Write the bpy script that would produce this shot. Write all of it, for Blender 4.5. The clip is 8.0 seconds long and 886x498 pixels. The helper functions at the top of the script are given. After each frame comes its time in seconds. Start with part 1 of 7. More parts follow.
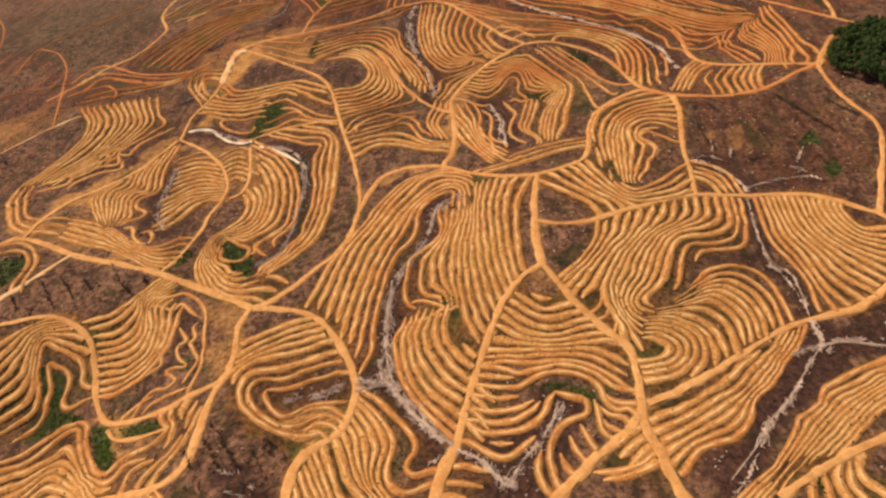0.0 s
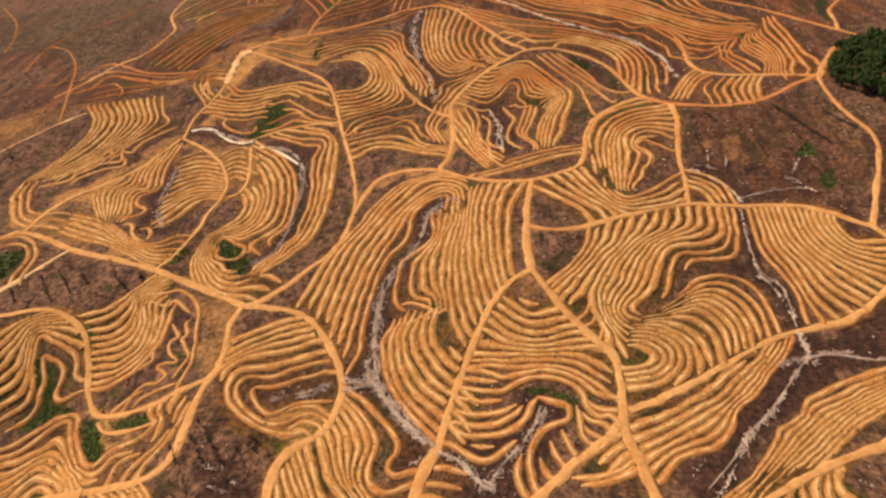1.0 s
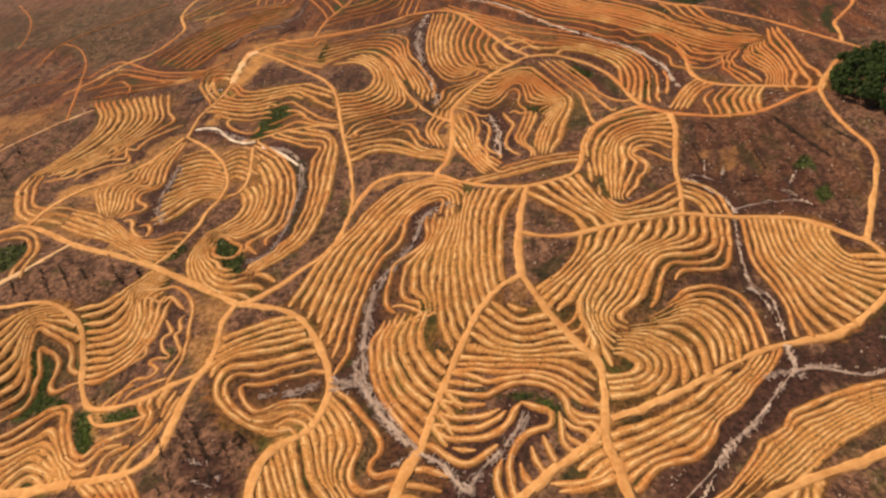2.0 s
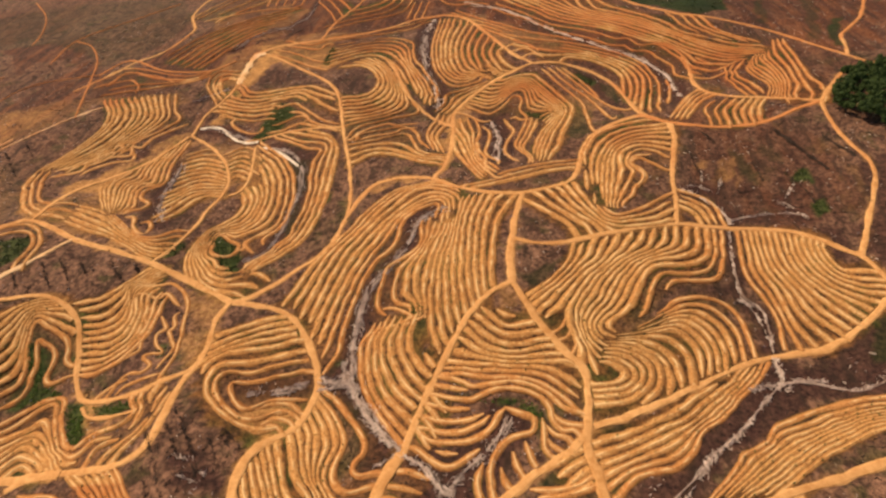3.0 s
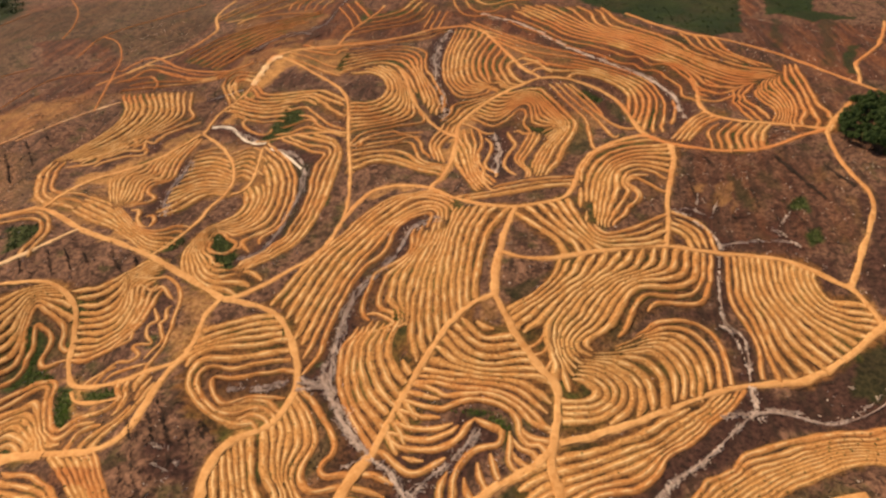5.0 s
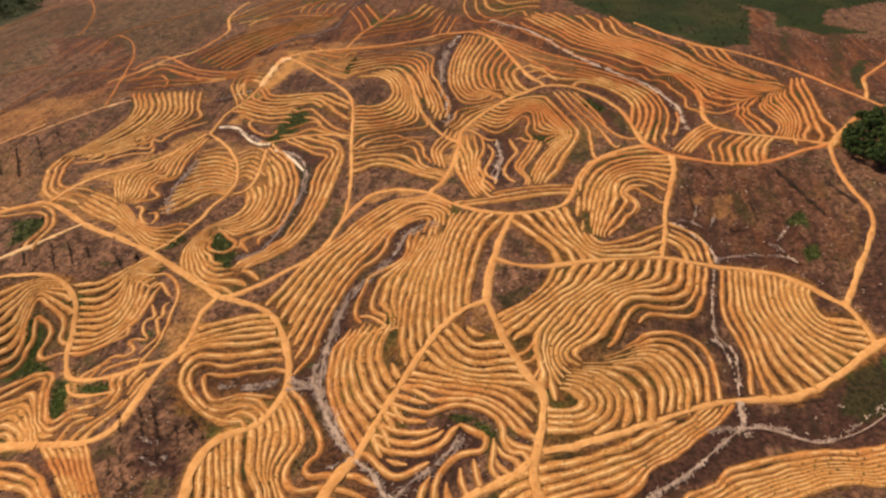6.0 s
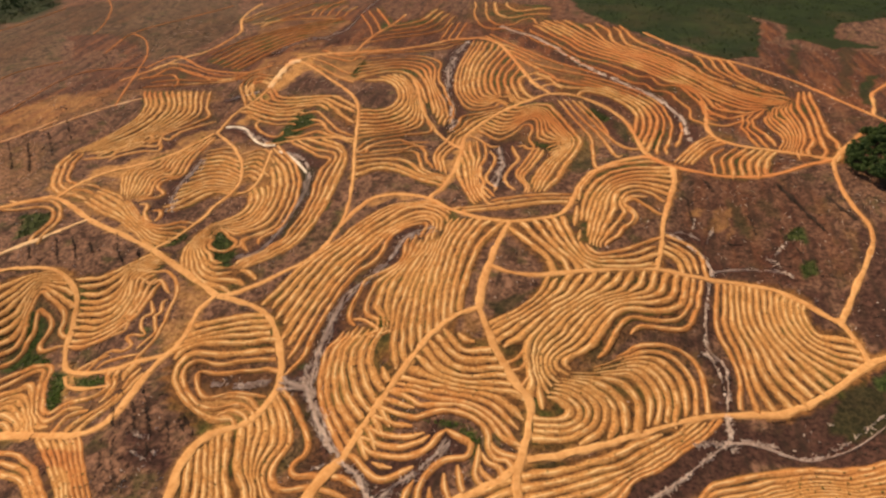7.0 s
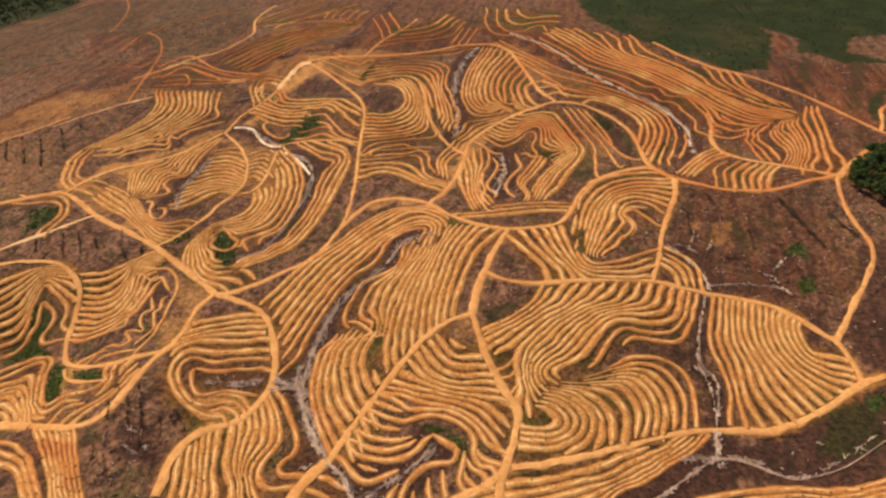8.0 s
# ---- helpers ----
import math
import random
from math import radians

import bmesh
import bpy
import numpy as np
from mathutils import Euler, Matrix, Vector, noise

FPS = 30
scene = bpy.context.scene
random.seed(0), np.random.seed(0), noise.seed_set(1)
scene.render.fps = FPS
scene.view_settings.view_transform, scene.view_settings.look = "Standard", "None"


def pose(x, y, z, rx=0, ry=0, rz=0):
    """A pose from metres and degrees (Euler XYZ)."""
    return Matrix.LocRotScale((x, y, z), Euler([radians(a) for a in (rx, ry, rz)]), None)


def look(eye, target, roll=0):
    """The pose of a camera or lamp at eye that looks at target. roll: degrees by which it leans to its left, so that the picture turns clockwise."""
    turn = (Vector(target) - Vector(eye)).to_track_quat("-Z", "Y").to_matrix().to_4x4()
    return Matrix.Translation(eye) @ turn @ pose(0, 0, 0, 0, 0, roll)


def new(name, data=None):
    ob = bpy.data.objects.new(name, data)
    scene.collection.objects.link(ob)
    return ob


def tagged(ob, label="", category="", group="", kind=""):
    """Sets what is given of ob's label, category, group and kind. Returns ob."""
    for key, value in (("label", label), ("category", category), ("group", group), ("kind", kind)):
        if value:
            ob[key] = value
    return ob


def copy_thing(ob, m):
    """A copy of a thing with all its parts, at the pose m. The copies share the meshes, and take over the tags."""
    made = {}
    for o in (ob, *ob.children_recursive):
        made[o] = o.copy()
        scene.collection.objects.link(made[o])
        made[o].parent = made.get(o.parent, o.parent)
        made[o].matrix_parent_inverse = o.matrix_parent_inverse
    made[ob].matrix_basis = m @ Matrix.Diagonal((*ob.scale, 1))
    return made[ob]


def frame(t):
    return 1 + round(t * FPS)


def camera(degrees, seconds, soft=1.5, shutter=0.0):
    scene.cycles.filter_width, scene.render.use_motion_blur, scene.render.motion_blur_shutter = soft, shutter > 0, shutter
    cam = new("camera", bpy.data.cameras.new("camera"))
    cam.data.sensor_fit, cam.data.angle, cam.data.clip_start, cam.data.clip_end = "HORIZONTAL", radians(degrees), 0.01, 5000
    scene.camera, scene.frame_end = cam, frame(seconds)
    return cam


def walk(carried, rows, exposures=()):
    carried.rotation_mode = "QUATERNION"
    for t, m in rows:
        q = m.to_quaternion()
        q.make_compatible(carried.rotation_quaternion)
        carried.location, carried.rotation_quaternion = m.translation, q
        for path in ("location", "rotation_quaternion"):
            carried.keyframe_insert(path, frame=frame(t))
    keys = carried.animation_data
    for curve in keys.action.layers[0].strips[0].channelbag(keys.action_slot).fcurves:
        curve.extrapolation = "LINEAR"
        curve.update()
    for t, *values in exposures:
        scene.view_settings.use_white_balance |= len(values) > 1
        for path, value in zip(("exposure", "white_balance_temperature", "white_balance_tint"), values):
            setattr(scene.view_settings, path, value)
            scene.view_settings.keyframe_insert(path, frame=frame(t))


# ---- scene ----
cam = camera(78.1, 8.0, soft=2.6)
PATH = [
    (0, (2.42, -0.41, 218.93), (-11.69, 145.06, 82.40), -7.64),
    (0.5, (7.14, -1.23, 219.54), (-8.28, 144.57, 83.50), -7.32),
    (1, (11.92, -1.94, 220.19), (-4.92, 144.16, 84.65), -7.02),
    (1.5, (16.73, -2.53, 220.89), (-1.61, 143.85, 85.84), -6.71),
    (2, (21.57, -3.02, 221.63), (1.65, 143.62, 87.09), -6.40),
    (2.5, (26.40, -3.38, 222.43), (4.85, 143.48, 88.39), -6.08),
    (3, (31.22, -3.64, 223.28), (8.00, 143.43, 89.74), -5.76),
    (3.5, (36.01, -3.79, 224.18), (11.09, 143.46, 91.15), -5.42),
    (4, (40.77, -3.82, 225.14), (14.11, 143.57, 92.61), -5.07),
    (4.5, (45.49, -3.74, 226.15), (17.08, 143.77, 94.12), -4.70),
    (5, (50.16, -3.57, 227.23), (19.97, 144.04, 95.69), -4.33),
    (5.5, (54.78, -3.28, 228.37), (22.79, 144.38, 97.32), -3.96),
    (6, (59.36, -2.91, 229.56), (25.54, 144.77, 99.00), -3.58),
    (6.5, (63.89, -2.44, 230.83), (28.21, 145.22, 100.74), -3.20),
    (7, (68.39, -1.88, 232.16), (30.80, 145.71, 102.52), -2.84),
    (7.5, (72.86, -1.24, 233.55), (33.30, 146.22, 104.36), -2.49),
    (8, (77.31, -0.53, 235.02), (35.70, 146.74, 106.26), -2.17),
]
walk(cam, [(t, look(eye, target, roll)) for t, eye, target, roll in PATH], [(0, 0.54, 8550, 16), (8, 0.54, 8550, 16)])

# ---- light ----
SUN_HEIGHT, SUN_SIDE = 52.0, -60.0
world = bpy.data.worlds.new("sky")
scene.world = world
world.use_nodes = True
sky = world.node_tree.nodes.new("ShaderNodeTexSky")
sky.sky_type, sky.sun_disc = "NISHITA", False
sky.sun_elevation, sky.sun_rotation = radians(SUN_HEIGHT), radians(SUN_SIDE)
world.node_tree.links.new(sky.outputs[0], world.node_tree.nodes["Background"].inputs[0])
world.node_tree.nodes["Background"].inputs[1].default_value = 0.08
sun = new("sun", bpy.data.lights.new("sun", "SUN"))
sun.data.energy, sun.data.angle, sun.data.color = 3.3, radians(2.0), (1.0, 0.912, 0.80)
a, b = radians(SUN_HEIGHT), radians(SUN_SIDE)
sun.matrix_world = look((0, 0, 400), (-math.sin(b) * math.cos(a), -math.cos(b) * math.cos(a), 400 - math.sin(a)))

# ---- plan: spot heights of the land, metres ----
RISES = [(-19.9, 310.7, 4.6), (41.6, 289.5, 7.4), (33.8, 208.1, 7.7), (65.9, 124, 0.2), (35.7, 242.7, 8), (134, 263.6, 1.5), (153.6, 375.4, 7.3), (269.8, 408.8, 8), (-310.9, 273.2, 2.8), (-251.1, 243.1, 6.7), (-104.7, 383.7, 2.1), (-236.9, 558, -0), (53.4, 487.5, 8.9), (319.4, 485, 7.3), (187.6, 439.5, 3.4), (-347, 639.6, 0.8), (-356, 424.3, 7.4), (-191.4, 229.8, 1.7), (-18.9, 192.7, 2.8), (43.3, 136, 2), (-132.1, 463.4, 6.5), (-81.6, 109.8, 1.6), (122.8, 673.5, 0.7), (-185.8, 206.1, 3.4), (-479.4, 609.2, 2.6), (-297.4, 255.5, 12.6), (-183.9, 219.8, 5.3), (-124.7, 194.3, 1.2), (-123.6, 138.9, 5.9), (-254.4, 185.6, 6.4)]
RISES += [(1.6, 148.6, 2.1), (121.8, 668.7, 0.3), (-337.9, 639, 3.8), (-252.2, 240.9, 5), (326.6, 504.1, 7.1), (203.8, 586, 13.1), (-111.5, 484.9, 3.9), (50.9, 219.1, 10.6), (121.6, 342, 2.6), (174, 451.2, 0.5), (-207.3, 209.3, 7.2)]
HOLLOWS = [(-127.3, 196.2, -1.7), (234, 246.2, -5.2), (-65.4, 145.5, -9), (-11.6, 115.8, -3.7), (-247.5, 397, -7.8), (-178.3, 383.7, -5.7), (-75.5, 287.4, -0.2), (-13.6, 410.4, -11.1), (172, 279.8, -7.7), (162.1, 163.6, -13.4), (-188.6, 136, -10.7), (-60.7, 665.3, -11.1), (139.4, 406, -0.9), (-151.9, 230.5, -10), (-190.7, 135.8, -8.8), (-16.6, 121.6, -5.4), (163.3, 160.1, -15.3), (-183.6, 119.3, -8.3), (179.3, 326.1, -4.4), (-82.7, 243.2, -2.7), (-178.3, 127.7, -6.7), (163, 164.5, -12.6), (88.1, 131.5, -0.2), (239.9, 255.9, -4.2), (-55, 193.2, -6.1), (-39.4, 145.3, -5.6), (105.2, 208.9, -5.2), (135.3, 201.7, -2), (33.2, 131.2, -3.5), (-143.1, 233, -2.4)]
HOLLOWS += [(-173.8, 425.9, -6.7), (-215.2, 277.7, -3), (222.3, 239.6, -10.3), (156.2, 209.2, -9.2), (19, 366.8, -4.5), (187, 322.6, -2.9), (220.8, 320.1, -0.3), (-166.6, 182.9, -2.1), (-214.1, 151.3, -7.2), (-96.8, 145.2, -6.7), (-39.8, 124.3, -7)]
TRACKS = {
    "main_track": (6.3, [(-313.9, 252.5), (-305.3, 258.1), (-295.5, 262.1), (-270.7, 251.8), (-247, 241), (-219.1, 233.7), (-190.3, 225.3), (-165.2, 214.9), (-142.7, 204.9), (-128.1, 197.8), (-115.2, 197), (-101.1, 195.1), (-89.3, 189.7), (-79.7, 179.4), (-71.3, 166.9), (-65.6, 154.7), (-62.7, 143.8), (-63.3, 135.6), (-65.4, 126.8), (-68.8, 119.6), (-74.9, 114.6), (-79.8, 110.5), (-82.6, 102), (-83.4, 95.1), (-82, 84.6)]),
    "ridge_track": (6, [(-127.9, 197.3), (-120.2, 201.1), (-110.2, 210.9), (-97.6, 226.5), (-86.3, 238.8), (-78.8, 253.6), (-75.6, 272.3), (-68.6, 295.2), (-60.8, 307.6), (-47.4, 313.7), (-31, 314.4), (-20.5, 312.2), (-5.3, 301.3), (10.7, 294), (26, 290.2), (41.5, 290.3), (55.7, 295.6), (70.9, 303.3), (78.5, 314.6), (82.8, 334.3), (88.9, 358), (101.2, 376.7), (115.4, 389.1), (131.4, 396.8), (139.9, 396.5)]),
    "west_track": (6.3, [(-127.9, 197.3), (-130.3, 185.1), (-128.5, 172.5), (-126.4, 158.9), (-129.3, 145.7), (-130.6, 133.5), (-130, 118.9), (-130.3, 107), (-134.7, 100), (-143.7, 95.5), (-158.6, 94.4), (-178.1, 94.1), (-187.5, 90), (-193.2, 85.8)]),
    "saddle_track": (6, [(-20.5, 312.2), (-14.6, 331.6), (-12.4, 361.9), (-13.5, 395.4), (-15.8, 421.9), (-10.9, 435.3), (-1.7, 448.8), (15.4, 465.5), (30.5, 475.7), (53.6, 490.3)]),
    "knoll_track": (5, [(-15.5, 407.3), (-31.7, 418), (-46, 433.7), (-62.1, 458.5), (-75.8, 495.2), (-89.2, 522.6)]),
    "crest_track": (6, [(53.6, 490.3), (35.3, 515.4), (17.5, 563.9), (-3.5, 622.4), (-18.6, 653.9), (-40.6, 672.8), (-61.2, 671), (-80.8, 661.7), (-108.7, 626.3), (-136.7, 602.8), (-166.1, 589.8), (-196.3, 581.3), (-220, 573.4), (-236.8, 556.1)]),
    "east_link": (6, [(53.6, 490.3), (74.2, 491.2), (96.7, 482.4), (111, 472.7), (123.7, 454.6), (130.6, 429), (135.2, 406.8), (139.9, 396.5)]),
    "red_track": (5.5, [(139.9, 396.5), (152.2, 384.1), (167.3, 378.4), (186.1, 373.4), (205.9, 374.3), (227, 380.2), (246.6, 392.6), (261.4, 400.8), (269, 405.1)]),
    "upper_track": (5, [(269, 405.1), (248.2, 409.2), (225.2, 414), (206.2, 420), (192.6, 433.1), (188.5, 452.7), (190.8, 480.1), (189.2, 501.3)]),
    "forest_track": (6, [(269, 405.1), (282.1, 423.4), (300.1, 447.9), (310.7, 453), (332.7, 446.2)]),
    "boundary_track": (5.5, [(341.9, 466.6), (329.4, 476.5), (321.9, 485.5), (305.9, 508.6), (290.8, 533.2), (272.5, 554.4), (250.2, 568.8), (226, 580.5), (200.9, 590.9), (179.1, 623.3), (161.8, 662.5), (149.2, 685.3)]),
    "clearing_track": (5, [(321.9, 485.5), (328.8, 504.1), (337.2, 532.7), (355.4, 557.3), (380.3, 590.4), (401.8, 631.2), (412.9, 656.8)]),
    "east_track": (4.8, [(269, 405.1), (265.2, 384.4), (265.1, 358.9), (268.3, 339.1), (270.3, 326.7), (266, 309.3), (253.5, 283.8), (241.9, 261), (234.1, 246.4)]),
    "middle_track": (5.5, [(35.1, 242), (47.4, 238.9), (60.5, 240), (74, 245.1), (87.8, 250.9), (105.3, 257.3), (123.2, 263.5), (137.7, 267.5), (151.6, 268), (165.6, 268.8), (186.4, 270.5), (205.1, 267.9), (217.9, 259.9), (226.7, 251.2), (233.5, 244.7), (236.5, 235.8), (238.4, 225.7)]),
    "lower_track": (5.5, [(250.7, 224.7), (239.7, 218.1), (227.4, 207.9), (212.4, 195.6), (194, 184.1), (179.2, 180.1), (159.9, 174.8), (143.1, 167.1), (126.5, 156.9), (108, 145.4), (92.8, 136.7), (80.6, 130.3), (69.6, 126.6)]),
    "lens_track": (5, [(232.7, 249.1), (236.4, 235.8), (239.7, 218.1)]),
    "spur_track": (6, [(153.7, 381.3), (153.6, 363.9), (147.6, 337.1), (142.2, 312), (140.2, 293.8), (135.3, 267.5)]),
    "neck_track": (6, [(41.5, 289.6), (37.9, 271.9), (35.6, 257.1), (34.1, 242), (33.1, 226.2), (33.8, 207.4)]),
    "left_fork": (6, [(33.8, 207.4), (25.6, 202.2), (17, 192.5), (10.2, 181.9), (5.2, 170.3), (0.4, 159.4), (-3.9, 147.3), (-8, 135.7), (-11.4, 121.5), (-13.4, 114.6), (-15.8, 109.2), (-19.8, 103.7), (-21, 97.2), (-22.2, 91.7)]),
    "right_fork": (6.2, [(33.8, 207.4), (39.4, 197.1), (46.7, 183.2), (53.6, 173.6), (60.2, 164.6), (66.6, 157.4), (68.8, 150), (68.6, 138.2), (67.1, 127), (65.8, 119.1), (67.1, 111.6), (68.8, 104.5), (70.8, 97.2)]),
    "low_fork": (6, [(66, 123), (60.3, 116.2), (53, 110.8), (45.8, 105.6), (38.8, 100.1), (34.3, 95.2)]),
    "hook_track": (5, [(-263.9, 188.1), (-248.5, 192.2), (-234.6, 192.7), (-220.7, 186.5), (-209.6, 176.7), (-201.3, 160.4), (-196.4, 147.6), (-189.5, 137.9), (-180.6, 132.4), (-166.6, 132.7), (-152.8, 135.6), (-141.6, 141.9), (-133.9, 145.5), (-129.8, 148.5)]),
    "loop_track": (4, [(-190.3, 225.3), (-185.7, 240.5), (-183.2, 265.4), (-182.5, 290), (-179, 307.4), (-180.8, 325), (-193.5, 349.5), (-216.9, 376.8), (-244.2, 396.9)]),
    "pale_track": (4, [(-274.3, 203.3), (-262.9, 219.6), (-251.5, 241.8)]),
    "far_west_track": (4, [(-402.4, 359.8), (-384.6, 381.7), (-358.6, 410.9), (-341.8, 429.4)]),
    "summit_track": (4.6, [(-244.2, 396.9), (-245.7, 431), (-239, 456.1), (-234.1, 481.6), (-235.6, 510), (-238.5, 543.2), (-237.4, 557.6), (-209.1, 540.7), (-173.6, 507.4), (-140.9, 475.2), (-123.5, 450.7), (-111.5, 416), (-101.3, 379.6), (-87.8, 338.4), (-80.2, 309.5), (-76.2, 288.8), (-75.8, 273)]),
    "shelf_track": (4, [(-189.8, 386.3), (-178.7, 385.1), (-159.7, 390.7), (-128.9, 391.4), (-105.4, 390.2)]),
    "gap_track": (4, [(-174.5, 585), (-172, 638.8), (-157.5, 697.7), (-152.7, 727.9)]),
    "west_boundary": (5, [(-397.3, 468.1), (-387.5, 491.6), (-380.2, 510.8), (-371.4, 541.1), (-351.4, 567.3), (-342.5, 614.7), (-345.4, 636.6), (-368.5, 680.9), (-375.2, 726.5), (-373.2, 749.7)]),
    "far_trace": (3, [(-476.6, 544.2), (-484.4, 611.3), (-448, 679.1), (-412.5, 735.9)]),
    "far_lane": (3, [(-546.4, 436), (-544.9, 481.3), (-512.2, 516)]),
    "far_lane_b": (3, [(-471.1, 365.1), (-470.5, 398.9), (-473, 463.7), (-454.8, 495.7), (-397.4, 510.5)]),
    "far_lane_c": (3, [(-701.4, 582.6), (-682.5, 621.1), (-667.8, 702)]),
    "far_lane_e": (5, [(-485.4, 609.3), (-453.4, 590.2), (-422, 548.9), (-401.7, 506.2), (-373.1, 447.1), (-357, 409.4)]),
    "main_west": (7, [(-393.7, 222.1), (-360, 232.5), (-333.4, 239.4), (-313.9, 251.7), (-300.4, 263.3)]),
    "pale_west": (4, [(-311.1, 164.8), (-284.7, 194), (-271.4, 209.5), (-258, 225.3)]),
    "hook_west": (5, [(-319, 163.4), (-293.8, 174.9), (-274.7, 183.3), (-260.3, 189.6)]),
    "far_west_b": (4, [(-450.4, 276.9), (-431.6, 327.7), (-415.9, 351), (-397.9, 378.3)]),
    "west_south": (7, [(-230.1, 89.2), (-206.1, 90.8), (-187.7, 92), (-168.7, 93.2)]),
    "main_south": (7, [(-79.6, 111.4), (-83.1, 102), (-82.8, 91), (-79, 75.7)]),
    "left_south": (7, [(-15.3, 112.1), (-18, 103.4), (-21.7, 94.6), (-24, 84.4), (-25.8, 73.8)]),
    "right_south": (7, [(68.1, 108.5), (70.4, 96.6), (73.2, 86.6), (75.6, 73.4)]),
    "low_south": (6, [(44.7, 105.5), (34.1, 96.4), (25, 88.1), (13.9, 77)]),
    "loop_lane": (3.5, [(-182.5, 129.2), (-175, 123.7), (-164, 122.3), (-152, 123.7), (-146.2, 125.5)]),
    "summit_pad": (12, [(-234.3, 486.9), (-236.3, 520), (-236.6, 550.3), (-228.2, 555.6)]),
    "spine_track": (6, [(-245.8, 394.8), (-253.4, 368.6), (-262.8, 344.6), (-277.8, 325.3), (-290.6, 309.1), (-297, 289.3), (-295.3, 262.9)]),
    "red_lane": (4, [(-394.9, 507.1), (-388.3, 540), (-372.3, 544.6), (-328.1, 516.9), (-296.7, 511.7), (-271.8, 516.8), (-254.8, 537.6)]),
    "valley_lane": (4, [(-176.3, 372.2), (-168.8, 346.8), (-164.6, 325.6), (-166.8, 310.7), (-174, 306)]),
    "corner_track": (6, [(107.5, 85.2), (127.8, 96.2), (148.3, 105), (162.5, 110.7), (178.3, 116.5), (196.5, 123.8)]),
    "far_lane_f": (4, [(-656.3, 775.6), (-597.8, 712.5), (-558.2, 648.8), (-539.9, 603.3)]),
}
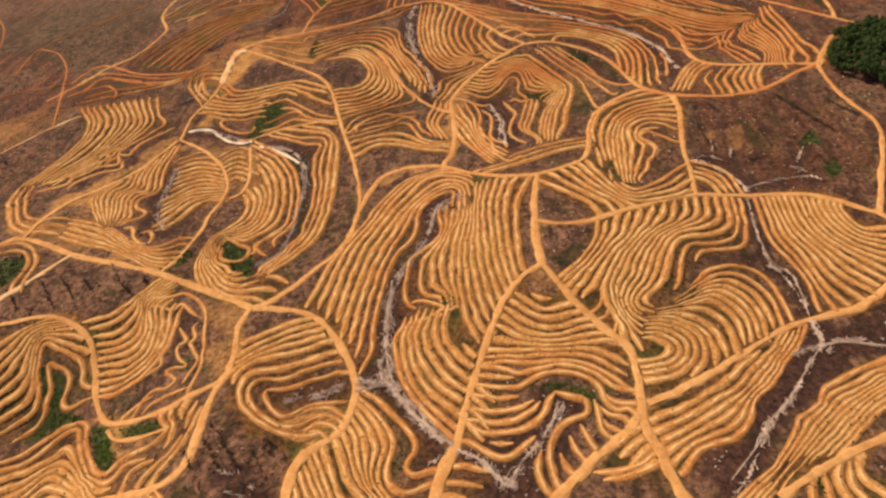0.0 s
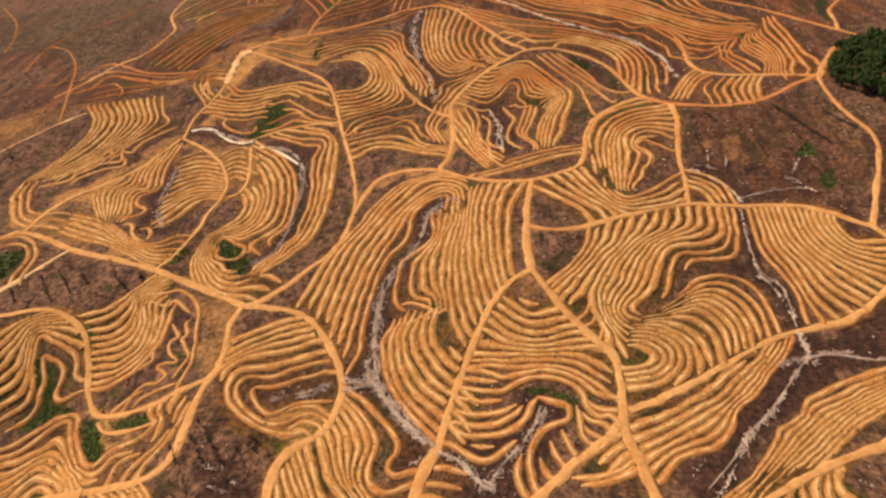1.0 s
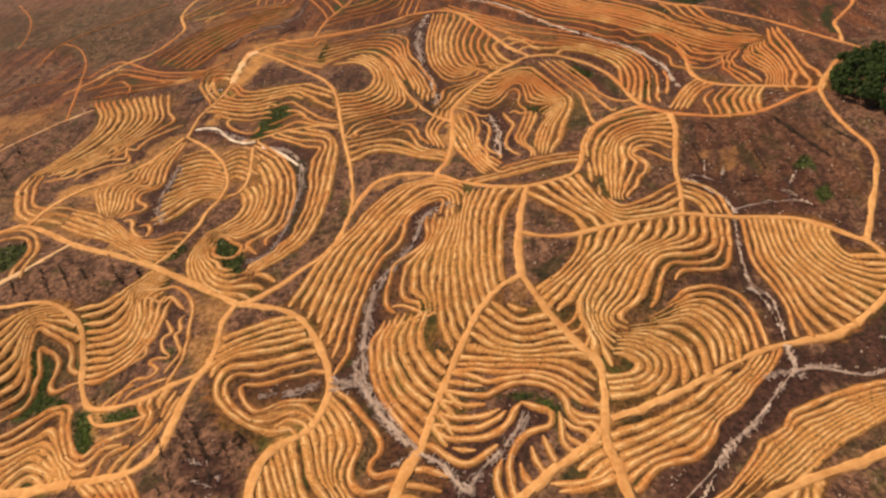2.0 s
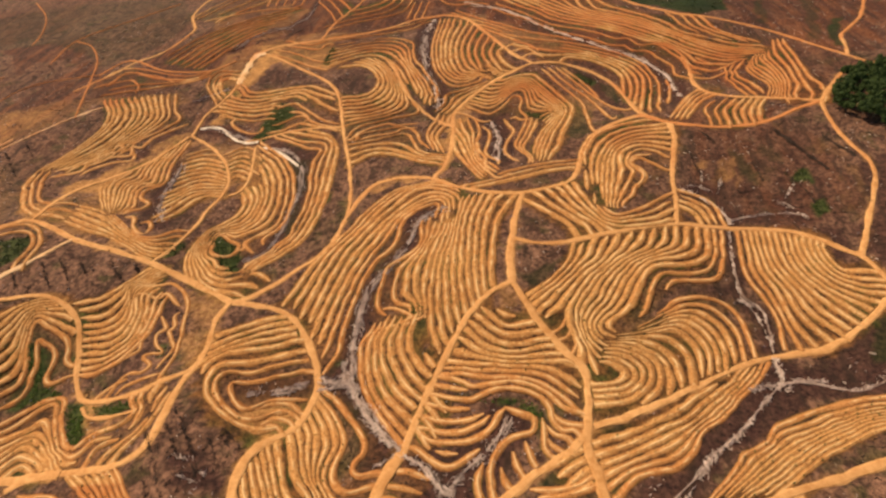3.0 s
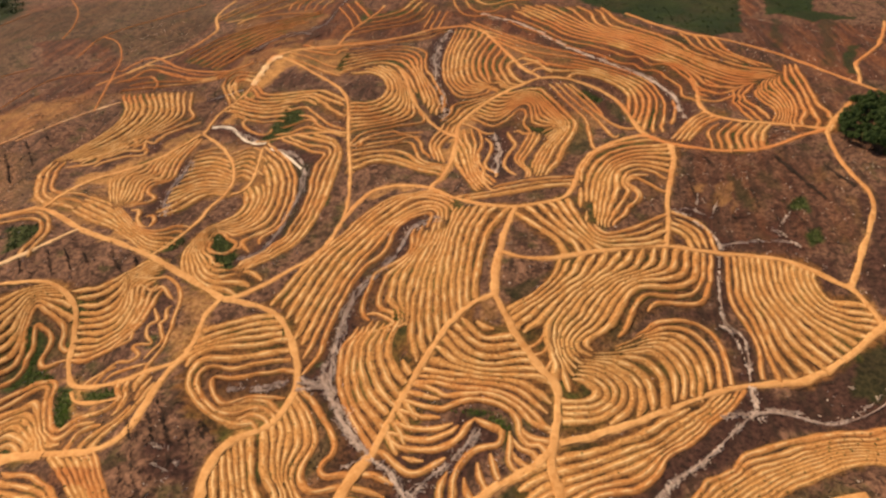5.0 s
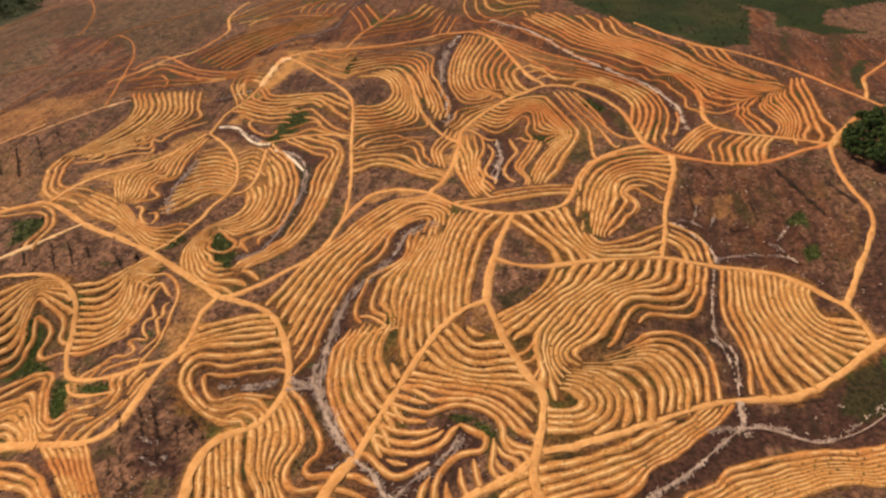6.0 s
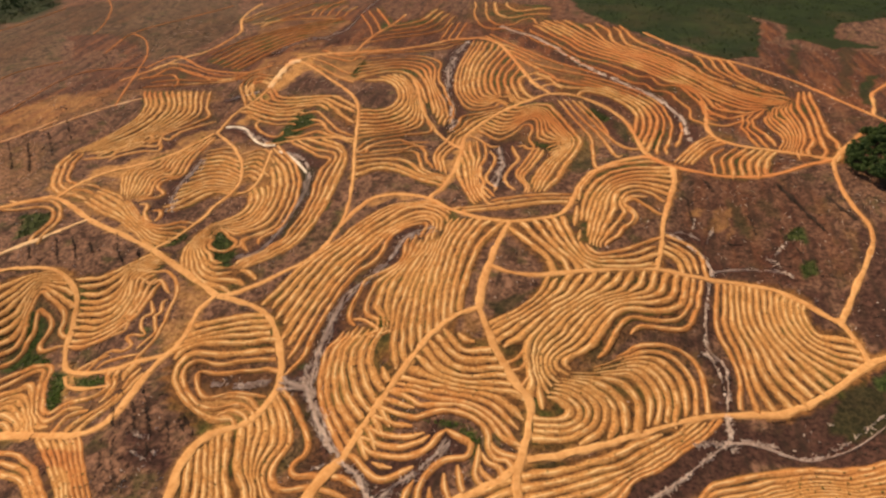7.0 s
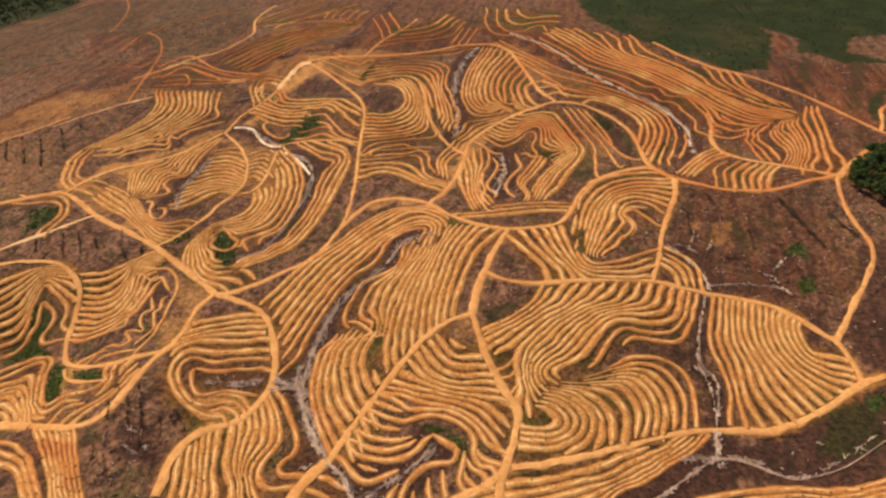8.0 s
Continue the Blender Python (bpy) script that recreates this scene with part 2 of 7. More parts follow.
HILLSIDES = {
    "west_bank": [
        (1, [(-12.6, 279.1), (-23.7, 277), (-33.4, 268.1), (-35.8, 255.2), (-37.8, 241.3), (-46.8, 231.1), (-51.6, 219.1), (-53.9, 206.7), (-56.4, 194.9), (-57.4, 180.5), (-57.1, 168.8), (-59.7, 160.8)]),
        (3.8, [(-3.3, 265), (-4.1, 281), (-10, 290.1), (-19.8, 291.5), (-29.2, 286.4), (-43.8, 268.8), (-55.1, 248.4), (-63.1, 230.9), (-67.4, 212.5), (-70.9, 196.3), (-72.1, 182)]),
        (6, [(-17.3, 302.7), (-29.2, 302.1), (-43.4, 291), (-55.8, 272.6), (-66.9, 252.3), (-74.8, 238), (-78.7, 221.6), (-81.3, 208.1), (-83.2, 194.4)]),
        (8, [(-29.6, 305), (-44.8, 299.2), (-61, 279), (-72.2, 258.2), (-82, 243.6), (-88, 228.9), (-92, 214.5), (-95.3, 202.9)]),
    ],
    "centre_slope": [
        (1, [(-41.5, 179.1), (-45.1, 175), (-43.7, 162.3), (-39.7, 148.8), (-33.7, 137.5), (-25.9, 127), (-17.4, 118.1)]),
        (2, [(-39.2, 178.9), (-41, 169.1), (-38.5, 155.4), (-32.7, 142.2), (-24.8, 131.4), (-15.6, 122.8)]),
        (3, [(-35.2, 179.9), (-37.2, 170.6), (-35.2, 158.6), (-29.5, 145.3), (-22, 135.9), (-13.8, 128.5)]),
        (4, [(-30.9, 180.9), (-33.7, 173.8), (-32.1, 161.7), (-26.6, 150), (-19.1, 140.4), (-11.4, 134.3)]),
        (5, [(-26.5, 181.9), (-29.1, 174.4), (-27.7, 164.7), (-23.3, 154.6), (-16.4, 144.8), (-9.9, 139.2)]),
        (6, [(-22.2, 182.8), (-24.1, 174.6), (-22.7, 166), (-17.5, 155.8), (-11.1, 147.6), (-7.3, 144.5)]),
        (7, [(-17.4, 184.3), (-19.3, 175.8), (-18.3, 168.9), (-14.3, 160.3), (-9, 153.7), (-5.8, 151)]),
    ] + [
        (8, [(-11.8, 187.3), (-14, 180.4), (-14, 173.5), (-11.3, 166.6), (-7.5, 159.8), (-4.1, 155.9)]),
    ],
    "east_slope": [
        (1, [(162, 265.5), (158.1, 247.5), (153.9, 233.3), (148.8, 225), (141.2, 221.8), (133.3, 221.3), (121.9, 218.3)]),
        (2, [(157.2, 265.5), (153.9, 246.7), (148.8, 234.6), (140.9, 227.8), (129.4, 225), (118.1, 223.2), (112.4, 217.2), (109.1, 208.9), (105.9, 200.1), (99.6, 190.9), (92.2, 183.2)]),
        (3, [(152.8, 265.6), (149.7, 248.2), (142.9, 237), (132.4, 232.5), (120.9, 230.6), (112.3, 226.8), (105, 217.2), (100.2, 206.7), (94.4, 196.2), (86.1, 188.6), (82.9, 182.2)]),
        (4, [(146.8, 264.8), (143, 247.8), (133.7, 239.7), (123.4, 236.2), (114.2, 233), (107, 226.8), (100.3, 216.8), (95, 205.8), (88.3, 195.2), (80.8, 187.6), (78.2, 181.4), (80.1, 177.6), (84.9, 177.3)]),
    ] + [
        (6, [(132.2, 257.2), (128.5, 246.4), (115.7, 238.4), (104.4, 231.5), (97, 222.8), (91.8, 215.8), (85.6, 203.4), (78.6, 192.7), (74.5, 185.4), (74.2, 178.3), (77.4, 173), (82.7, 170.1)]),
        (7.5, [(121.5, 253.6), (116.5, 243.4), (103.9, 234.8), (95, 227), (84.8, 213.9), (78.5, 201), (72, 190.5), (69.6, 181.1), (71.4, 174.1), (75.3, 167.6), (79.9, 163.7)]),
        (9, [(111.1, 251.4), (103.6, 240.1), (92.1, 229.6), (84.2, 219.9), (77.8, 211.5), (69.8, 197.6), (67.2, 188.9), (68.5, 177.4), (70.7, 169.3), (72, 161.3), (73.7, 155.5)]),
        (10.5, [(72.3, 211.7), (64.8, 198.6), (59.9, 188.5), (54.7, 180.6)]),
        (12, [(89, 246.2), (82.8, 232.5), (73.9, 221.6), (66.2, 211.9), (58.3, 201.5), (51.2, 191.7), (46.1, 186)]),
    ] + [
        (15, [(69.7, 239.7), (66.4, 227.8), (60.2, 216.8), (52.5, 207.4), (45.4, 200.9)]),
    ],
    "lens_hill": [
        (0, [(170.7, 261.6), (167, 238.1), (166.7, 227.1), (170.7, 214), (173.6, 204.2), (173.5, 192.5), (172.1, 181.5)]),
        (1.7, [(178.3, 263.9), (175.7, 247.2), (175, 232.3), (178.1, 219.7), (179.7, 207.5), (180.5, 197.5), (182.9, 189.8), (185.2, 184)]),
        (3.4, [(184.1, 264.1), (181.9, 249), (182.2, 234.3), (185.6, 222.7), (188.1, 211.3), (191.3, 201.6), (195.3, 194.4), (199, 189.2)]),
        (5.1, [(190, 264.6), (188.1, 250.6), (188.5, 238), (191.9, 226.1), (196.3, 214.8), (200.8, 205.1), (207, 197.1)]),
        (6.8, [(196.9, 264.7), (195.1, 252.2), (194.9, 240.2), (198.6, 228.3), (204.6, 218.2), (211.3, 209.3), (215.7, 202.4)]),
        (8.5, [(203.3, 264), (201.4, 253.4), (201.3, 241.5), (204.7, 230.2), (211.1, 221.1), (218.5, 214.9), (224.9, 209.4)]),
    ] + [
        (10.2, [(209.7, 263.1), (207.8, 254.5), (207.5, 245.1), (209.9, 234.2), (216.4, 225.6), (223.8, 221), (233.9, 218.5)]),
        (11.9, [(215.7, 261.6), (213.4, 253.1), (213.2, 243.5), (216.1, 234.3), (222.5, 229), (232.9, 226.8)]),
        (12.75, [(217.7, 258.8), (215.2, 250.4), (215.9, 241.4), (220.2, 234.4), (227.8, 232.6), (232.2, 232.3)]),
        (13.6, [(218.9, 255.9), (218.4, 245.4), (221.7, 237.7), (228.8, 236.9)]),
    ],
    "south_spur": [
        (1, [(159.1, 170.6), (149.9, 158.2), (139.4, 149.3), (128, 136.3), (116.1, 128.7), (111.6, 119.9), (102.7, 111.1), (91.8, 107.5), (83.4, 104.4), (78.2, 98.2)]),
        (4, [(148.9, 166.6), (137.5, 154.6), (123, 141.4), (110.4, 130.6), (96.6, 121.9), (83.7, 114.9), (71.5, 109), (67.7, 107.8)]),
        (6.5, [(126.5, 155.2), (110.6, 143.2), (96, 132.8), (82.8, 125.8), (70.3, 122)]),
    ],
    "knob": [
        (1, [(140, 324.2), (133.6, 328.9), (124.4, 335.5), (119.3, 334.6), (117.2, 325.4), (124.2, 315.9), (114.5, 299), (112.3, 292.3)]),
        (2, [(142.9, 338.9), (135, 346.1), (123.2, 345.8), (116.8, 337.7), (115, 326.9), (116.7, 317.3), (107, 295.7), (101, 281)]),
        (4, [(147.5, 354.5), (132, 357.7), (117.8, 354.1), (108, 342.3), (104.5, 324.9), (101, 303.8), (96.7, 279.9)]),
        (6, [(149, 368.9), (128.8, 367.5), (109.9, 355.8), (99.8, 335.2), (95.2, 309.2), (92, 278.8)]),
        (8, [(144.1, 379.8), (125.5, 377.6), (106.3, 366.5), (93.3, 342.3), (88.9, 315), (86.7, 281.7)]),
        (9, [(134.7, 388.7), (113.3, 382), (96, 366.3), (86.5, 341.6)]),
    ],
    "saddle_fan": [
        (1, [(87.8, 304.3), (92.1, 276.3), (98.3, 269.9), (115.2, 278.2), (138.5, 298.2)]),
        (3, [(76.3, 300), (85, 275.5), (95.8, 263.1), (120.8, 269.9), (135.9, 281.4)]),
        (6, [(59.2, 292.3), (70.7, 272.3), (83.6, 260.5), (88, 252.9)]),
        (8, [(44.4, 280.4), (58.3, 267.1), (69.1, 257.2), (72.5, 247.4)]),
    ],
    "east_toe": [
        (1, [(146.4, 301), (161.6, 295.3), (165.6, 282.2), (165.2, 272.4)]),
        (4, [(141.4, 285.4), (149.1, 279.9), (151.6, 270.6)]),
    ],
    "toe_rows": [
        (1, [(191, 409.1), (183.9, 400.2), (183.3, 388.5)]),
        (2, [(198.9, 408), (190.2, 395.8), (190.1, 383.2)]),
        (3, [(205.7, 407.2), (197, 395.2), (196.2, 382)]),
        (5, [(218.4, 406), (209.8, 395), (207.7, 380.7)]),
        (7, [(227.5, 405.3), (221.8, 395), (218.4, 381.6)]),
    ],
    "toe_left": [
        (1, [(163.1, 400.9), (174.6, 421.1), (185.4, 434.7)]),
        (4, [(175.4, 400.7), (186.1, 415.2), (195.9, 423.1)]),
    ],
    "fork_upper": [
        (8, [(1.3, 150.7), (8.3, 151.1), (22.2, 149.3), (31.6, 149.2), (46.3, 146.8), (57.8, 139.6), (65, 132.3)]),
        (10, [(4.3, 157.6), (21.9, 155.8), (35.6, 155.3), (51.7, 154.3), (63.4, 147.9)]),
        (11, [(7.2, 163.7), (21.7, 158.9), (35.5, 157.4), (58.6, 159.6)]),
        (12, [(9, 170.1), (21.5, 161.9), (35.5, 160.2), (54.7, 163.3)]),
        (13, [(12.2, 174.3), (21.4, 165.7), (35.4, 163.3), (52, 167.5)]),
        (14, [(14.9, 178.3), (24, 169.9), (35.4, 167.1), (49.9, 171.6)]),
        (15, [(17.6, 182.3), (25.2, 175.5), (35.3, 173), (47.2, 175.6)]),
        (16, [(20.3, 186.9), (26.4, 180.7), (33.7, 177.6), (45.2, 181.3)]),
        (17, [(23.1, 189.5), (28.3, 185.3), (35.1, 183.2), (41.5, 185.5)]),
        (17.35, [(26, 192.5), (30.5, 190.9), (36.5, 189.4)]),
    ],
    "corner_hill": [
        (1, [(93.1, 85.5), (100.6, 91.1), (111, 97.8), (120.6, 106.4), (128, 114.3), (132.7, 120.8), (140, 123.5), (147.4, 130.5), (152.4, 136.4), (165.7, 143.1), (187.7, 151.7)]),
        (3, [(102.4, 87.8), (118.8, 100.2), (132.5, 111.7), (148.4, 125.5), (161.7, 133.7), (182.7, 143)]),
        (6, [(112.8, 92.1), (129, 102.7), (146.7, 116.1), (164.8, 128.6), (177.8, 134.8)]),
        (9, [(139.6, 103.6), (157.4, 116.2), (172.4, 126)]),
        (1, [(186.9, 151.6), (197.3, 153.8), (208.6, 154.1)]),
        (3, [(181.1, 143.2), (194.7, 147.7), (206.2, 149)]),
        (6, [(177, 134.7), (192.3, 142.3), (204.3, 144.9)]),
        (9, [(173, 125.5), (188.7, 134.3), (201.6, 139)]),
        (1, [(198.9, 154), (217.2, 157), (233.6, 164.1)]),
    ],
    "corner_south": [
        (1, [(123.4, 93.2), (119.5, 85.1)]),
        (3, [(138.2, 99.2), (132.5, 92.1), (132.4, 85)]),
        (5, [(150.9, 105.5), (143.7, 98), (143.2, 91), (147.8, 87.1)]),
    ],
    "south_flank": [
        (1, [(-59.7, 144.8), (-49.4, 137.1), (-39.2, 125.1), (-32.6, 116.6), (-31.9, 109.6), (-35.6, 103.9), (-31.6, 100), (-23.2, 101.7), (-16.1, 103.9)]),
        (2, [(-59.6, 138.7), (-50.8, 129.6), (-43.7, 120.3), (-41.6, 110.8), (-44.6, 105.8), (-43.2, 99.9), (-37.9, 93.7), (-32.4, 93.3), (-24.7, 96.9)]),
        (3, [(-61.1, 137.8), (-52.6, 128.2), (-46.7, 119.4), (-45, 111.4), (-47.7, 104.9), (-45.9, 97.5), (-40.7, 89.9), (-32.7, 85.2)]),
        (4, [(-61.8, 132.8), (-54.6, 123.9), (-49.4, 113.8), (-50.6, 105.1), (-48.8, 97.2), (-44, 89.6), (-37.8, 82.3)]),
        (6, [(-64.3, 125.9), (-59.7, 118.7), (-56.7, 107.2), (-51.2, 96.9), (-45.2, 89.4), (-36.8, 79)]),
        (8, [(-68.1, 117.5), (-63.3, 106.3), (-57.2, 96.1), (-51, 88.7), (-43.6, 78.2)]),
    ] + [
        (9, [(-72, 112.3), (-66.9, 100.2), (-58.8, 87.7), (-51.4, 77.3)]),
        (10, [(-75.8, 110.2), (-68.7, 97.2), (-62.5, 87.2), (-56.9, 76.6)]),
        (12, [(-79, 105.4), (-72.4, 94), (-68.4, 86.5), (-63.6, 75.8)]),
        (14, [(-81.4, 96.7), (-76.1, 85.4), (-71.3, 74.8)]),
    ],
    "horseshoe": [
        (1, [(-71.1, 155), (-82.9, 150.7), (-95, 144.1), (-103.7, 143.7), (-105, 139.7), (-99.4, 132.6), (-91.1, 127.7), (-84.9, 134.2), (-68.5, 138)]),
        (2, [(-74.1, 161.9), (-86.7, 156.4), (-99, 149.9), (-109.8, 149.5), (-113, 143.5), (-111.2, 135.4), (-101.1, 127.3), (-92.4, 122.9), (-82.9, 125.1), (-76.2, 129.6)]),
        (3, [(-77.2, 167.2), (-90.5, 161.5), (-103.1, 155.6), (-115, 153.5), (-118.1, 145.1), (-115.1, 135.4), (-106.1, 127.2), (-94.3, 120.7), (-83.8, 118.2), (-76.4, 120.6)]),
        (4, [(-81.3, 174.3), (-94.4, 166.7), (-110.4, 162.4), (-120, 156.3), (-122.2, 145.2), (-119.7, 135.5), (-111, 126.3), (-98.7, 118.6), (-82.4, 112.1)]),
        (4.35, [(-125.4, 143.7), (-122.9, 134.7), (-114.5, 124.2), (-101.4, 115.1), (-89, 109.4), (-82.3, 107.5)]),
    ] + [
        (6, [(-86.4, 182.5), (-102.1, 175.7), (-117, 165.9), (-123, 160.5)]),
        (8, [(-93.4, 189.4), (-106.9, 184), (-122, 173.3), (-127.1, 170.4)]),
    ],
    "hook_valley": [
        (1, [(-223, 132.7), (-220.2, 140), (-222.7, 147.7), (-222.8, 155), (-227.4, 161.1), (-225.8, 164.5), (-218.5, 163.2), (-214.6, 159), (-213.6, 152.6), (-213.7, 146.9), (-210.5, 141.3), (-205.4, 144.1), (-200.2, 148.1)]),
        (2, [(-242.4, 127.1), (-232.6, 135.4), (-226.5, 141.9), (-228.6, 151.9), (-233.5, 162.7), (-235.5, 171.5), (-234.2, 177.9), (-225.3, 174), (-214.9, 169.5), (-209, 162.6), (-207.7, 156.2), (-201, 153.3)]),
        (3, [(-246.7, 133.5), (-236.6, 141.9), (-232.3, 149.8), (-235.4, 162.5), (-238.5, 173.3), (-237.6, 180.4), (-229, 179.2), (-218.3, 175), (-209.4, 172.3)]),
        (4, [(-250.1, 138.7), (-240.7, 148.8), (-236.8, 156.8), (-238.5, 167.1), (-239.8, 178.1), (-236.8, 182.7), (-225.5, 182.4), (-213.6, 180.6)]),
    ] + [
        (6, [(-256.2, 148.3), (-247.7, 161), (-245.4, 169.8), (-243.9, 179.4), (-239.3, 185.4), (-228.3, 187.6)]),
        (8, [(-263, 159.2), (-254.2, 172.3), (-250.1, 179.9), (-246, 186.6), (-239.9, 189.5), (-231.5, 190.3)]),
        (9.3, [(-269.3, 168.9), (-258.7, 179.8), (-252.8, 184.4), (-246.6, 188.8)]),
    ],
    "west_hollow": [
        (1, [(-195.1, 148.1), (-186.7, 148.5), (-181.3, 151.9), (-175.6, 155.2)]),
        (2, [(-196.8, 152), (-186.9, 152.7), (-179.6, 157.2), (-173.4, 163.5)]),
        (3, [(-198.5, 156.3), (-186.3, 156.9), (-178.3, 162.1), (-173.3, 169.4)]),
        (4, [(-200, 160.3), (-186.4, 161.2), (-177.6, 167.1), (-175.7, 175.6)]),
        (6, [(-203.1, 168.6), (-189.2, 170.5), (-182.2, 176.7), (-182.1, 186), (-186.5, 196.9)]),
        (8, [(-206.1, 176.8), (-195.3, 178.5), (-188.9, 184.4), (-187.9, 193), (-190.9, 203.2)]),
        (9, [(-207.7, 181.3), (-197.7, 183.2), (-192.4, 189.8), (-191.9, 199.2), (-192.2, 206.5)]),
        (10, [(-209.7, 186.7), (-201.6, 188.8), (-196.6, 195.7), (-193.7, 203.1), (-190.7, 209.1)]),
        (11, [(-212.9, 191.5), (-202.8, 195.2), (-197.4, 204.3), (-191.5, 213.5)]),
    ],
    "west_foot": [
        (1, [(-231.4, 116), (-222.3, 120.2), (-214.6, 127.2), (-207.6, 133.9), (-198, 134.8), (-193, 130.9), (-192.2, 125.2), (-184.3, 115.6), (-175.4, 107.6), (-169.4, 105.7), (-167.7, 109.2), (-166.5, 113), (-159.4, 114.9), (-152.1, 116.5), (-149.1, 120.9), (-147.1, 124.9)]),
        (2, [(-228.6, 112.3), (-219.1, 115.8), (-211.8, 123.2), (-205.5, 130.8), (-199.3, 131.6), (-193.8, 123.7), (-188.9, 115.8), (-179.1, 106.3), (-169.7, 102), (-164, 105.4), (-161.2, 110.5), (-150.5, 111.9), (-143.6, 116), (-143.8, 123.8), (-147.3, 130.4)]),
        (3, [(-225.2, 108), (-216.1, 112), (-207.4, 117.2), (-199.5, 122.1), (-192.4, 115.9), (-185, 108), (-176, 102.6)]),
        (4, [(-221.8, 103.8), (-212.6, 107.6), (-204.2, 115.1), (-195.3, 114.3), (-186.1, 108), (-176.3, 99.7)]),
    ] + [
        (6, [(-211.6, 95.6), (-207.8, 101.8), (-203.4, 108.1), (-196.2, 107.3), (-181.5, 99.9)]),
        (8, [(-200.1, 93.3), (-198.4, 99.2), (-190.1, 97.2), (-185.5, 94.2)]),
    ],
    "foot_fan": [
        (1, [(-157.2, 97.9), (-157, 104.9), (-151.8, 109), (-143.9, 111.6), (-141.4, 117.5)]),
        (3, [(-142.7, 100.6), (-139.7, 107.6), (-135.7, 115.8), (-134.5, 126.8)]),
    ],
    "lower_west": [
        (1, [(-138.5, 93.9), (-128.8, 84.8), (-108.8, 67.3)]),
        (7, [(-161.5, 91.2), (-146, 82), (-130, 70.5), (-122.6, 64.2)]),
    ],
    "low_knoll": [
        (1, [(-176.1, 82.9), (-164.7, 82.7), (-148.1, 76.4), (-128.3, 63)]),
        (3, [(-163.5, 73), (-155.2, 72.5), (-144.9, 67.9), (-135.9, 61.6)]),
    ],
    "west_ridge": [
        (12, [(-342.6, 335.7), (-329.9, 365.4), (-324.6, 390.2), (-326, 409.6), (-332.9, 423.8), (-341.6, 433.7)]),
        (10, [(-337.4, 333.5), (-324.6, 365.2), (-317.5, 393.3), (-318.3, 413.2), (-323, 425.6), (-332.3, 436.2)]),
        (8, [(-324.9, 345.1), (-310, 370.7), (-304.9, 396), (-306, 416.1), (-311.3, 428.3), (-320.2, 439.6)]),
        (6, [(-309.6, 357), (-302.1, 374.8), (-298, 395.7), (-296.2, 415.6), (-301.2, 429.8), (-309.3, 442.1)]),
        (4, [(-301.2, 371.4), (-293.7, 382.8), (-289.3, 396), (-286, 416.3), (-290.3, 430.6), (-298.9, 444.7)]),
        (2, [(-288.8, 373.8), (-285.4, 388.4), (-280.5, 402), (-276.6, 418.8), (-281.1, 433), (-290, 449.1)]),
        (1, [(-287.4, 378.6), (-282.2, 388.2), (-275.6, 397.4), (-270.6, 408.4), (-265.8, 418.5), (-268.2, 426), (-276.3, 434.2), (-282.4, 450.9)]),
    ],
    "gully_spur": [
        (1, [(-241.1, 374.6), (-239.9, 352.7), (-234.2, 330.9), (-231.7, 321), (-236.5, 315.5), (-242, 308.8), (-239.5, 300.8), (-233.5, 296), (-228.5, 291.9), (-230.5, 285.8), (-236.8, 282.1)]),
        (2, [(-244.5, 371.3), (-244.6, 352.2), (-238.7, 332.2), (-235.7, 320.6), (-245.2, 316), (-246.2, 308.2), (-241.3, 296.3), (-237.7, 286.9), (-241.6, 279.4)]),
        (3, [(-248.3, 364), (-247.4, 345.5), (-243.3, 330), (-241.4, 321.6), (-250.1, 318.7), (-249.5, 307.7), (-244.9, 295.7), (-241.4, 284.5), (-243.6, 277.3)]),
        (5, [(-254.8, 348.2), (-253.7, 335.8), (-249.8, 324), (-256.3, 321.3), (-258.9, 314), (-253.5, 301), (-248.9, 288.1), (-246.1, 278.5)]),
        (7, [(-261.9, 339.1), (-260.1, 327.8), (-265.6, 323.5), (-265.6, 312.9), (-258.5, 297.5), (-249.7, 282)]),
    ] + [
        (8, [(-267, 331.3), (-271.3, 322.7), (-270.3, 312.2), (-262.1, 296.8), (-248.7, 278)]),
        (10, [(-274.5, 324), (-277.9, 314.6), (-270.4, 299.8), (-257.6, 282.9)]),
    ],
    "gully_east": [
        (1, [(-229, 367.9), (-221.4, 373.2), (-210.6, 372.3)]),
        (3, [(-225, 353.8), (-212.9, 357.9), (-196.1, 351)]),
        (5, [(-219.9, 339.7), (-206.4, 344.3), (-188.1, 336.4)]),
        (7, [(-217.5, 325.5), (-202.8, 332.6), (-183.3, 325.5)]),
        (9, [(-214.1, 309.8), (-204.2, 320.6), (-182.7, 319.6)]),
        (11, [(-212.2, 297.5), (-204, 310.6), (-186.7, 313)]),
        (13, [(-202.5, 284.3), (-198.3, 299.1), (-188.6, 307.1)]),
    ],
    "loop_arcs": [
        (1, [(-196.6, 367.6), (-186.5, 374.2), (-171, 364.3)]),
        (3, [(-191.7, 353.4), (-182.8, 359.7), (-163.9, 346.4)]),
        (5, [(-186.4, 340.3), (-179.3, 345.6), (-160.5, 332.4)]),
        (7, [(-180.3, 326.2), (-176.1, 332), (-159.7, 320.4)]),
    ],
    "inner_gully": [
        (0, [(-163.5, 369.5), (-145.1, 351.2), (-131, 330.6), (-123.3, 307.9), (-120.4, 287), (-122, 270.1), (-130.4, 259.1)]),
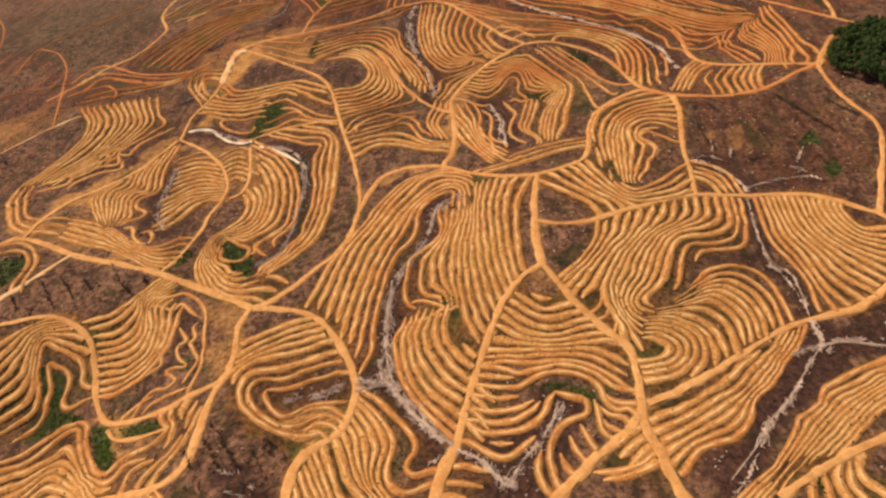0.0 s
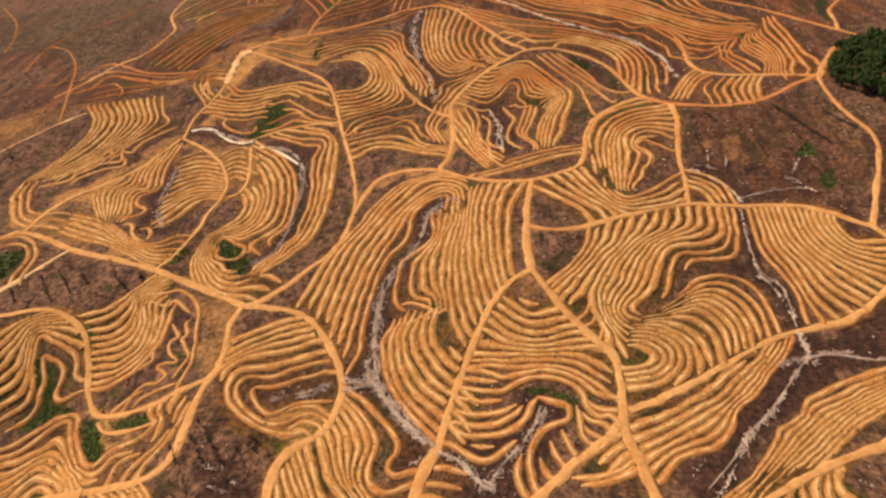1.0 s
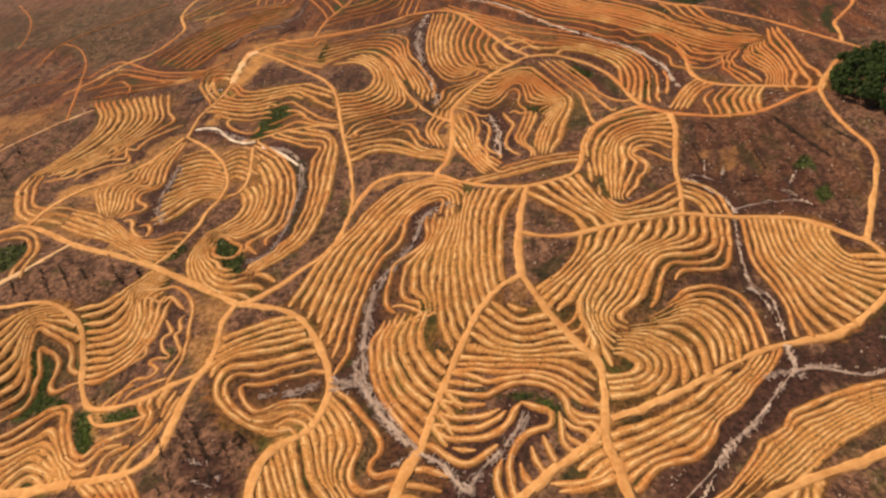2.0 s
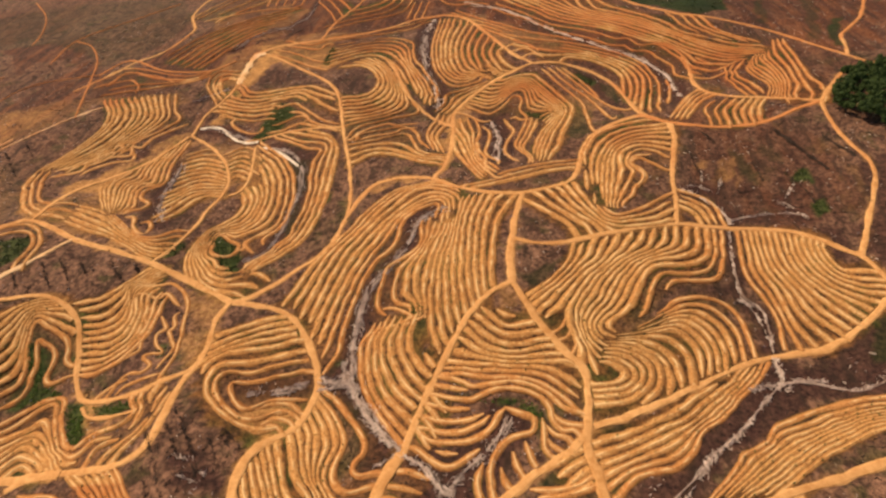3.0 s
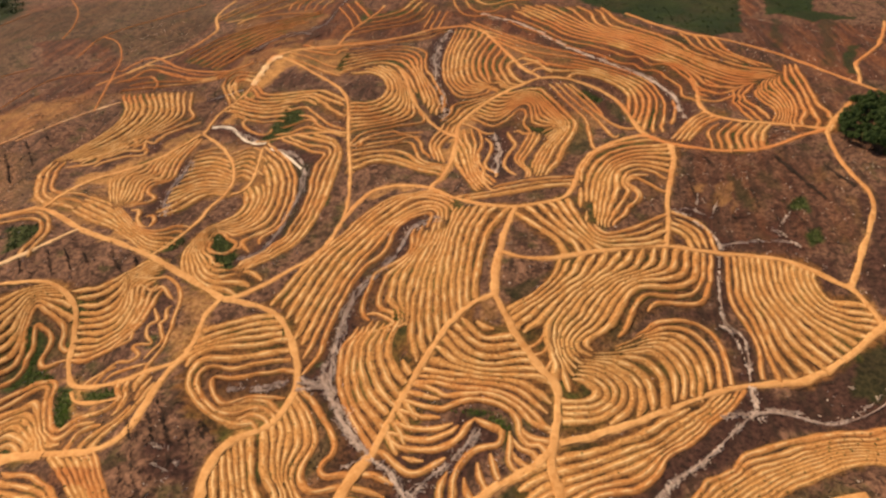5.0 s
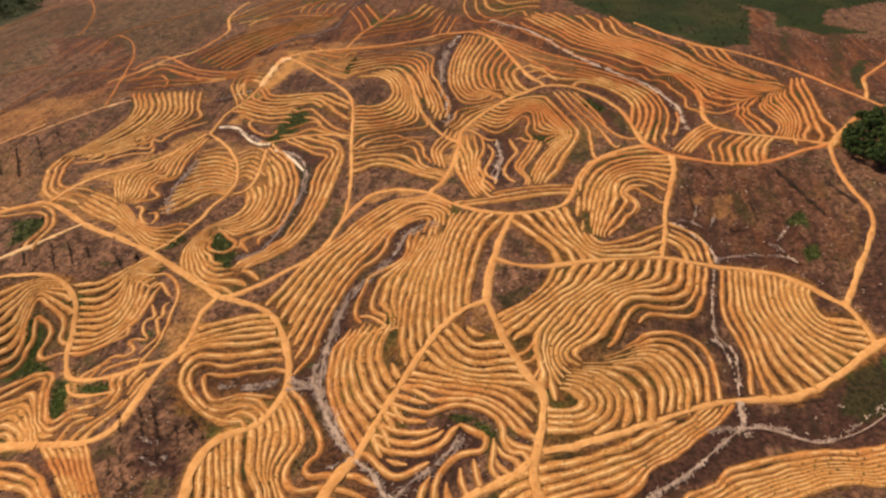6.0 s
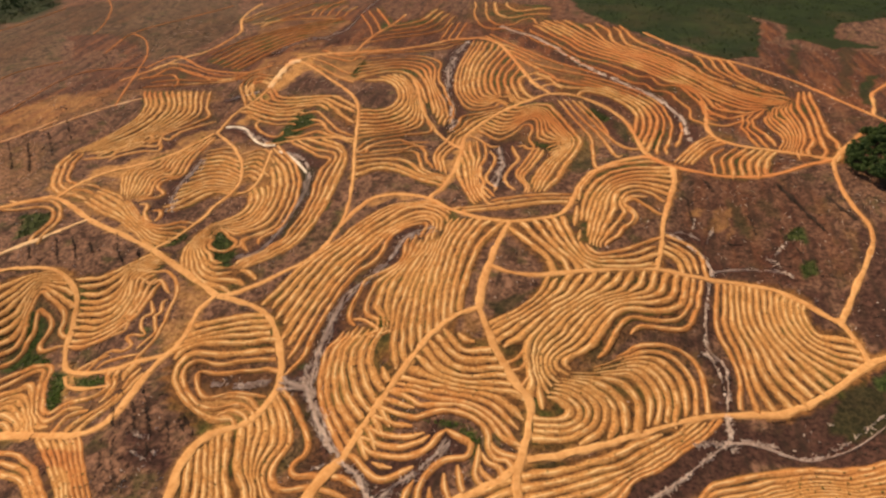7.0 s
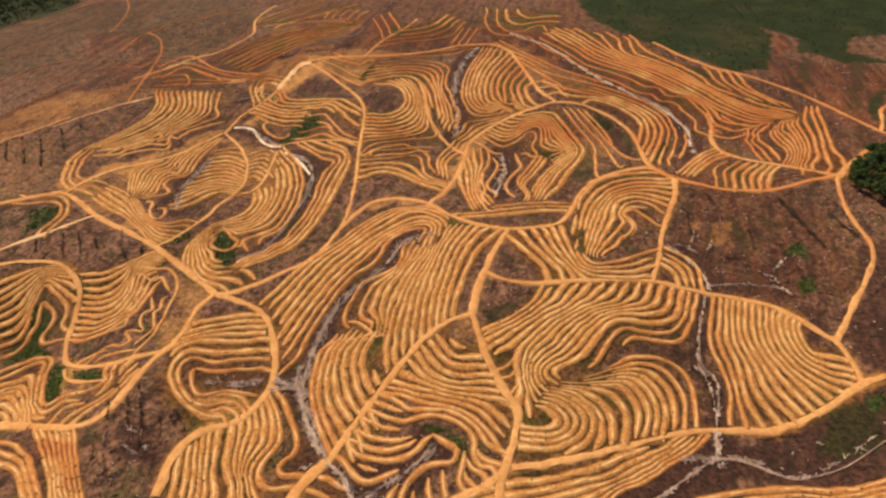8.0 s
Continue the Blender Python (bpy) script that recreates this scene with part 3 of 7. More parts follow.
        (1, [(-172.4, 371.4), (-151.3, 352.1), (-136.5, 331.9), (-128.8, 311.5), (-125.1, 289.9), (-125.6, 272.1), (-134, 263.4), (-139.6, 257.2), (-137.9, 248.1), (-143.6, 245.8)]),
        (2, [(-173.9, 366.2), (-153.1, 346.2), (-139.5, 325.4), (-133.2, 305.7), (-131, 284.3), (-136.1, 271.3), (-142.8, 265.1), (-152.6, 259.5), (-159.4, 264), (-165.9, 262.6), (-164, 248.3), (-161.8, 239), (-153.5, 234.1), (-149.6, 227.5)]),
        (4, [(-171.1, 355.3), (-155.5, 333.9), (-145.5, 312.9), (-141.9, 290.9), (-144.8, 275.6), (-153.6, 266.5), (-165.8, 266.6), (-167.6, 254.3), (-165.2, 238.4), (-157, 227.5), (-149.2, 218.9), (-137.1, 216.1), (-125.7, 223.2)]),
    ] + [
        (6, [(-161.4, 320.5), (-151.5, 306.9), (-148.5, 291.1), (-151.8, 277.4), (-163, 269.6), (-170.3, 263.3)]),
        (8, [(-162.4, 307.3), (-157.8, 297.5), (-158.4, 283.5), (-166.6, 273.2)]),
    ],
    "gully_bank": [
        (1, [(-149.9, 377.2), (-127.5, 361.2), (-114.3, 356.6), (-116.3, 340.2), (-113.3, 319.5), (-110.1, 300.3), (-110.4, 279.6), (-112.8, 271.1), (-112.3, 259.5), (-120.4, 248.4), (-121.7, 241.4), (-131.8, 233.5), (-131.3, 226.1)]),
        (2, [(-155.4, 385.8), (-135.5, 371.6), (-121.5, 368.6), (-110.4, 359.5), (-110.6, 332.6), (-106.5, 306), (-105.7, 279), (-108.7, 262.1), (-117.4, 246.6), (-128.6, 230.3)]),
        (3, [(-145.7, 387.9), (-125.2, 378.5), (-109.2, 369.3), (-105.3, 350.5), (-103.2, 321.7), (-101.6, 296.3), (-102.1, 274), (-106.7, 254.6), (-117.8, 239.2)]),
        (4, [(-130, 386.3), (-112.7, 377.2), (-101.7, 358.3), (-98.6, 328.1), (-96.7, 298.7), (-97.9, 272.3), (-103.9, 252.1), (-118.7, 233.6), (-131.2, 218.9)]),
    ],
    "spur_stack": [
        (9, [(-223.1, 478.9), (-215.3, 470.4), (-200.6, 469), (-183, 469.8), (-165.2, 469.4), (-149.4, 465.3), (-134.8, 453.8), (-124.6, 446.2)]),
        (8, [(-226.7, 475.8), (-216.3, 463.6), (-201.2, 462.3), (-180.9, 463.4), (-160.3, 463), (-142.2, 450.3), (-123.5, 438.2)]),
        (7, [(-230.2, 461.7), (-213.9, 456.7), (-196.4, 456.8), (-182.1, 457.9), (-161.8, 458.4), (-145.2, 445.2), (-130.9, 429.6), (-117.4, 418.5)]),
        (6, [(-232.3, 456.7), (-211.4, 450), (-194, 449.9), (-185.4, 453.9)]),
        (4.4, [(-224, 445.4), (-205.2, 441.1), (-186.3, 441)]),
        (3, [(-211.9, 433), (-198.3, 430), (-186.1, 430.7)]),
        (1.6, [(-204.4, 421.1), (-192.9, 415.8), (-185.5, 418.3)]),
    ],
    "hollow_lip": [
        (1, [(-172.8, 438.7), (-162.2, 441.3), (-149.1, 428.2), (-136.3, 414.8), (-124.6, 403.4), (-111.5, 396)]),
        (2, [(-163.7, 409), (-153.9, 415.6), (-144.6, 414), (-133.6, 402.1), (-120.9, 393.9), (-110, 390.5)]),
        (3, [(-158.4, 397), (-147.2, 403.4), (-131.8, 396.3), (-117.3, 389.9)]),
    ],
    "knoll": [
        (10, [(-120.2, 439.8), (-102.1, 441.2), (-91, 450.2), (-87.6, 467.1), (-92.2, 484.3), (-101.5, 499.3), (-114.8, 507.3), (-127.3, 504.3)]),
        (9, [(-117.4, 432.8), (-98.3, 435.7), (-86.7, 447), (-83.1, 465.9), (-87.9, 485), (-98.3, 502.6)]),
        (7, [(-112.9, 419.3), (-93.1, 423.8), (-78.4, 438.1), (-74.5, 459.3), (-81.6, 486.2), (-92.8, 509.2), (-107, 523.9)]),
        (5, [(-108.3, 407.1), (-88.2, 412.3), (-71.4, 427.5), (-66.1, 446.5), (-72.2, 470.6), (-82.9, 496.3)]),
        (3, [(-103.1, 392.5), (-92.6, 399.2), (-75.6, 410.8), (-62.2, 423.6), (-57.3, 436.4), (-62.3, 455.3)]),
        (2, [(-96.7, 376.6), (-90.9, 391.9), (-79.2, 400.1), (-66, 411.8), (-50.5, 421.4), (-45.5, 428.3)]),
    ],
    "knoll_east": [
        (0, [(-68.3, 568.1), (-62.7, 528.8), (-50.4, 502.4), (-41.4, 480.8), (-32.5, 464.3), (-33, 448.9)]),
        (1, [(-141.5, 561.1), (-113.7, 576.9), (-88.1, 577.5), (-72.3, 554.6), (-64.6, 518.1), (-53.3, 493.5), (-43.8, 473.3), (-36.8, 455.5)]),
        (3, [(-141.1, 539.2), (-114.9, 557.3), (-87.3, 552.6), (-69.7, 517.3), (-57.5, 486.9), (-47.3, 462.8)]),
        (5, [(-142.5, 508.9), (-125.3, 528.3), (-102.8, 535.5), (-79.9, 510.8), (-65.6, 482.6)]),
    ],
    "ledge": [
        (1, [(-89.3, 369.5), (-89.7, 378.8), (-71, 390.4), (-58.4, 398.7), (-49.2, 397.4), (-42.6, 389.4), (-38.8, 376.5), (-32.3, 368.4)]),
        (2, [(-91.3, 363.7), (-71.4, 374.2), (-53.2, 387.3), (-45.2, 379.7), (-37.4, 360), (-26.5, 351.7)]),
        (3, [(-89.2, 356.9), (-69.2, 365.9), (-53.3, 368), (-41.7, 358.8)]),
        (4, [(-85.3, 348.9), (-67.2, 358.7), (-49.8, 354.3), (-31.8, 345.1), (-22.6, 343.8)]),
        (5, [(-80.6, 341.1), (-71.7, 350.2), (-55.5, 349.9), (-35.3, 341.3), (-23.2, 336.3)]),
    ],
    "far_slope": [
        (1, [(-48.5, 649.5), (-47.8, 581.6), (-43.9, 529.2), (-36.9, 496.7), (-27.4, 477.5), (-17, 467.4), (-0.3, 469), (14, 474.4)]),
        (3, [(-38.1, 646.6), (-38.9, 579.8), (-35.2, 527.9), (-29.3, 498.1), (-18.1, 481.2), (-6.1, 477.2), (4.2, 482.2), (12.9, 477.3)]),
        (5, [(-22.4, 634.4), (-27.6, 577.1), (-25.2, 526), (-19.6, 499.9), (-10.8, 484.7), (-0.2, 485.2), (13.7, 481.7)]),
        (8, [(-2.2, 600.6), (-7.2, 561.8), (-7.2, 528.4), (-1.1, 501), (8.4, 484), (20.1, 477.3)]),
        (10, [(11.5, 565.7), (6.9, 539.7), (8, 516.6), (15.4, 494.1), (25.3, 478.8)]),
        (12, [(25.7, 530.3), (22.1, 519.1), (25.8, 502.3), (32.9, 487.5)]),
    ],
    "basin": [
        (1, [(3.3, 430.5), (16.1, 421.9), (25.6, 428.3), (34.9, 439.8), (40.7, 442.7), (43.8, 435.2), (41.6, 423.6)]),
        (2, [(2.8, 437.8), (15.7, 430.1), (24.3, 434.8), (32.3, 446.5), (39.6, 451.5), (46.1, 445.8), (48.1, 434.5), (48.7, 424), (59, 416.8), (68.3, 416.5)]),
        (4, [(3.7, 447.2), (15.1, 440.5), (27.3, 445.9), (35.5, 455.4), (44.4, 457.2), (51.9, 448.2), (55.3, 433.6), (63.8, 424.6), (71.1, 419.7)]),
        (6, [(6.7, 456.3), (19.7, 450.6), (29.5, 456.5), (39.3, 462.9), (49.4, 459.8), (57.8, 447.7), (65.8, 435), (73.6, 422.9), (74.6, 413.3), (69.7, 401.3), (60.7, 380.1), (55.1, 356.3), (53.6, 341.9)]),
    ] + [
        (8, [(13.9, 464.6), (26.8, 461.9), (39.2, 467.9), (51.8, 464.6), (61.7, 450.7), (71.5, 434.8), (79.5, 420.8), (77.5, 405.8), (70.1, 388.2), (63.2, 362.1), (57.6, 337.9)]),
        (9, [(54.3, 470.4), (66.6, 453), (78.1, 433.7), (85, 419.7), (82.3, 403.5), (75.1, 382.7), (69.8, 359.4), (61.7, 339.6)]),
    ],
    "basin_bank": [
        (1, [(43, 390.1), (39.6, 376.9), (37.6, 363.8), (41.2, 352.9), (47.1, 342.4), (46.7, 333.8)]),
        (3, [(53.3, 394.8), (47.9, 376.5), (43.7, 359.8), (46.3, 349.3)]),
    ],
    "basin_floor": [
        (1, [(5.4, 411.5), (8.7, 394), (6.8, 372.8), (10.8, 344.3), (19.7, 333.5), (23.2, 326.5)]),
        (3, [(-6.1, 403.3), (0.1, 384.5), (6.1, 350.1), (14.8, 324.1), (25.3, 311.5)]),
        (6, [(-8.6, 359.7), (3.4, 329.2), (12.7, 311)]),
    ],
    "basin_south": [
        (1, [(20.6, 311.9), (33.6, 320.5), (53.5, 329.1), (73.5, 333)]),
        (2, [(14.8, 304.6), (33.9, 313.7), (55.4, 323.9), (78, 328.8)]),
        (3, [(10.6, 298.5), (34, 307.2), (59.2, 318.1), (80, 324.1)]),
    ],
    "far_knob": [
        (1, [(-165.8, 624.5), (-148.6, 642.3), (-118.9, 665.2), (-96, 691.4), (-90.6, 720.9)]),
        (2, [(-169.5, 639.7), (-149.3, 656.6), (-122.2, 677.7), (-106.1, 702.5), (-100.9, 729.3)]),
        (4, [(-167, 677.7), (-148, 690), (-127.6, 712.6), (-119.1, 740.6)]),
    ],
    "crest_face": [
        (1, [(-23, 674.2), (17.9, 622), (56, 577.1), (91.7, 549.9)]),
        (4, [(7.9, 601.3), (43.9, 547.6), (78.9, 525.2)]),
    ],
    "crest_step": [
        (1, [(-160.5, 582.8), (-121.6, 599.6), (-81, 627), (-67.9, 649.5)]),
        (2, [(-164.3, 593.4), (-125, 611.2), (-90.4, 637.4), (-70.3, 657.4)]),
    ],
    "north_bank": [
        (1, [(8.9, 683.9), (26.7, 653.4), (49.4, 628.1), (67.4, 599.7), (84.1, 574.2), (110.6, 551.2), (127.8, 532.4), (143.1, 528.1), (149.5, 516.6), (159.8, 517), (170, 500.7), (178.1, 484.5), (177.1, 470.9), (182.8, 464.6)]),
        (2, [(19.1, 684.4), (43, 654.8), (61.9, 625.8), (79.3, 597.8), (101.7, 580.8), (122.5, 560.4), (137.1, 544.4), (147.7, 544.1), (156.1, 528), (171.4, 527.2), (179.5, 513.9), (187.9, 496.7), (189.1, 479.8)]),
        (3, [(25.4, 701.5), (42.8, 674.1), (62.3, 648.9), (77.2, 621.2), (97.2, 600.2), (118.9, 582.2), (139.1, 562.8), (157.8, 541.2), (176.4, 526.6), (188.6, 508.8), (193.5, 483.4)]),
        (5, [(29.9, 713.9), (56.1, 685), (87, 634.9), (115.2, 604.9), (140.6, 575.6), (163.8, 547.1), (186.2, 524.4), (202.4, 504.1), (220.5, 489), (237.5, 487.8)]),
    ] + [
        (7, [(56.3, 708.8), (88.2, 660.2), (116.5, 620), (142.4, 591.3), (166, 562.5), (188.3, 537.7), (209.1, 513.7), (229.7, 497.8), (249.9, 497.8)]),
        (9, [(89.9, 700), (109.4, 646.2), (133.6, 613.8), (153.5, 590.3), (176.4, 561.3), (198.5, 537.6), (219.4, 516), (240.9, 504.4), (256.7, 501.8)]),
        (11, [(122.4, 689.4), (127.9, 645.4), (145.6, 616.8), (168.9, 582.8), (190.4, 550.5), (212.2, 529.1), (233.6, 513.9), (253.7, 508), (260.6, 503.9)]),
        (12, [(128.1, 694.9), (139.4, 655.1), (157.3, 617.8), (175, 587.1), (196.5, 555.5), (218.2, 534.1), (239.7, 519.1), (261.1, 512.2)]),
    ],
    "vee": [
        (2, [(240.5, 477.1), (235.3, 469.9), (237.4, 451.2), (241.8, 437.3), (239.2, 424.8)]),
        (4, [(250.3, 494.3), (242.7, 480.3), (243.7, 465.1), (247.6, 447.6), (246.3, 431.5), (241.7, 419.6)]),
        (6, [(256.7, 497.1), (251.7, 486), (253.7, 466.1), (253.5, 444.8), (249.8, 428.2), (245.4, 418.4)]),
        (8, [(262.3, 500.1), (259.7, 488.6), (260.5, 466.4), (259.6, 446.4), (255.1, 427.9), (249.6, 416.3)]),
        (9, [(269.1, 505.6), (266.7, 489), (266.7, 468), (264.9, 448.2), (262.3, 430.6), (254.9, 416.2)]),
        (10, [(275.3, 508.8), (274.8, 492.9), (273.6, 473), (270.5, 451), (268, 430.4), (268.3, 416.1)]),
        (11, [(281.1, 512.2), (280.7, 490), (278.5, 469.2), (276.7, 445.5), (279.2, 430.4)]),
    ],
    "north_shelf": [
        (1, [(25.7, 579.2), (54.9, 553.6), (82.5, 541.5), (108.8, 529.3), (133.8, 514.6), (151.9, 495.7), (158.8, 475), (160.3, 449.4), (152.2, 413.5)]),
        (3, [(43.6, 543.6), (70.9, 527.6), (102.5, 516.6), (127.4, 503.2), (143.4, 487.5), (149.2, 468.3), (146.6, 444.3), (142, 426.2)]),
        (5, [(72.9, 504.8), (96.6, 508.1), (119.2, 498), (133.1, 485), (137.6, 468.2), (137.3, 451), (134.2, 434.4)]),
        (6, [(80.3, 493.8), (88.5, 503.1), (111.4, 496.8), (125.5, 484.2), (132.3, 472.9), (131.5, 458)]),
    ],
    "red_flank": [
        (1, [(-336.3, 567.2), (-328.1, 593.1), (-311.3, 619.6), (-291.9, 643.4), (-265.4, 671.5), (-242.4, 692.7)]),
        (3, [(-320.8, 547), (-312.1, 577.6), (-297.1, 606.8), (-280.3, 635.3), (-252.1, 658.8)]),
        (5, [(-300.8, 537.2), (-294.4, 565.1), (-282.8, 593.1), (-267.5, 624.2)]),
        (7, [(-284.9, 533.8), (-277.9, 561.4), (-268.8, 587), (-257, 609.3)]),
    ],
    "red_ledge": [
        (1, [(-352.4, 679.4), (-335.3, 729.5), (-320.7, 773.7)]),
        (3, [(-319.9, 665.8), (-293.6, 714.7), (-263, 763.3)]),
    ],
    "red_rows": [
        (1, [(-344.2, 458.8), (-319.3, 471.4), (-284.4, 490.7), (-268.4, 504.2)]),
        (3, [(-367.8, 483.1), (-361.7, 512.8), (-321.6, 495.8), (-287.3, 495.7), (-271.2, 509.3)]),
    ],
    "brow": [
        (1, [(-221.5, 550.9), (-197.2, 537.3), (-172.7, 518), (-152.7, 503)]),
        (2, [(-220.5, 564.4), (-192, 549.3), (-165.5, 526.2)]),
        (3, [(-210.8, 574.4), (-185.7, 563.9), (-168.8, 559), (-166.3, 572.3)]),
        (4, [(-198.9, 579.8), (-181.2, 573.5), (-170.2, 580.9)]),
    ],
    "west_green": [
        (1, [(-305.4, 242.8), (-294.9, 248.3), (-283.6, 246.2), (-274.1, 235.9), (-272.2, 226)]),
        (2, [(-312.6, 251.1), (-299.1, 256), (-283.1, 251.8), (-270, 236.3), (-267.6, 223.5)]),
    ],
    "small_knoll": [
        (1, [(-249.1, 460.2), (-265.2, 485.8), (-264.4, 512.9), (-245.9, 512.8)]),
        (3, [(-244.7, 470.8), (-253.1, 486.6), (-251.8, 498.2), (-239.6, 494.8)]),
    ],
    "far_toe": [
        (1, [(-25, 440.6), (-22.8, 455.8), (-10.2, 460.6), (10.1, 467.6)]),
        (3, [(-15.8, 438.9), (-7, 451.1), (5.4, 459.6)]),
    ],
    "ledge_east": [
        (1, [(-27.7, 368.6), (-33.3, 384), (-34.1, 400), (-29.7, 416.1)]),
        (3, [(-20, 364.8), (-26.1, 384), (-24.2, 399.7), (-20.8, 408.5)]),
    ],
    "vee_left": [
        (1, [(216.3, 445.5), (217.2, 432.9), (219.5, 422.8)]),
        (2, [(222.6, 459.3), (218.5, 452), (222.8, 437.6), (224.9, 424.2)]),
        (3, [(236.6, 484.5), (227.1, 467.7), (223.5, 459.2), (228.7, 443.4), (232.5, 427.6)]),
    ],
    "north_teeth": [
        (1, [(196.9, 578.7), (200.1, 561.1), (209.6, 547.6), (222, 532.9)]),
        (2, [(206.7, 576.3), (208.9, 560.5), (218.1, 546.2), (233.5, 530.5)]),
        (3, [(216.6, 572), (219, 557.9), (228.2, 545.1), (243.6, 530.5)]),
        (4, [(225.9, 565.7), (228.5, 553.4), (239.8, 539.7), (256.2, 525.7)]),
    ],
    "ridge_tip": [
        (1, [(-333.5, 330.6), (-330.2, 317.5), (-315.6, 294.7), (-303.8, 286.4), (-290.9, 287.2)]),
        (2, [(-338.9, 329.6), (-334.6, 314.2), (-318.8, 290.5), (-302.3, 277.1), (-286.4, 278.2)]),
        (3, [(-343.1, 327.1), (-339.7, 311.8), (-323.7, 288.9), (-304.6, 272.1), (-286, 269.2)]),
    ],
    "centre_upper": [
        (1, [(-21.7, 254.5), (-20.1, 242.9), (-24.2, 236.5), (-31.3, 230), (-38.6, 225.1), (-39.4, 217.8), (-40.6, 209.5), (-41.5, 201.6), (-39.2, 194.4)]),
        (2, [(-27.3, 226.7), (-31, 221.8), (-32, 213.4), (-32, 203.2), (-27.6, 196.8), (-19.8, 192.7)]),
        (3, [(-21, 231.8), (-24.6, 225.4), (-25.7, 216.8), (-24.5, 202.2)]),
        (4, [(-16, 238.4), (-19.3, 226.9), (-20.8, 218.2), (-20, 207.6), (-16.5, 199.1)]),
        (5, [(-9.8, 245.2), (-12.6, 228.3), (-14.7, 215.2), (-14.1, 202.7), (-11.9, 191), (-11.4, 176.6), (-8.1, 164.7)]),
        (7, [(-1.2, 269.6), (-3, 247.1), (-5.6, 232.2), (-6.9, 214.2), (-5.3, 193.9), (-2.3, 177.5), (1.5, 168.9)]),
        (9, [(4.9, 280.5), (1.7, 257.7), (0.8, 236.5), (1.2, 217.7), (2.8, 200.9), (5.5, 183.9)]),
    ] + [
        (11, [(13.4, 280.2), (9.3, 260.1), (9, 241), (9.4, 221.6), (10.7, 204.3), (13.5, 190.7)]),
        (13, [(24.4, 282.6), (20.2, 268.7), (17.6, 251.3), (17.3, 230.7), (18.4, 210.3), (20.4, 197)]),
        (14, [(35.3, 284.1), (28.4, 269.9), (24.3, 254), (23, 235.6), (22.5, 216.8), (23.7, 203.3)]),
    ],
    "knob_west": [
        (1, [(-200.8, 700.4), (-186.5, 676.9), (-174.6, 650.6)]),
        (2, [(-197.8, 719.5), (-181.3, 691.2), (-170.1, 668.5)]),
        (3, [(-190.8, 732.5), (-174.4, 705.9), (-164.5, 689)]),
    ],
    "east_lobe": [
        (1, [(94.2, 183.5), (101.5, 188), (108.8, 193.6), (117.7, 202.4), (126.2, 208.2), (135.6, 209.7), (145.9, 208.4), (152.2, 203.1), (155.1, 193.6), (155.2, 183.4), (154.9, 175)]),
        (2, [(118.5, 198.5), (130, 204.4), (140.2, 202.7), (147.5, 196), (150.3, 186), (148.9, 172.5)]),
        (4, [(108, 188.5), (116.1, 193.4), (125.6, 196.8), (135, 192.3), (139.4, 183.7), (140, 174.4), (138.7, 166)]),
        (6, [(98.3, 181.4), (107.6, 185.9), (118.4, 189.6), (126.5, 186.4), (131.3, 178), (130.9, 167.9), (129, 160.1)]),
        (8, [(87.7, 176.8), (97.9, 178.6), (109.5, 180.3), (117.8, 175.6), (121.2, 167.9), (119.7, 154.6)]),
        (9.5, [(83.8, 174.4), (91.1, 175), (99.9, 173.4), (107.7, 169.4), (111.6, 161.2), (109.8, 148.3)]),
    ] + [
        (11, [(83.5, 171.6), (90.7, 171.5), (99.2, 168.6), (104.3, 164.2), (104.3, 155.1), (98.6, 144.9)]),
        (12.5, [(82, 168.3), (88.6, 167.8), (95.2, 164.3), (98.4, 159.9), (96.9, 152.3), (90.9, 145.6), (82.1, 141.1), (71.9, 140.3)]),
        (14, [(79.9, 164.1), (86.3, 162.8), (91.1, 159.6), (92.4, 155.7), (89.5, 150.3), (82.8, 146.9), (71.7, 144.9)]),
        (15.4, [(78.3, 159), (83.1, 158.1), (85.5, 155.9), (82.7, 152.4), (77.9, 149.9), (72.1, 149.5)]),
    ],
    "north_head": [
        (1, [(-65.2, 774), (-62.2, 744.8), (-50.5, 716), (-33.9, 701.8), (-13.8, 700.5), (2.4, 693.9), (12.6, 678.8)]),
        (2, [(-51.2, 774.2), (-44.1, 739.5), (-28.4, 714.6), (-7.9, 711.8), (1.6, 725), (15.4, 731.1), (21.6, 714.9)]),
        (3, [(-38.9, 774.2), (-30.8, 746.3), (-13.8, 734), (3.7, 742), (21.5, 746.8)]),
        (4, [(-21.9, 774), (-5.1, 756.6), (20.2, 766.3)]),
    ],
    "gully_foot": [
        (1, [(-244.1, 275.6), (-227.6, 261.9), (-214.1, 253.2), (-202.1, 252.3), (-195, 260.8)]),
        (3, [(-265.3, 281.4), (-252.8, 277.1), (-234, 262.9), (-214.1, 249.5), (-197.3, 244.2)]),
        (5, [(-259.8, 268.9), (-241.9, 261.2), (-221.4, 248.6), (-201.1, 237.7)]),
        (7, [(-248.8, 253.5), (-230.9, 248), (-207.7, 236.2)]),
    ],
}
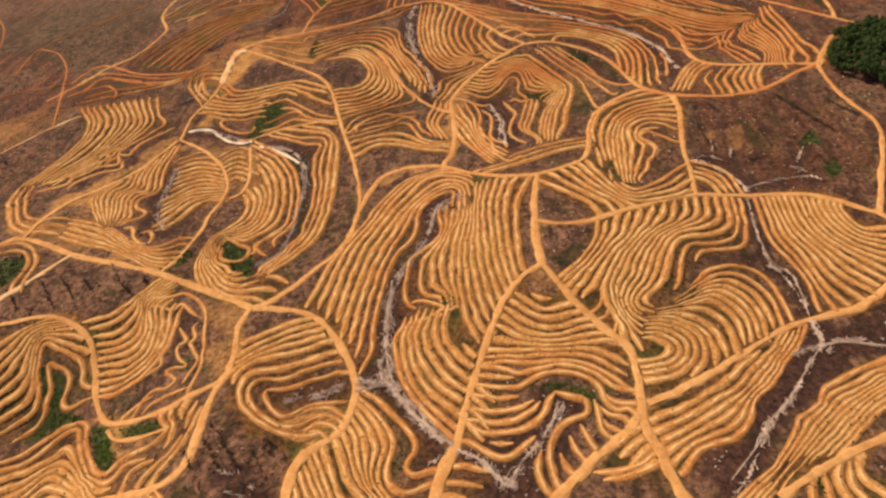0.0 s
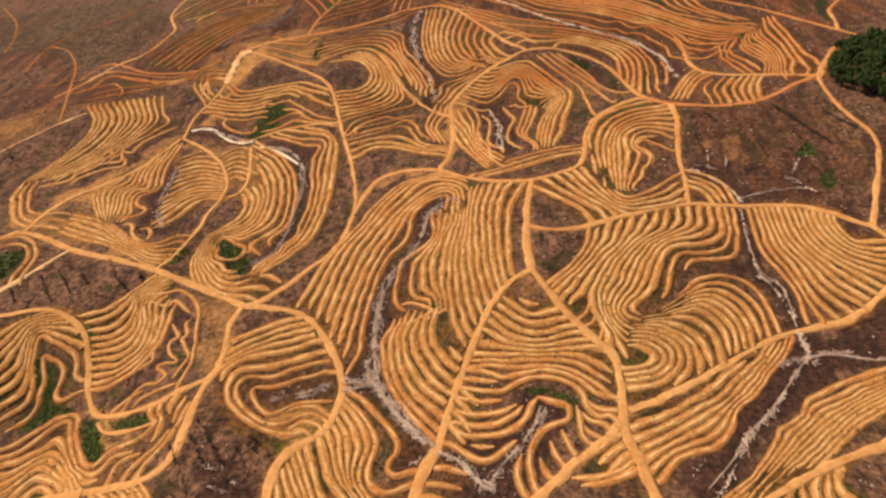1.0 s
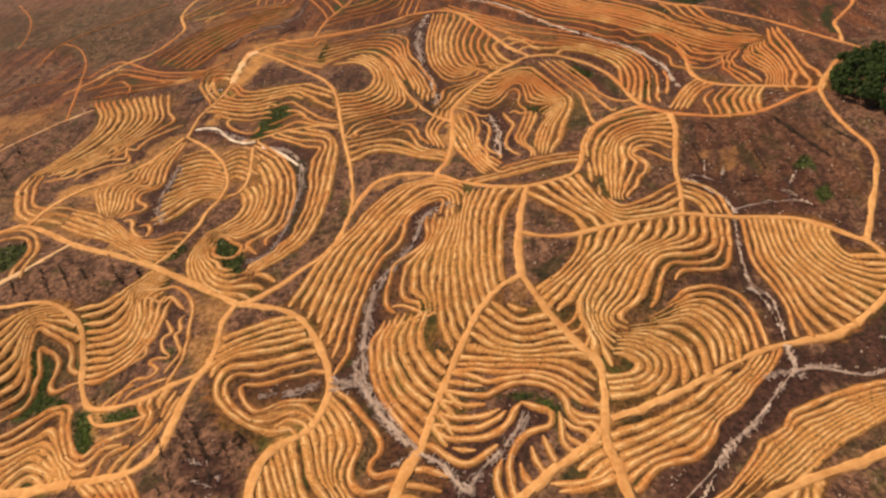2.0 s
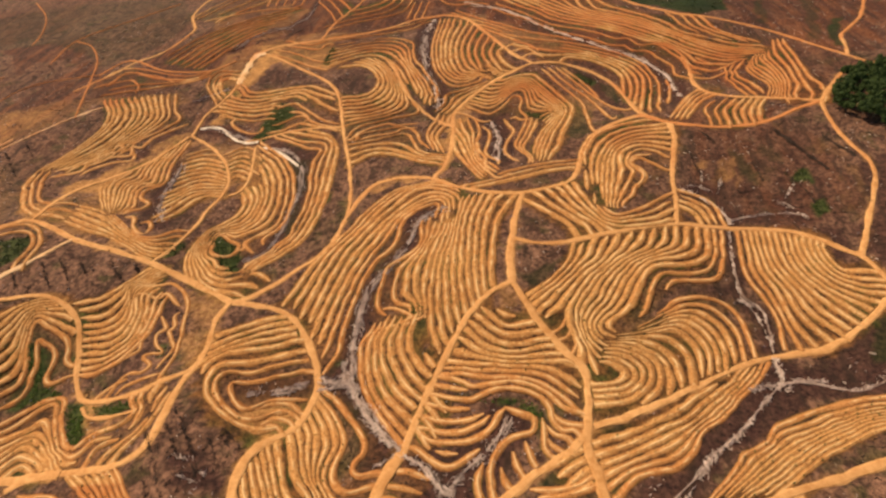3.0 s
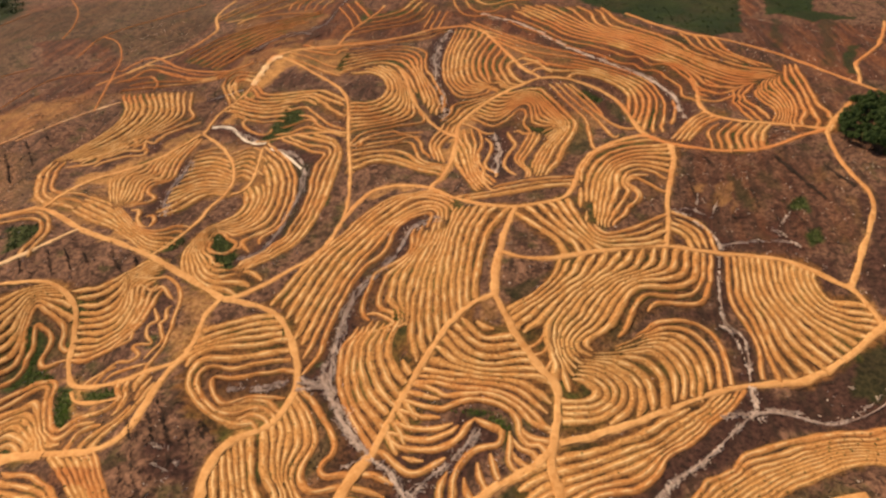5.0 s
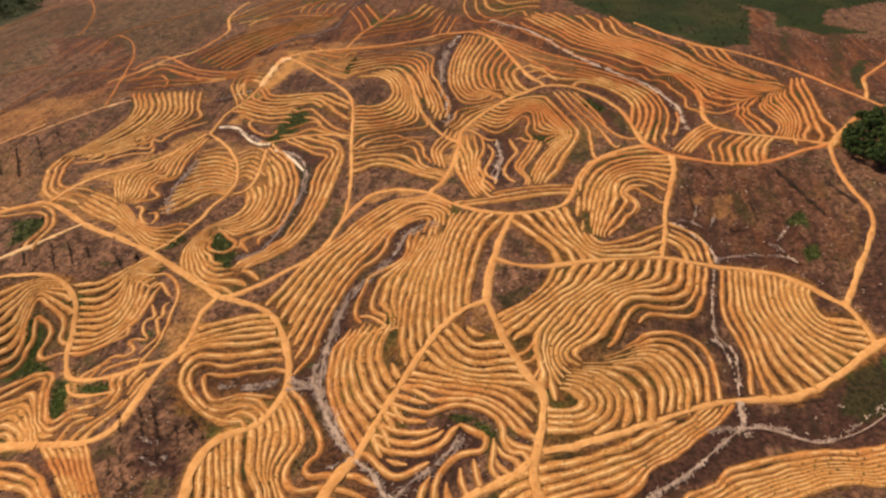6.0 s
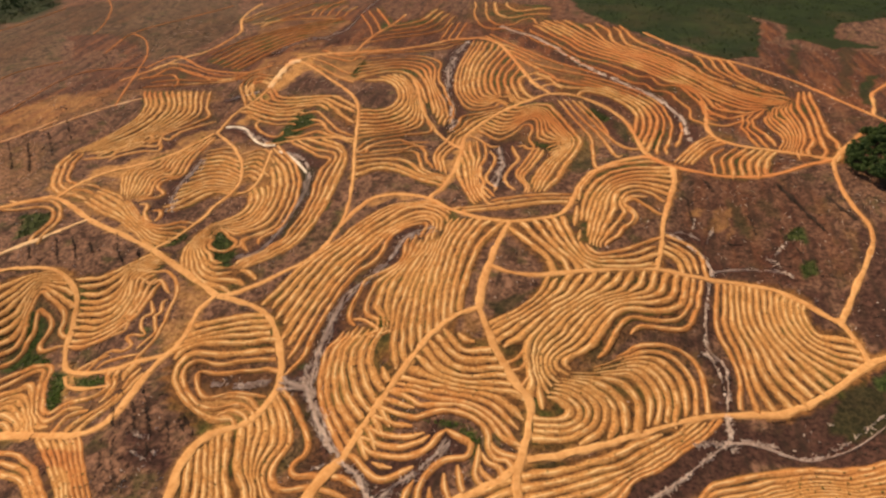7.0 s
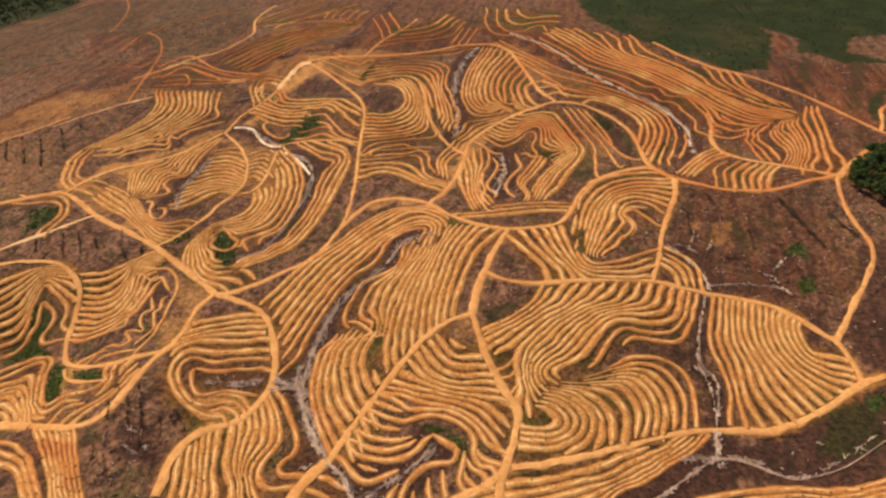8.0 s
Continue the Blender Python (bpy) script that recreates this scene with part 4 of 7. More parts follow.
LEDGES = {
    "west_scarp": (2.6, [
        [(-328.1, 324), (-308.9, 332.2), (-306.7, 340.2), (-299.1, 348.1), (-293.8, 355.9), (-281.1, 359.8), (-282.9, 367.6), (-284.7, 372.8), (-277, 372.4), (-276.9, 379.9), (-274.4, 390), (-268.6, 399.1), (-263.2, 406.2), (-255.6, 415.9)],
        [(-304.7, 327.4), (-300.9, 336.5), (-295.7, 342.4), (-287.2, 348.9), (-276.8, 352.3), (-275.5, 357), (-279.7, 364.6)],
        [(-330, 332.2), (-311.6, 343.9), (-306.2, 351.5), (-300.8, 359.2), (-293.4, 363.9), (-289.8, 367.3), (-294.3, 372.7), (-299.8, 370.8)],
    ]),
    "hollow_rim": (2.4, [
        [(-208.1, 426.1), (-215.6, 425.4), (-216.2, 418.6), (-206.5, 408.5), (-192, 399.9), (-182.5, 399.2), (-182.5, 409)],
        [(-238.1, 438.6), (-228.2, 437.5), (-220.5, 437.8)],
        [(-231.6, 426.6), (-225.6, 430.9), (-219.4, 432.1)],
        [(-163.5, 427.7), (-150.5, 422.1), (-140.2, 410.1), (-142.4, 405)],
        [(-190.1, 439), (-179.8, 442.3), (-172.8, 438.7)],
    ]),
    "basin_rim": (2.2, [
        [(28.1, 412.1), (33.2, 399.6), (36.2, 389.5), (31.2, 373.2), (29.6, 356.3), (33, 343.4), (39.8, 335.1)],
        [(10.4, 404.6), (16.8, 393.1), (16.9, 375.3), (14.6, 355.4), (18.7, 344.2), (24.4, 338.7), (24.4, 330.8)],
        [(7.7, 376.3), (10, 357.9), (14.9, 344.4), (15.5, 329), (20.4, 315.3), (26.2, 310.3), (33.8, 317.1)],
        [(33.3, 411.1), (38, 412.7), (42.8, 407.5), (52, 407.6)],
        [(-13.1, 429.3), (-1, 421.8), (10.9, 411.7), (17.6, 412.4)],
    ]),
    "knoll_foot": (2.4, [
        [(-93.1, 373.3), (-85.8, 386.2), (-68.9, 401.1), (-61.1, 400.6), (-43.7, 408.9)],
        [(-86.1, 371.4), (-74, 380.1), (-61.5, 387.4), (-55.8, 395.2), (-43.9, 400.9)],
    ]),
    "knob_inner": (2.4, [
        [(133.2, 341.2), (121.8, 338.3), (116.8, 329.4), (122.2, 323.3), (124.9, 315.9), (120.7, 307.5), (113.5, 298)],
    ]),
    "hollow_zigzag": (1.4, [
        [(-188.3, 199.2), (-188.3, 204.1), (-183.9, 205.9), (-175.2, 207), (-169, 209.4), (-159.3, 203.7), (-152, 194.9), (-148.2, 180.7), (-144.1, 167.5), (-142.9, 157.7), (-144.2, 145.3)],
        [(-179.9, 187), (-185, 197.2), (-180.5, 199.7), (-171.3, 196.8), (-167.9, 201.4), (-160.2, 195.5), (-155.6, 192.5)],
        [(-168.6, 191.2), (-172.8, 188.7), (-173.6, 183.9), (-168.8, 177.9), (-170, 172.5), (-165.6, 162.7), (-169.4, 159.2), (-173.3, 155.9)],
        [(-163.4, 184.2), (-158.2, 178.7), (-156.1, 175.6), (-159.7, 172.3), (-156.7, 164.4), (-150.3, 160.1), (-157.2, 159.1), (-161.1, 157), (-154.1, 152.2), (-156.7, 148.4), (-164.5, 147.3), (-168.1, 142.9), (-170.4, 134)],
        [(-153.5, 187.6), (-155.6, 184.5), (-151.9, 177.2), (-153.5, 173.6), (-149.2, 167.9), (-145.4, 163.4), (-147.1, 155.7), (-149.1, 149.7)],
    ] + [
        [(-165.5, 135.3), (-161.6, 140.7), (-152.5, 144.4), (-145.4, 146.7)],
        [(-176.9, 134.1), (-171.1, 140.3), (-163.4, 144.7)],
    ]),
    "gully_hook": (3.2, [
        [(-235.5, 274), (-229.4, 273.7), (-223.3, 262.8), (-216.5, 256.5), (-211.4, 255.4)],
        [(-221.2, 267.3), (-216.6, 269.9), (-210.6, 262.5), (-210.4, 255.6)],
        [(-126.8, 267.4), (-136.3, 260.1), (-141.4, 254.9), (-139.8, 247.5), (-144.5, 245.8)],
        [(-119.5, 248.3), (-125.7, 239.4), (-131.1, 231.3), (-131.2, 225.5)],
        [(-117.3, 242.5), (-122.8, 233.1), (-125.4, 225)],
    ]),
    "summit_rows": (3.4, [
        [(-255, 484.4), (-254.4, 497.3), (-245.7, 500), (-235.3, 492), (-229.1, 479)],
        [(-251.5, 467.2), (-254.8, 486.7), (-256.6, 505.8), (-245.4, 508.6)],
    ]),
    "shelf_rows": (2.8, [
        [(29.8, 533.9), (40.8, 544.1), (52, 535), (60.9, 515.2)],
        [(38.3, 520.6), (49.2, 525.1), (58.7, 509.6), (66, 504.4)],
        [(47, 505.3), (55.5, 509.8), (64.9, 500.7)],
    ]),
    "outer_rows": (3.2, [
        [(62, 479.3), (76.4, 454.7), (87.7, 436.4), (93.5, 423.1), (95.2, 402.2), (97.2, 379.7)],
        [(67.6, 481.3), (83.8, 455.2), (98, 435), (106.2, 416.1), (113.4, 396.4), (117.6, 399)],
        [(74.7, 481.7), (88.9, 460), (104.2, 436.1), (114.2, 419.7), (123.9, 410.8), (131, 411.1)],
        [(79.8, 481.2), (93.9, 462.4), (102.7, 447.1), (108.1, 432.5)],
    ]),
    "vee_ledges": (3.2, [
        [(200.4, 499.2), (208.9, 485.3), (220.7, 480.1), (235.1, 485.9)],
        [(197, 477.4), (206.9, 470.2), (218.5, 474.9), (224.9, 478.3)],
        [(188.4, 462.5), (201.5, 456.5), (213.2, 462.2), (220.4, 467.7)],
    ]),
    "red_ledges": (3.4, [
        [(-382.1, 498.8), (-381.9, 516.1), (-368.4, 524.8), (-340.4, 516.2), (-312.1, 505), (-289.7, 503.9), (-271.4, 514.4)],
        [(-349.9, 506.8), (-325.7, 501.2), (-300.9, 489.1), (-286.1, 496.1), (-274, 510.2)],
        [(-367.2, 476), (-361.3, 486.5), (-348.3, 491.1), (-332.5, 476.9), (-327.4, 460.8)],
    ]),
    "fan_rows": (2, [
        [(-88.6, 128.9), (-81.7, 133.7), (-72.5, 134), (-66.4, 130.3)],
        [(-83.1, 125.6), (-77.6, 130.3), (-69.8, 129), (-66.6, 126.3)],
        [(-82.7, 121.4), (-77.6, 125.6), (-70.9, 124.6), (-67.5, 121.3)],
        [(-83.5, 118.3), (-78.7, 121.5), (-74, 120.1), (-70.7, 117.2)],
    ]),
    "gully_end": (3, [
        [(168.8, 463.5), (167.1, 441.6), (159.9, 415.5)],
        [(166.4, 405.7), (173.1, 417.6), (181.3, 429.5), (191.6, 436.6)],
    ]),
    "fork_bank": (3, [
        [(1.6, 149.7), (9.6, 147.6), (16, 144.7), (23.9, 146.3), (33.2, 147.4), (43.3, 145.5), (51.5, 141), (56.8, 135.2), (63.8, 133.1)],
        [(0.4, 145.3), (7.2, 143.9), (13.5, 142.7)],
        [(-0.1, 140.2), (9, 138.4), (15.5, 138.1), (20.9, 140.9), (27.6, 143.5), (37.8, 143.2), (46.3, 140), (50.9, 134.3), (52.2, 128.8), (56, 124.5), (61.1, 124.8)],
        [(-1.5, 135.6), (6.2, 133.4), (14.6, 133.5)],
        [(-3.8, 128.9), (3.8, 127.4), (13.5, 128), (21.2, 130.8)],
        [(-5.2, 124.5), (3.1, 121.9), (11.9, 122.8), (19.6, 126.2), (23.7, 130.1)],
        [(-7.5, 121.7), (-1.5, 118.1), (7.8, 117.2), (17.8, 119.6), (24.4, 124.3), (27.4, 129.9), (31.1, 134.2)],
        [(0.3, 113.4), (5.6, 112), (10.5, 112.5)],
    ] + [
        [(-8.3, 114.2), (-2.7, 110), (2, 106.8), (7.2, 106.5), (13.4, 109.6), (19.8, 114.9)],
        [(51.9, 132.6), (56, 128.2), (62, 126.9)],
        [(49.3, 126), (52.9, 122.2), (58, 121)],
        [(48.8, 120.6), (51, 116.9), (54.4, 114.8)],
    ]),
    "hollow_bank": (3, [
        [(30.7, 134.5), (35.2, 132.6), (39.5, 131.3), (43.5, 129.5), (43.1, 123.7), (37.4, 121.4), (31.2, 118), (26.9, 112), (24.8, 103.7), (26, 93.9)],
        [(47.4, 129.6), (48.1, 123.5), (47.5, 117.1), (49.4, 113)],
        [(39.4, 118.5), (41, 113.4), (43.7, 107)],
        [(34, 113.8), (35.6, 107.9), (39.2, 101.5)],
        [(29.4, 106.8), (31.1, 100.3), (35.2, 96)],
        [(21.6, 108.6), (19.8, 101.6), (20.6, 94.1)],
        [(40.9, 97.8), (52.1, 98.2), (60.3, 100.4), (65.7, 103.6)],
        [(43.9, 94.5), (53.7, 95.4), (63.7, 99.1)],
    ]),
    "crest_teeth": (3.4, [
        [(-90, 665.5), (-87.7, 693.9), (-85.9, 716.7)],
        [(-81.3, 668.4), (-79.2, 696), (-77.2, 718.4)],
        [(-71.8, 671), (-70, 697.9), (-68.1, 718.1)],
    ]),
    "red_teeth": (3.6, [
        [(-276.8, 703.3), (-281.3, 731.1), (-279.2, 752.7)],
        [(-266.2, 705.3), (-270.2, 732.8), (-267.6, 751.6)],
        [(-255.3, 704.8), (-259.1, 734.5), (-256.3, 753.2)],
        [(-243.8, 704.4), (-246.2, 731.3), (-242.4, 752.4)],
        [(-232.4, 704.1), (-233.4, 728.3), (-227.9, 751.8)],
        [(-365.4, 674.7), (-353.4, 716.6), (-331.8, 762.5)],
        [(-343, 656.8), (-314.9, 674), (-274, 691.3), (-227.5, 695.5)],
    ]),
    "spring_rim": (1.3, [
        [(-39, 193.6), (-32.2, 194.3), (-24.1, 191), (-19.1, 187.4), (-22.6, 185), (-28.6, 182.8), (-37.3, 180.9), (-42.3, 177)],
        [(-11.6, 188.7), (-14.4, 185.4), (-20.3, 182.6), (-25.7, 180.7)],
    ]),
    "fork_ends": (1, [
        [(66.6, 194), (62.1, 185.2), (58.6, 178.4)],
        [(69, 188.8), (65.1, 182.1), (61.8, 174)],
        [(68.3, 178.4), (66.4, 171.3), (64.7, 165.8)],
        [(70.3, 171.2), (68.7, 164.1), (67.6, 159.7)],
    ]),
}
TRAILS = [
    (6, [(-241.8, 409.1), (-229.9, 412.3), (-220.4, 408.8), (-210.8, 398.7), (-198.2, 387.5), (-185.2, 381.5), (-177.5, 381.9)]),
    (5, [(-167.9, 370.5), (-154.9, 362.6), (-141.1, 350.6), (-127.4, 337.1)]),
    (2, [(92.6, 92.4), (108, 106.3), (117.3, 116.7), (134.1, 131.5), (158.2, 156.1), (164.7, 161.1), (176.1, 162.6), (191.8, 159)]),
    (2, [(162.3, 159.5), (171.6, 162.1), (183.8, 160.8), (195.2, 158.3), (205, 161.1), (220.5, 169.5), (239.9, 185.7)]),
    (1.5, [(161.9, 247.9), (159.7, 219), (161.3, 212.2), (166.8, 206.8), (167.9, 197), (165.1, 178.5)]),
]
WINDROWS = [
    ("pale", 4, [(-222.2, 642), (-212, 654.5), (-211, 685), (-211.6, 729.2), (-208.2, 786)]),
    ("pale", 4, [(-251.7, 614.1), (-237.7, 624.8), (-217.6, 621.1)]),
    ("pale", 3, [(-267.5, 565), (-263, 579.4), (-259.5, 590.6)]),
    ("pale", 2, [(164.5, 324.5), (162.6, 316.4), (159.9, 308.1)]),
    ("pale", 2, [(176.3, 320.1), (172.6, 311), (169.2, 301.8)]),
    ("pale", 3, [(144.5, 305.1), (155.1, 308.4), (164.9, 305.5)]),
    ("pale", 10, [(-56.6, 661.1), (-57.9, 617), (-55.9, 554.5), (-48.9, 509.3), (-37.9, 475.9), (-30.9, 449), (-28.2, 431.9)]),
    ("pale", 9, [(-8.4, 275), (-24, 265.8), (-28.3, 244.9), (-34.7, 229), (-44.4, 215), (-48.3, 203.1), (-50.2, 187.7), (-50, 169.5), (-47.6, 155.5), (-41.5, 142.2), (-32.9, 129.8), (-23.6, 118.4), (-16.2, 114)]),
    ("pale", 10, [(17.4, 411.2), (23.1, 381.3), (24.4, 338.2)]),
] + [
    ("pale", 7, [(-158.6, 365.9), (-137.3, 353.9), (-123.3, 333.9), (-118.7, 307.4), (-120.1, 283.5), (-120.6, 260), (-126, 242.5), (-133.7, 233.4)]),
    ("pale", 9, [(-229.3, 350.2), (-226, 324.6), (-222.7, 300.9), (-208.9, 271.8)]),
    ("pale", 3.5, [(165.2, 173), (163.4, 161.5), (146.7, 143.8), (131.9, 128.4), (116.7, 116.7), (107.1, 105.5), (102.7, 100.4)]),
    ("pale", 2.5, [(166.4, 265.3), (161.7, 241.3), (158.3, 215.9), (163.6, 201.8), (165.6, 188.1), (165.2, 179.3)]),
    ("pale", 5.5, [(147, 304), (161.2, 293.6), (169, 281.6), (169.5, 273.1)]),
    ("pale", 3, [(171.1, 276.6), (190.2, 283.8), (210.2, 284.3), (216.7, 279.6)]),
    ("pale", 2, [(163.4, 161.5), (178.7, 162.3), (192.3, 158.9), (212.6, 163.7)]),
    ("pale", 8, [(-22.1, 705.5), (27.6, 661.2), (65, 603.1), (96.8, 551.6), (126.4, 522.8), (154.4, 500.2), (168.6, 467.8), (171.8, 427.6)]),
] + [
    ("pale", 10, [(-61.7, 144.6), (-45.6, 147.1)]),
    ("pale", 6, [(-68.4, 147.3), (-82.4, 141.7), (-95.2, 138.4)]),
    ("pale", 8, [(-16.5, 113.2), (-2.6, 105.9), (4.8, 96.5), (8.2, 93.8)]),
    ("pale", 8, [(8.1, 94.3), (19.3, 109.3), (27.4, 120.3), (31.4, 129.1)]),
    ("pale", 6, [(-239.3, 409.4), (-226.5, 410.5), (-204.5, 396.2), (-183.2, 383.1)]),
    ("pale", 4, [(-258.4, 462.3), (-240.9, 476.2), (-265.7, 452.8)]),
    ("pale", 3, [(219.6, 311.7), (215, 304.8), (208.9, 296.9)]),
    ("pale", 4, [(204.8, 294), (209.1, 292.7), (211.5, 287.4)]),
    ("pale", 6, [(164, 175.1), (164.7, 164.7), (160.8, 157)]),
    ("pale", 6, [(146.6, 157.5), (158.5, 159.4), (167.4, 161.1)]),
    ("pale", 4, [(91.2, 86), (101.8, 96.8), (116.1, 114), (138.3, 134.7), (156, 154.4)]),
    ("pale", 2.5, [(156.8, 210.8), (166.8, 206.8), (167.9, 197), (165.3, 180.1)]),
    ("pale", 5, [(169.2, 163.5), (184.3, 163.9)]),
] + [
    ("pale", 4, [(205.4, 162.6), (218.9, 172.1), (236.6, 188.3)]),
    ("dark", 3, [(-220.8, 233.4), (-209.7, 218), (-197.6, 206.5)]),
    ("dark", 2, [(-256.4, 218.6), (-238.6, 198.4)]),
    ("dark", 2, [(-235.5, 224.1), (-216.2, 204.2)]),
    ("dark", 4, [(223.4, 365.9), (229.9, 352.2), (236.2, 336.8), (242.7, 322.4)]),
    ("dark", 3.5, [(251.7, 357), (257.9, 344.6), (263.3, 333.4)]),
    ("dark", 3, [(174.5, 367.5), (179.8, 355.1)]),
    ("dark", 2, [(155.6, 350), (162.5, 340.5)]),
    ("dark", 3, [(-120.8, 120.9), (-110.8, 108.1), (-100.5, 92.8)]),
    ("dark", 3, [(-97.9, 113.3), (-91, 107.8)]),
    ("dark", 3, [(-428.7, 332.3), (-398.2, 301.7)]),
    ("dark", 3, [(-401.7, 345), (-357.2, 298.3)]),
    ("dark", 2, [(-391.2, 382.2), (-361.2, 352.2)]),
    ("dark", 2, [(-126.4, 125.7), (-112.7, 110.8), (-105, 102.9)]),
    ("dark", 2, [(-98.6, 117.2), (-88, 108.6)]),
    ("dark", 3, [(186.3, 176.3), (194.4, 179.6), (205, 183.2)]),
] + [
    ("pale", 5, [(-272.3, 572.2), (-252.2, 607.2), (-224.4, 629.3), (-207.2, 662.4)]),
    ("dark", 2, [(-289.7, 543.1), (-276.7, 559.3), (-258.4, 573.4)]),
    ("dark", 2, [(-214.7, 606.1), (-202.9, 622.3)]),
    ("pale", 5, [(-15.1, 113.3), (-21.8, 108.9), (-26, 105.5)]),
    ("pale", 6, [(-93.9, 136.5), (-81.8, 140.1), (-69.2, 145.1)]),
    ("pale", 9, [(-62.1, 150.8), (-52.5, 148.6), (-46.1, 152.8)]),
    ("pale", 6, [(-53, 162.4), (-48.6, 152.1), (-42.2, 140.6), (-33.1, 128.3), (-24.1, 118.4)]),
    ("pale", 6, [(-49, 203.1), (-50.5, 187.7), (-50.3, 169.5)]),
    ("dark", 2.5, [(260.3, 355.6), (262.6, 344.4), (263.7, 334.3)]),
    ("dark", 2, [(199.5, 333), (201, 324.7), (201.5, 315.5)]),
    ("dark", 2, [(160.7, 341.1), (161.4, 329.3), (162.5, 319.7)]),
    ("dark", 2.5, [(179.2, 308.5), (185.5, 305), (192.8, 306.1)]),
    ("dark", 2, [(219.3, 314.9), (224.2, 303.5), (225.4, 291.8)]),
] + [
    ("dark", 2.5, [(-133.9, 112.8), (-124.8, 101.5), (-115.6, 88.9)]),
    ("dark", 2, [(-126.2, 117.5), (-120.2, 110.3), (-114.4, 102.1)]),
    ("dark", 2.5, [(-103.9, 111.9), (-99.5, 106.6), (-94.9, 100.2)]),
    ("dark", 2, [(-127.9, 97.3), (-122.7, 91), (-117.4, 83.4)]),
    ("pale", 3, [(-107.3, 92.6), (-102.8, 91.3), (-98.6, 90.5)]),
    ("pale", 3, [(-114.9, 102.1), (-109.7, 100.9), (-105, 100.8)]),
    ("pale", 3.5, [(-98.4, 95.1), (-94.8, 93), (-91.8, 90.8)]),
    ("dark", 2, [(-273.8, 212.3), (-265.5, 204.8), (-259.3, 197.8)]),
    ("dark", 2, [(-245.7, 221.3), (-237.9, 213.3), (-230.2, 204.8)]),
    ("dark", 2, [(-202.5, 227.6), (-196.5, 220.2), (-190.1, 212.4)]),
    ("dark", 2.5, [(-415.9, 337.6), (-395.7, 318.6), (-377.2, 300.8)]),
    ("dark", 2, [(-393.9, 361.2), (-377.5, 344.3), (-358.5, 325.8)]),
]
GREENS = [
    ("a", 0, [(-234.7, 164.2), (-229.9, 164.8), (-221.1, 157.5), (-216.9, 146.6), (-198.3, 138), (-203, 134.7), (-211.3, 129.6), (-222, 128.7), (-221.9, 133.5), (-221.3, 143)]),
    ("a", 0, [(-194.8, 131.6), (-182.3, 129.6), (-169.5, 113.2), (-171.9, 108.8), (-180.5, 113.9)]),
    ("a", 0, [(-176.7, 129.3), (-162.2, 131.4), (-148.4, 131.1), (-146.5, 127.1), (-160.7, 123.9), (-171.8, 124.8)]),
    ("a", 0, [(-22.6, 196.1), (-16.3, 197.2), (-13.3, 191.9), (-16, 187.8), (-20.7, 189.8)]),
    ("a", 0, [(18.7, 136.7), (22, 138.9), (30.9, 138.6), (36, 138.8), (42.3, 138.5), (47.2, 134.4), (48.4, 129.5), (46.2, 122.3), (44.1, 121.1), (44.8, 128.9), (41.9, 132), (35.6, 135.5), (26.8, 136.1)]),
] + [
    ("a", 1, [(-165.7, 255.7), (-160, 260.6), (-150.2, 256.6), (-139.2, 242.6), (-133.9, 224.1), (-141.9, 219), (-151, 222.8), (-150.1, 230.1), (-158.9, 237.2)]),
    ("a", 1, [(-183.1, 448.7), (-165.9, 438.7), (-158.4, 422.5), (-162.3, 401.9), (-168.2, 383.3), (-185.8, 384.9), (-183.5, 400.4), (-184.4, 420), (-182.6, 433.7)]),
    ("a", 1, [(43.1, 420.1), (58.1, 413.5), (70.1, 416.3), (71.2, 405.6), (60.7, 402.6), (47.8, 410.9)]),
    ("a", 1, [(-301.1, 237.7), (-291.2, 241.1), (-283.8, 244.8), (-272.2, 227.1), (-275.8, 216.1), (-281.6, 213.3)]),
    ("a", 1, [(-155.5, 517.5), (-156.7, 566.7), (-148.9, 548.9), (-146, 511.4)]),
    ("a", 1, [(143.1, 427.6), (151.2, 448.5), (154.7, 442.6), (146.6, 410.2), (142.4, 411)]),
    ("a", 1, [(-60.7, 162.2), (-57, 165.9), (-55.5, 162.4), (-58.4, 159.5)]),
] + [
    ("a", 0, [(-187.3, 128.1), (-176.4, 121), (-169.6, 109.2), (-173.2, 107.1), (-183.9, 119.3)]),
    ("a", 1, [(-157.8, 166.5), (-151.7, 162.5), (-148.8, 158.8), (-153.2, 160)]),
    ("a", 1, [(121.8, 88.7), (129.1, 96.7), (129.5, 92.1), (124.5, 85)]),
    ("a", 1, [(241.6, 211.5), (248.3, 215.7), (243.6, 198.6), (240.6, 203)]),
    ("a", 1, [(-189.1, 239.8), (-185.5, 254.3), (-175.7, 242.7), (-181.2, 232)]),
    ("a", 1, [(215.8, 320.7), (228.9, 324.7), (230.5, 313.4), (218.5, 312.3)]),
    ("a", 1, [(85.4, 470.5), (94.6, 474.5), (107.7, 462.4), (103.1, 452.6), (91.7, 458.5)]),
    ("a", 1, [(-165.5, 169.6), (-167.5, 181.2), (-169.2, 187.2), (-168.8, 181.1), (-162.8, 165.9), (-158.6, 162.2)]),
    ("a", 1, [(222.6, 293.2), (233.4, 297), (232.3, 284.2), (223.2, 280.4)]),
]
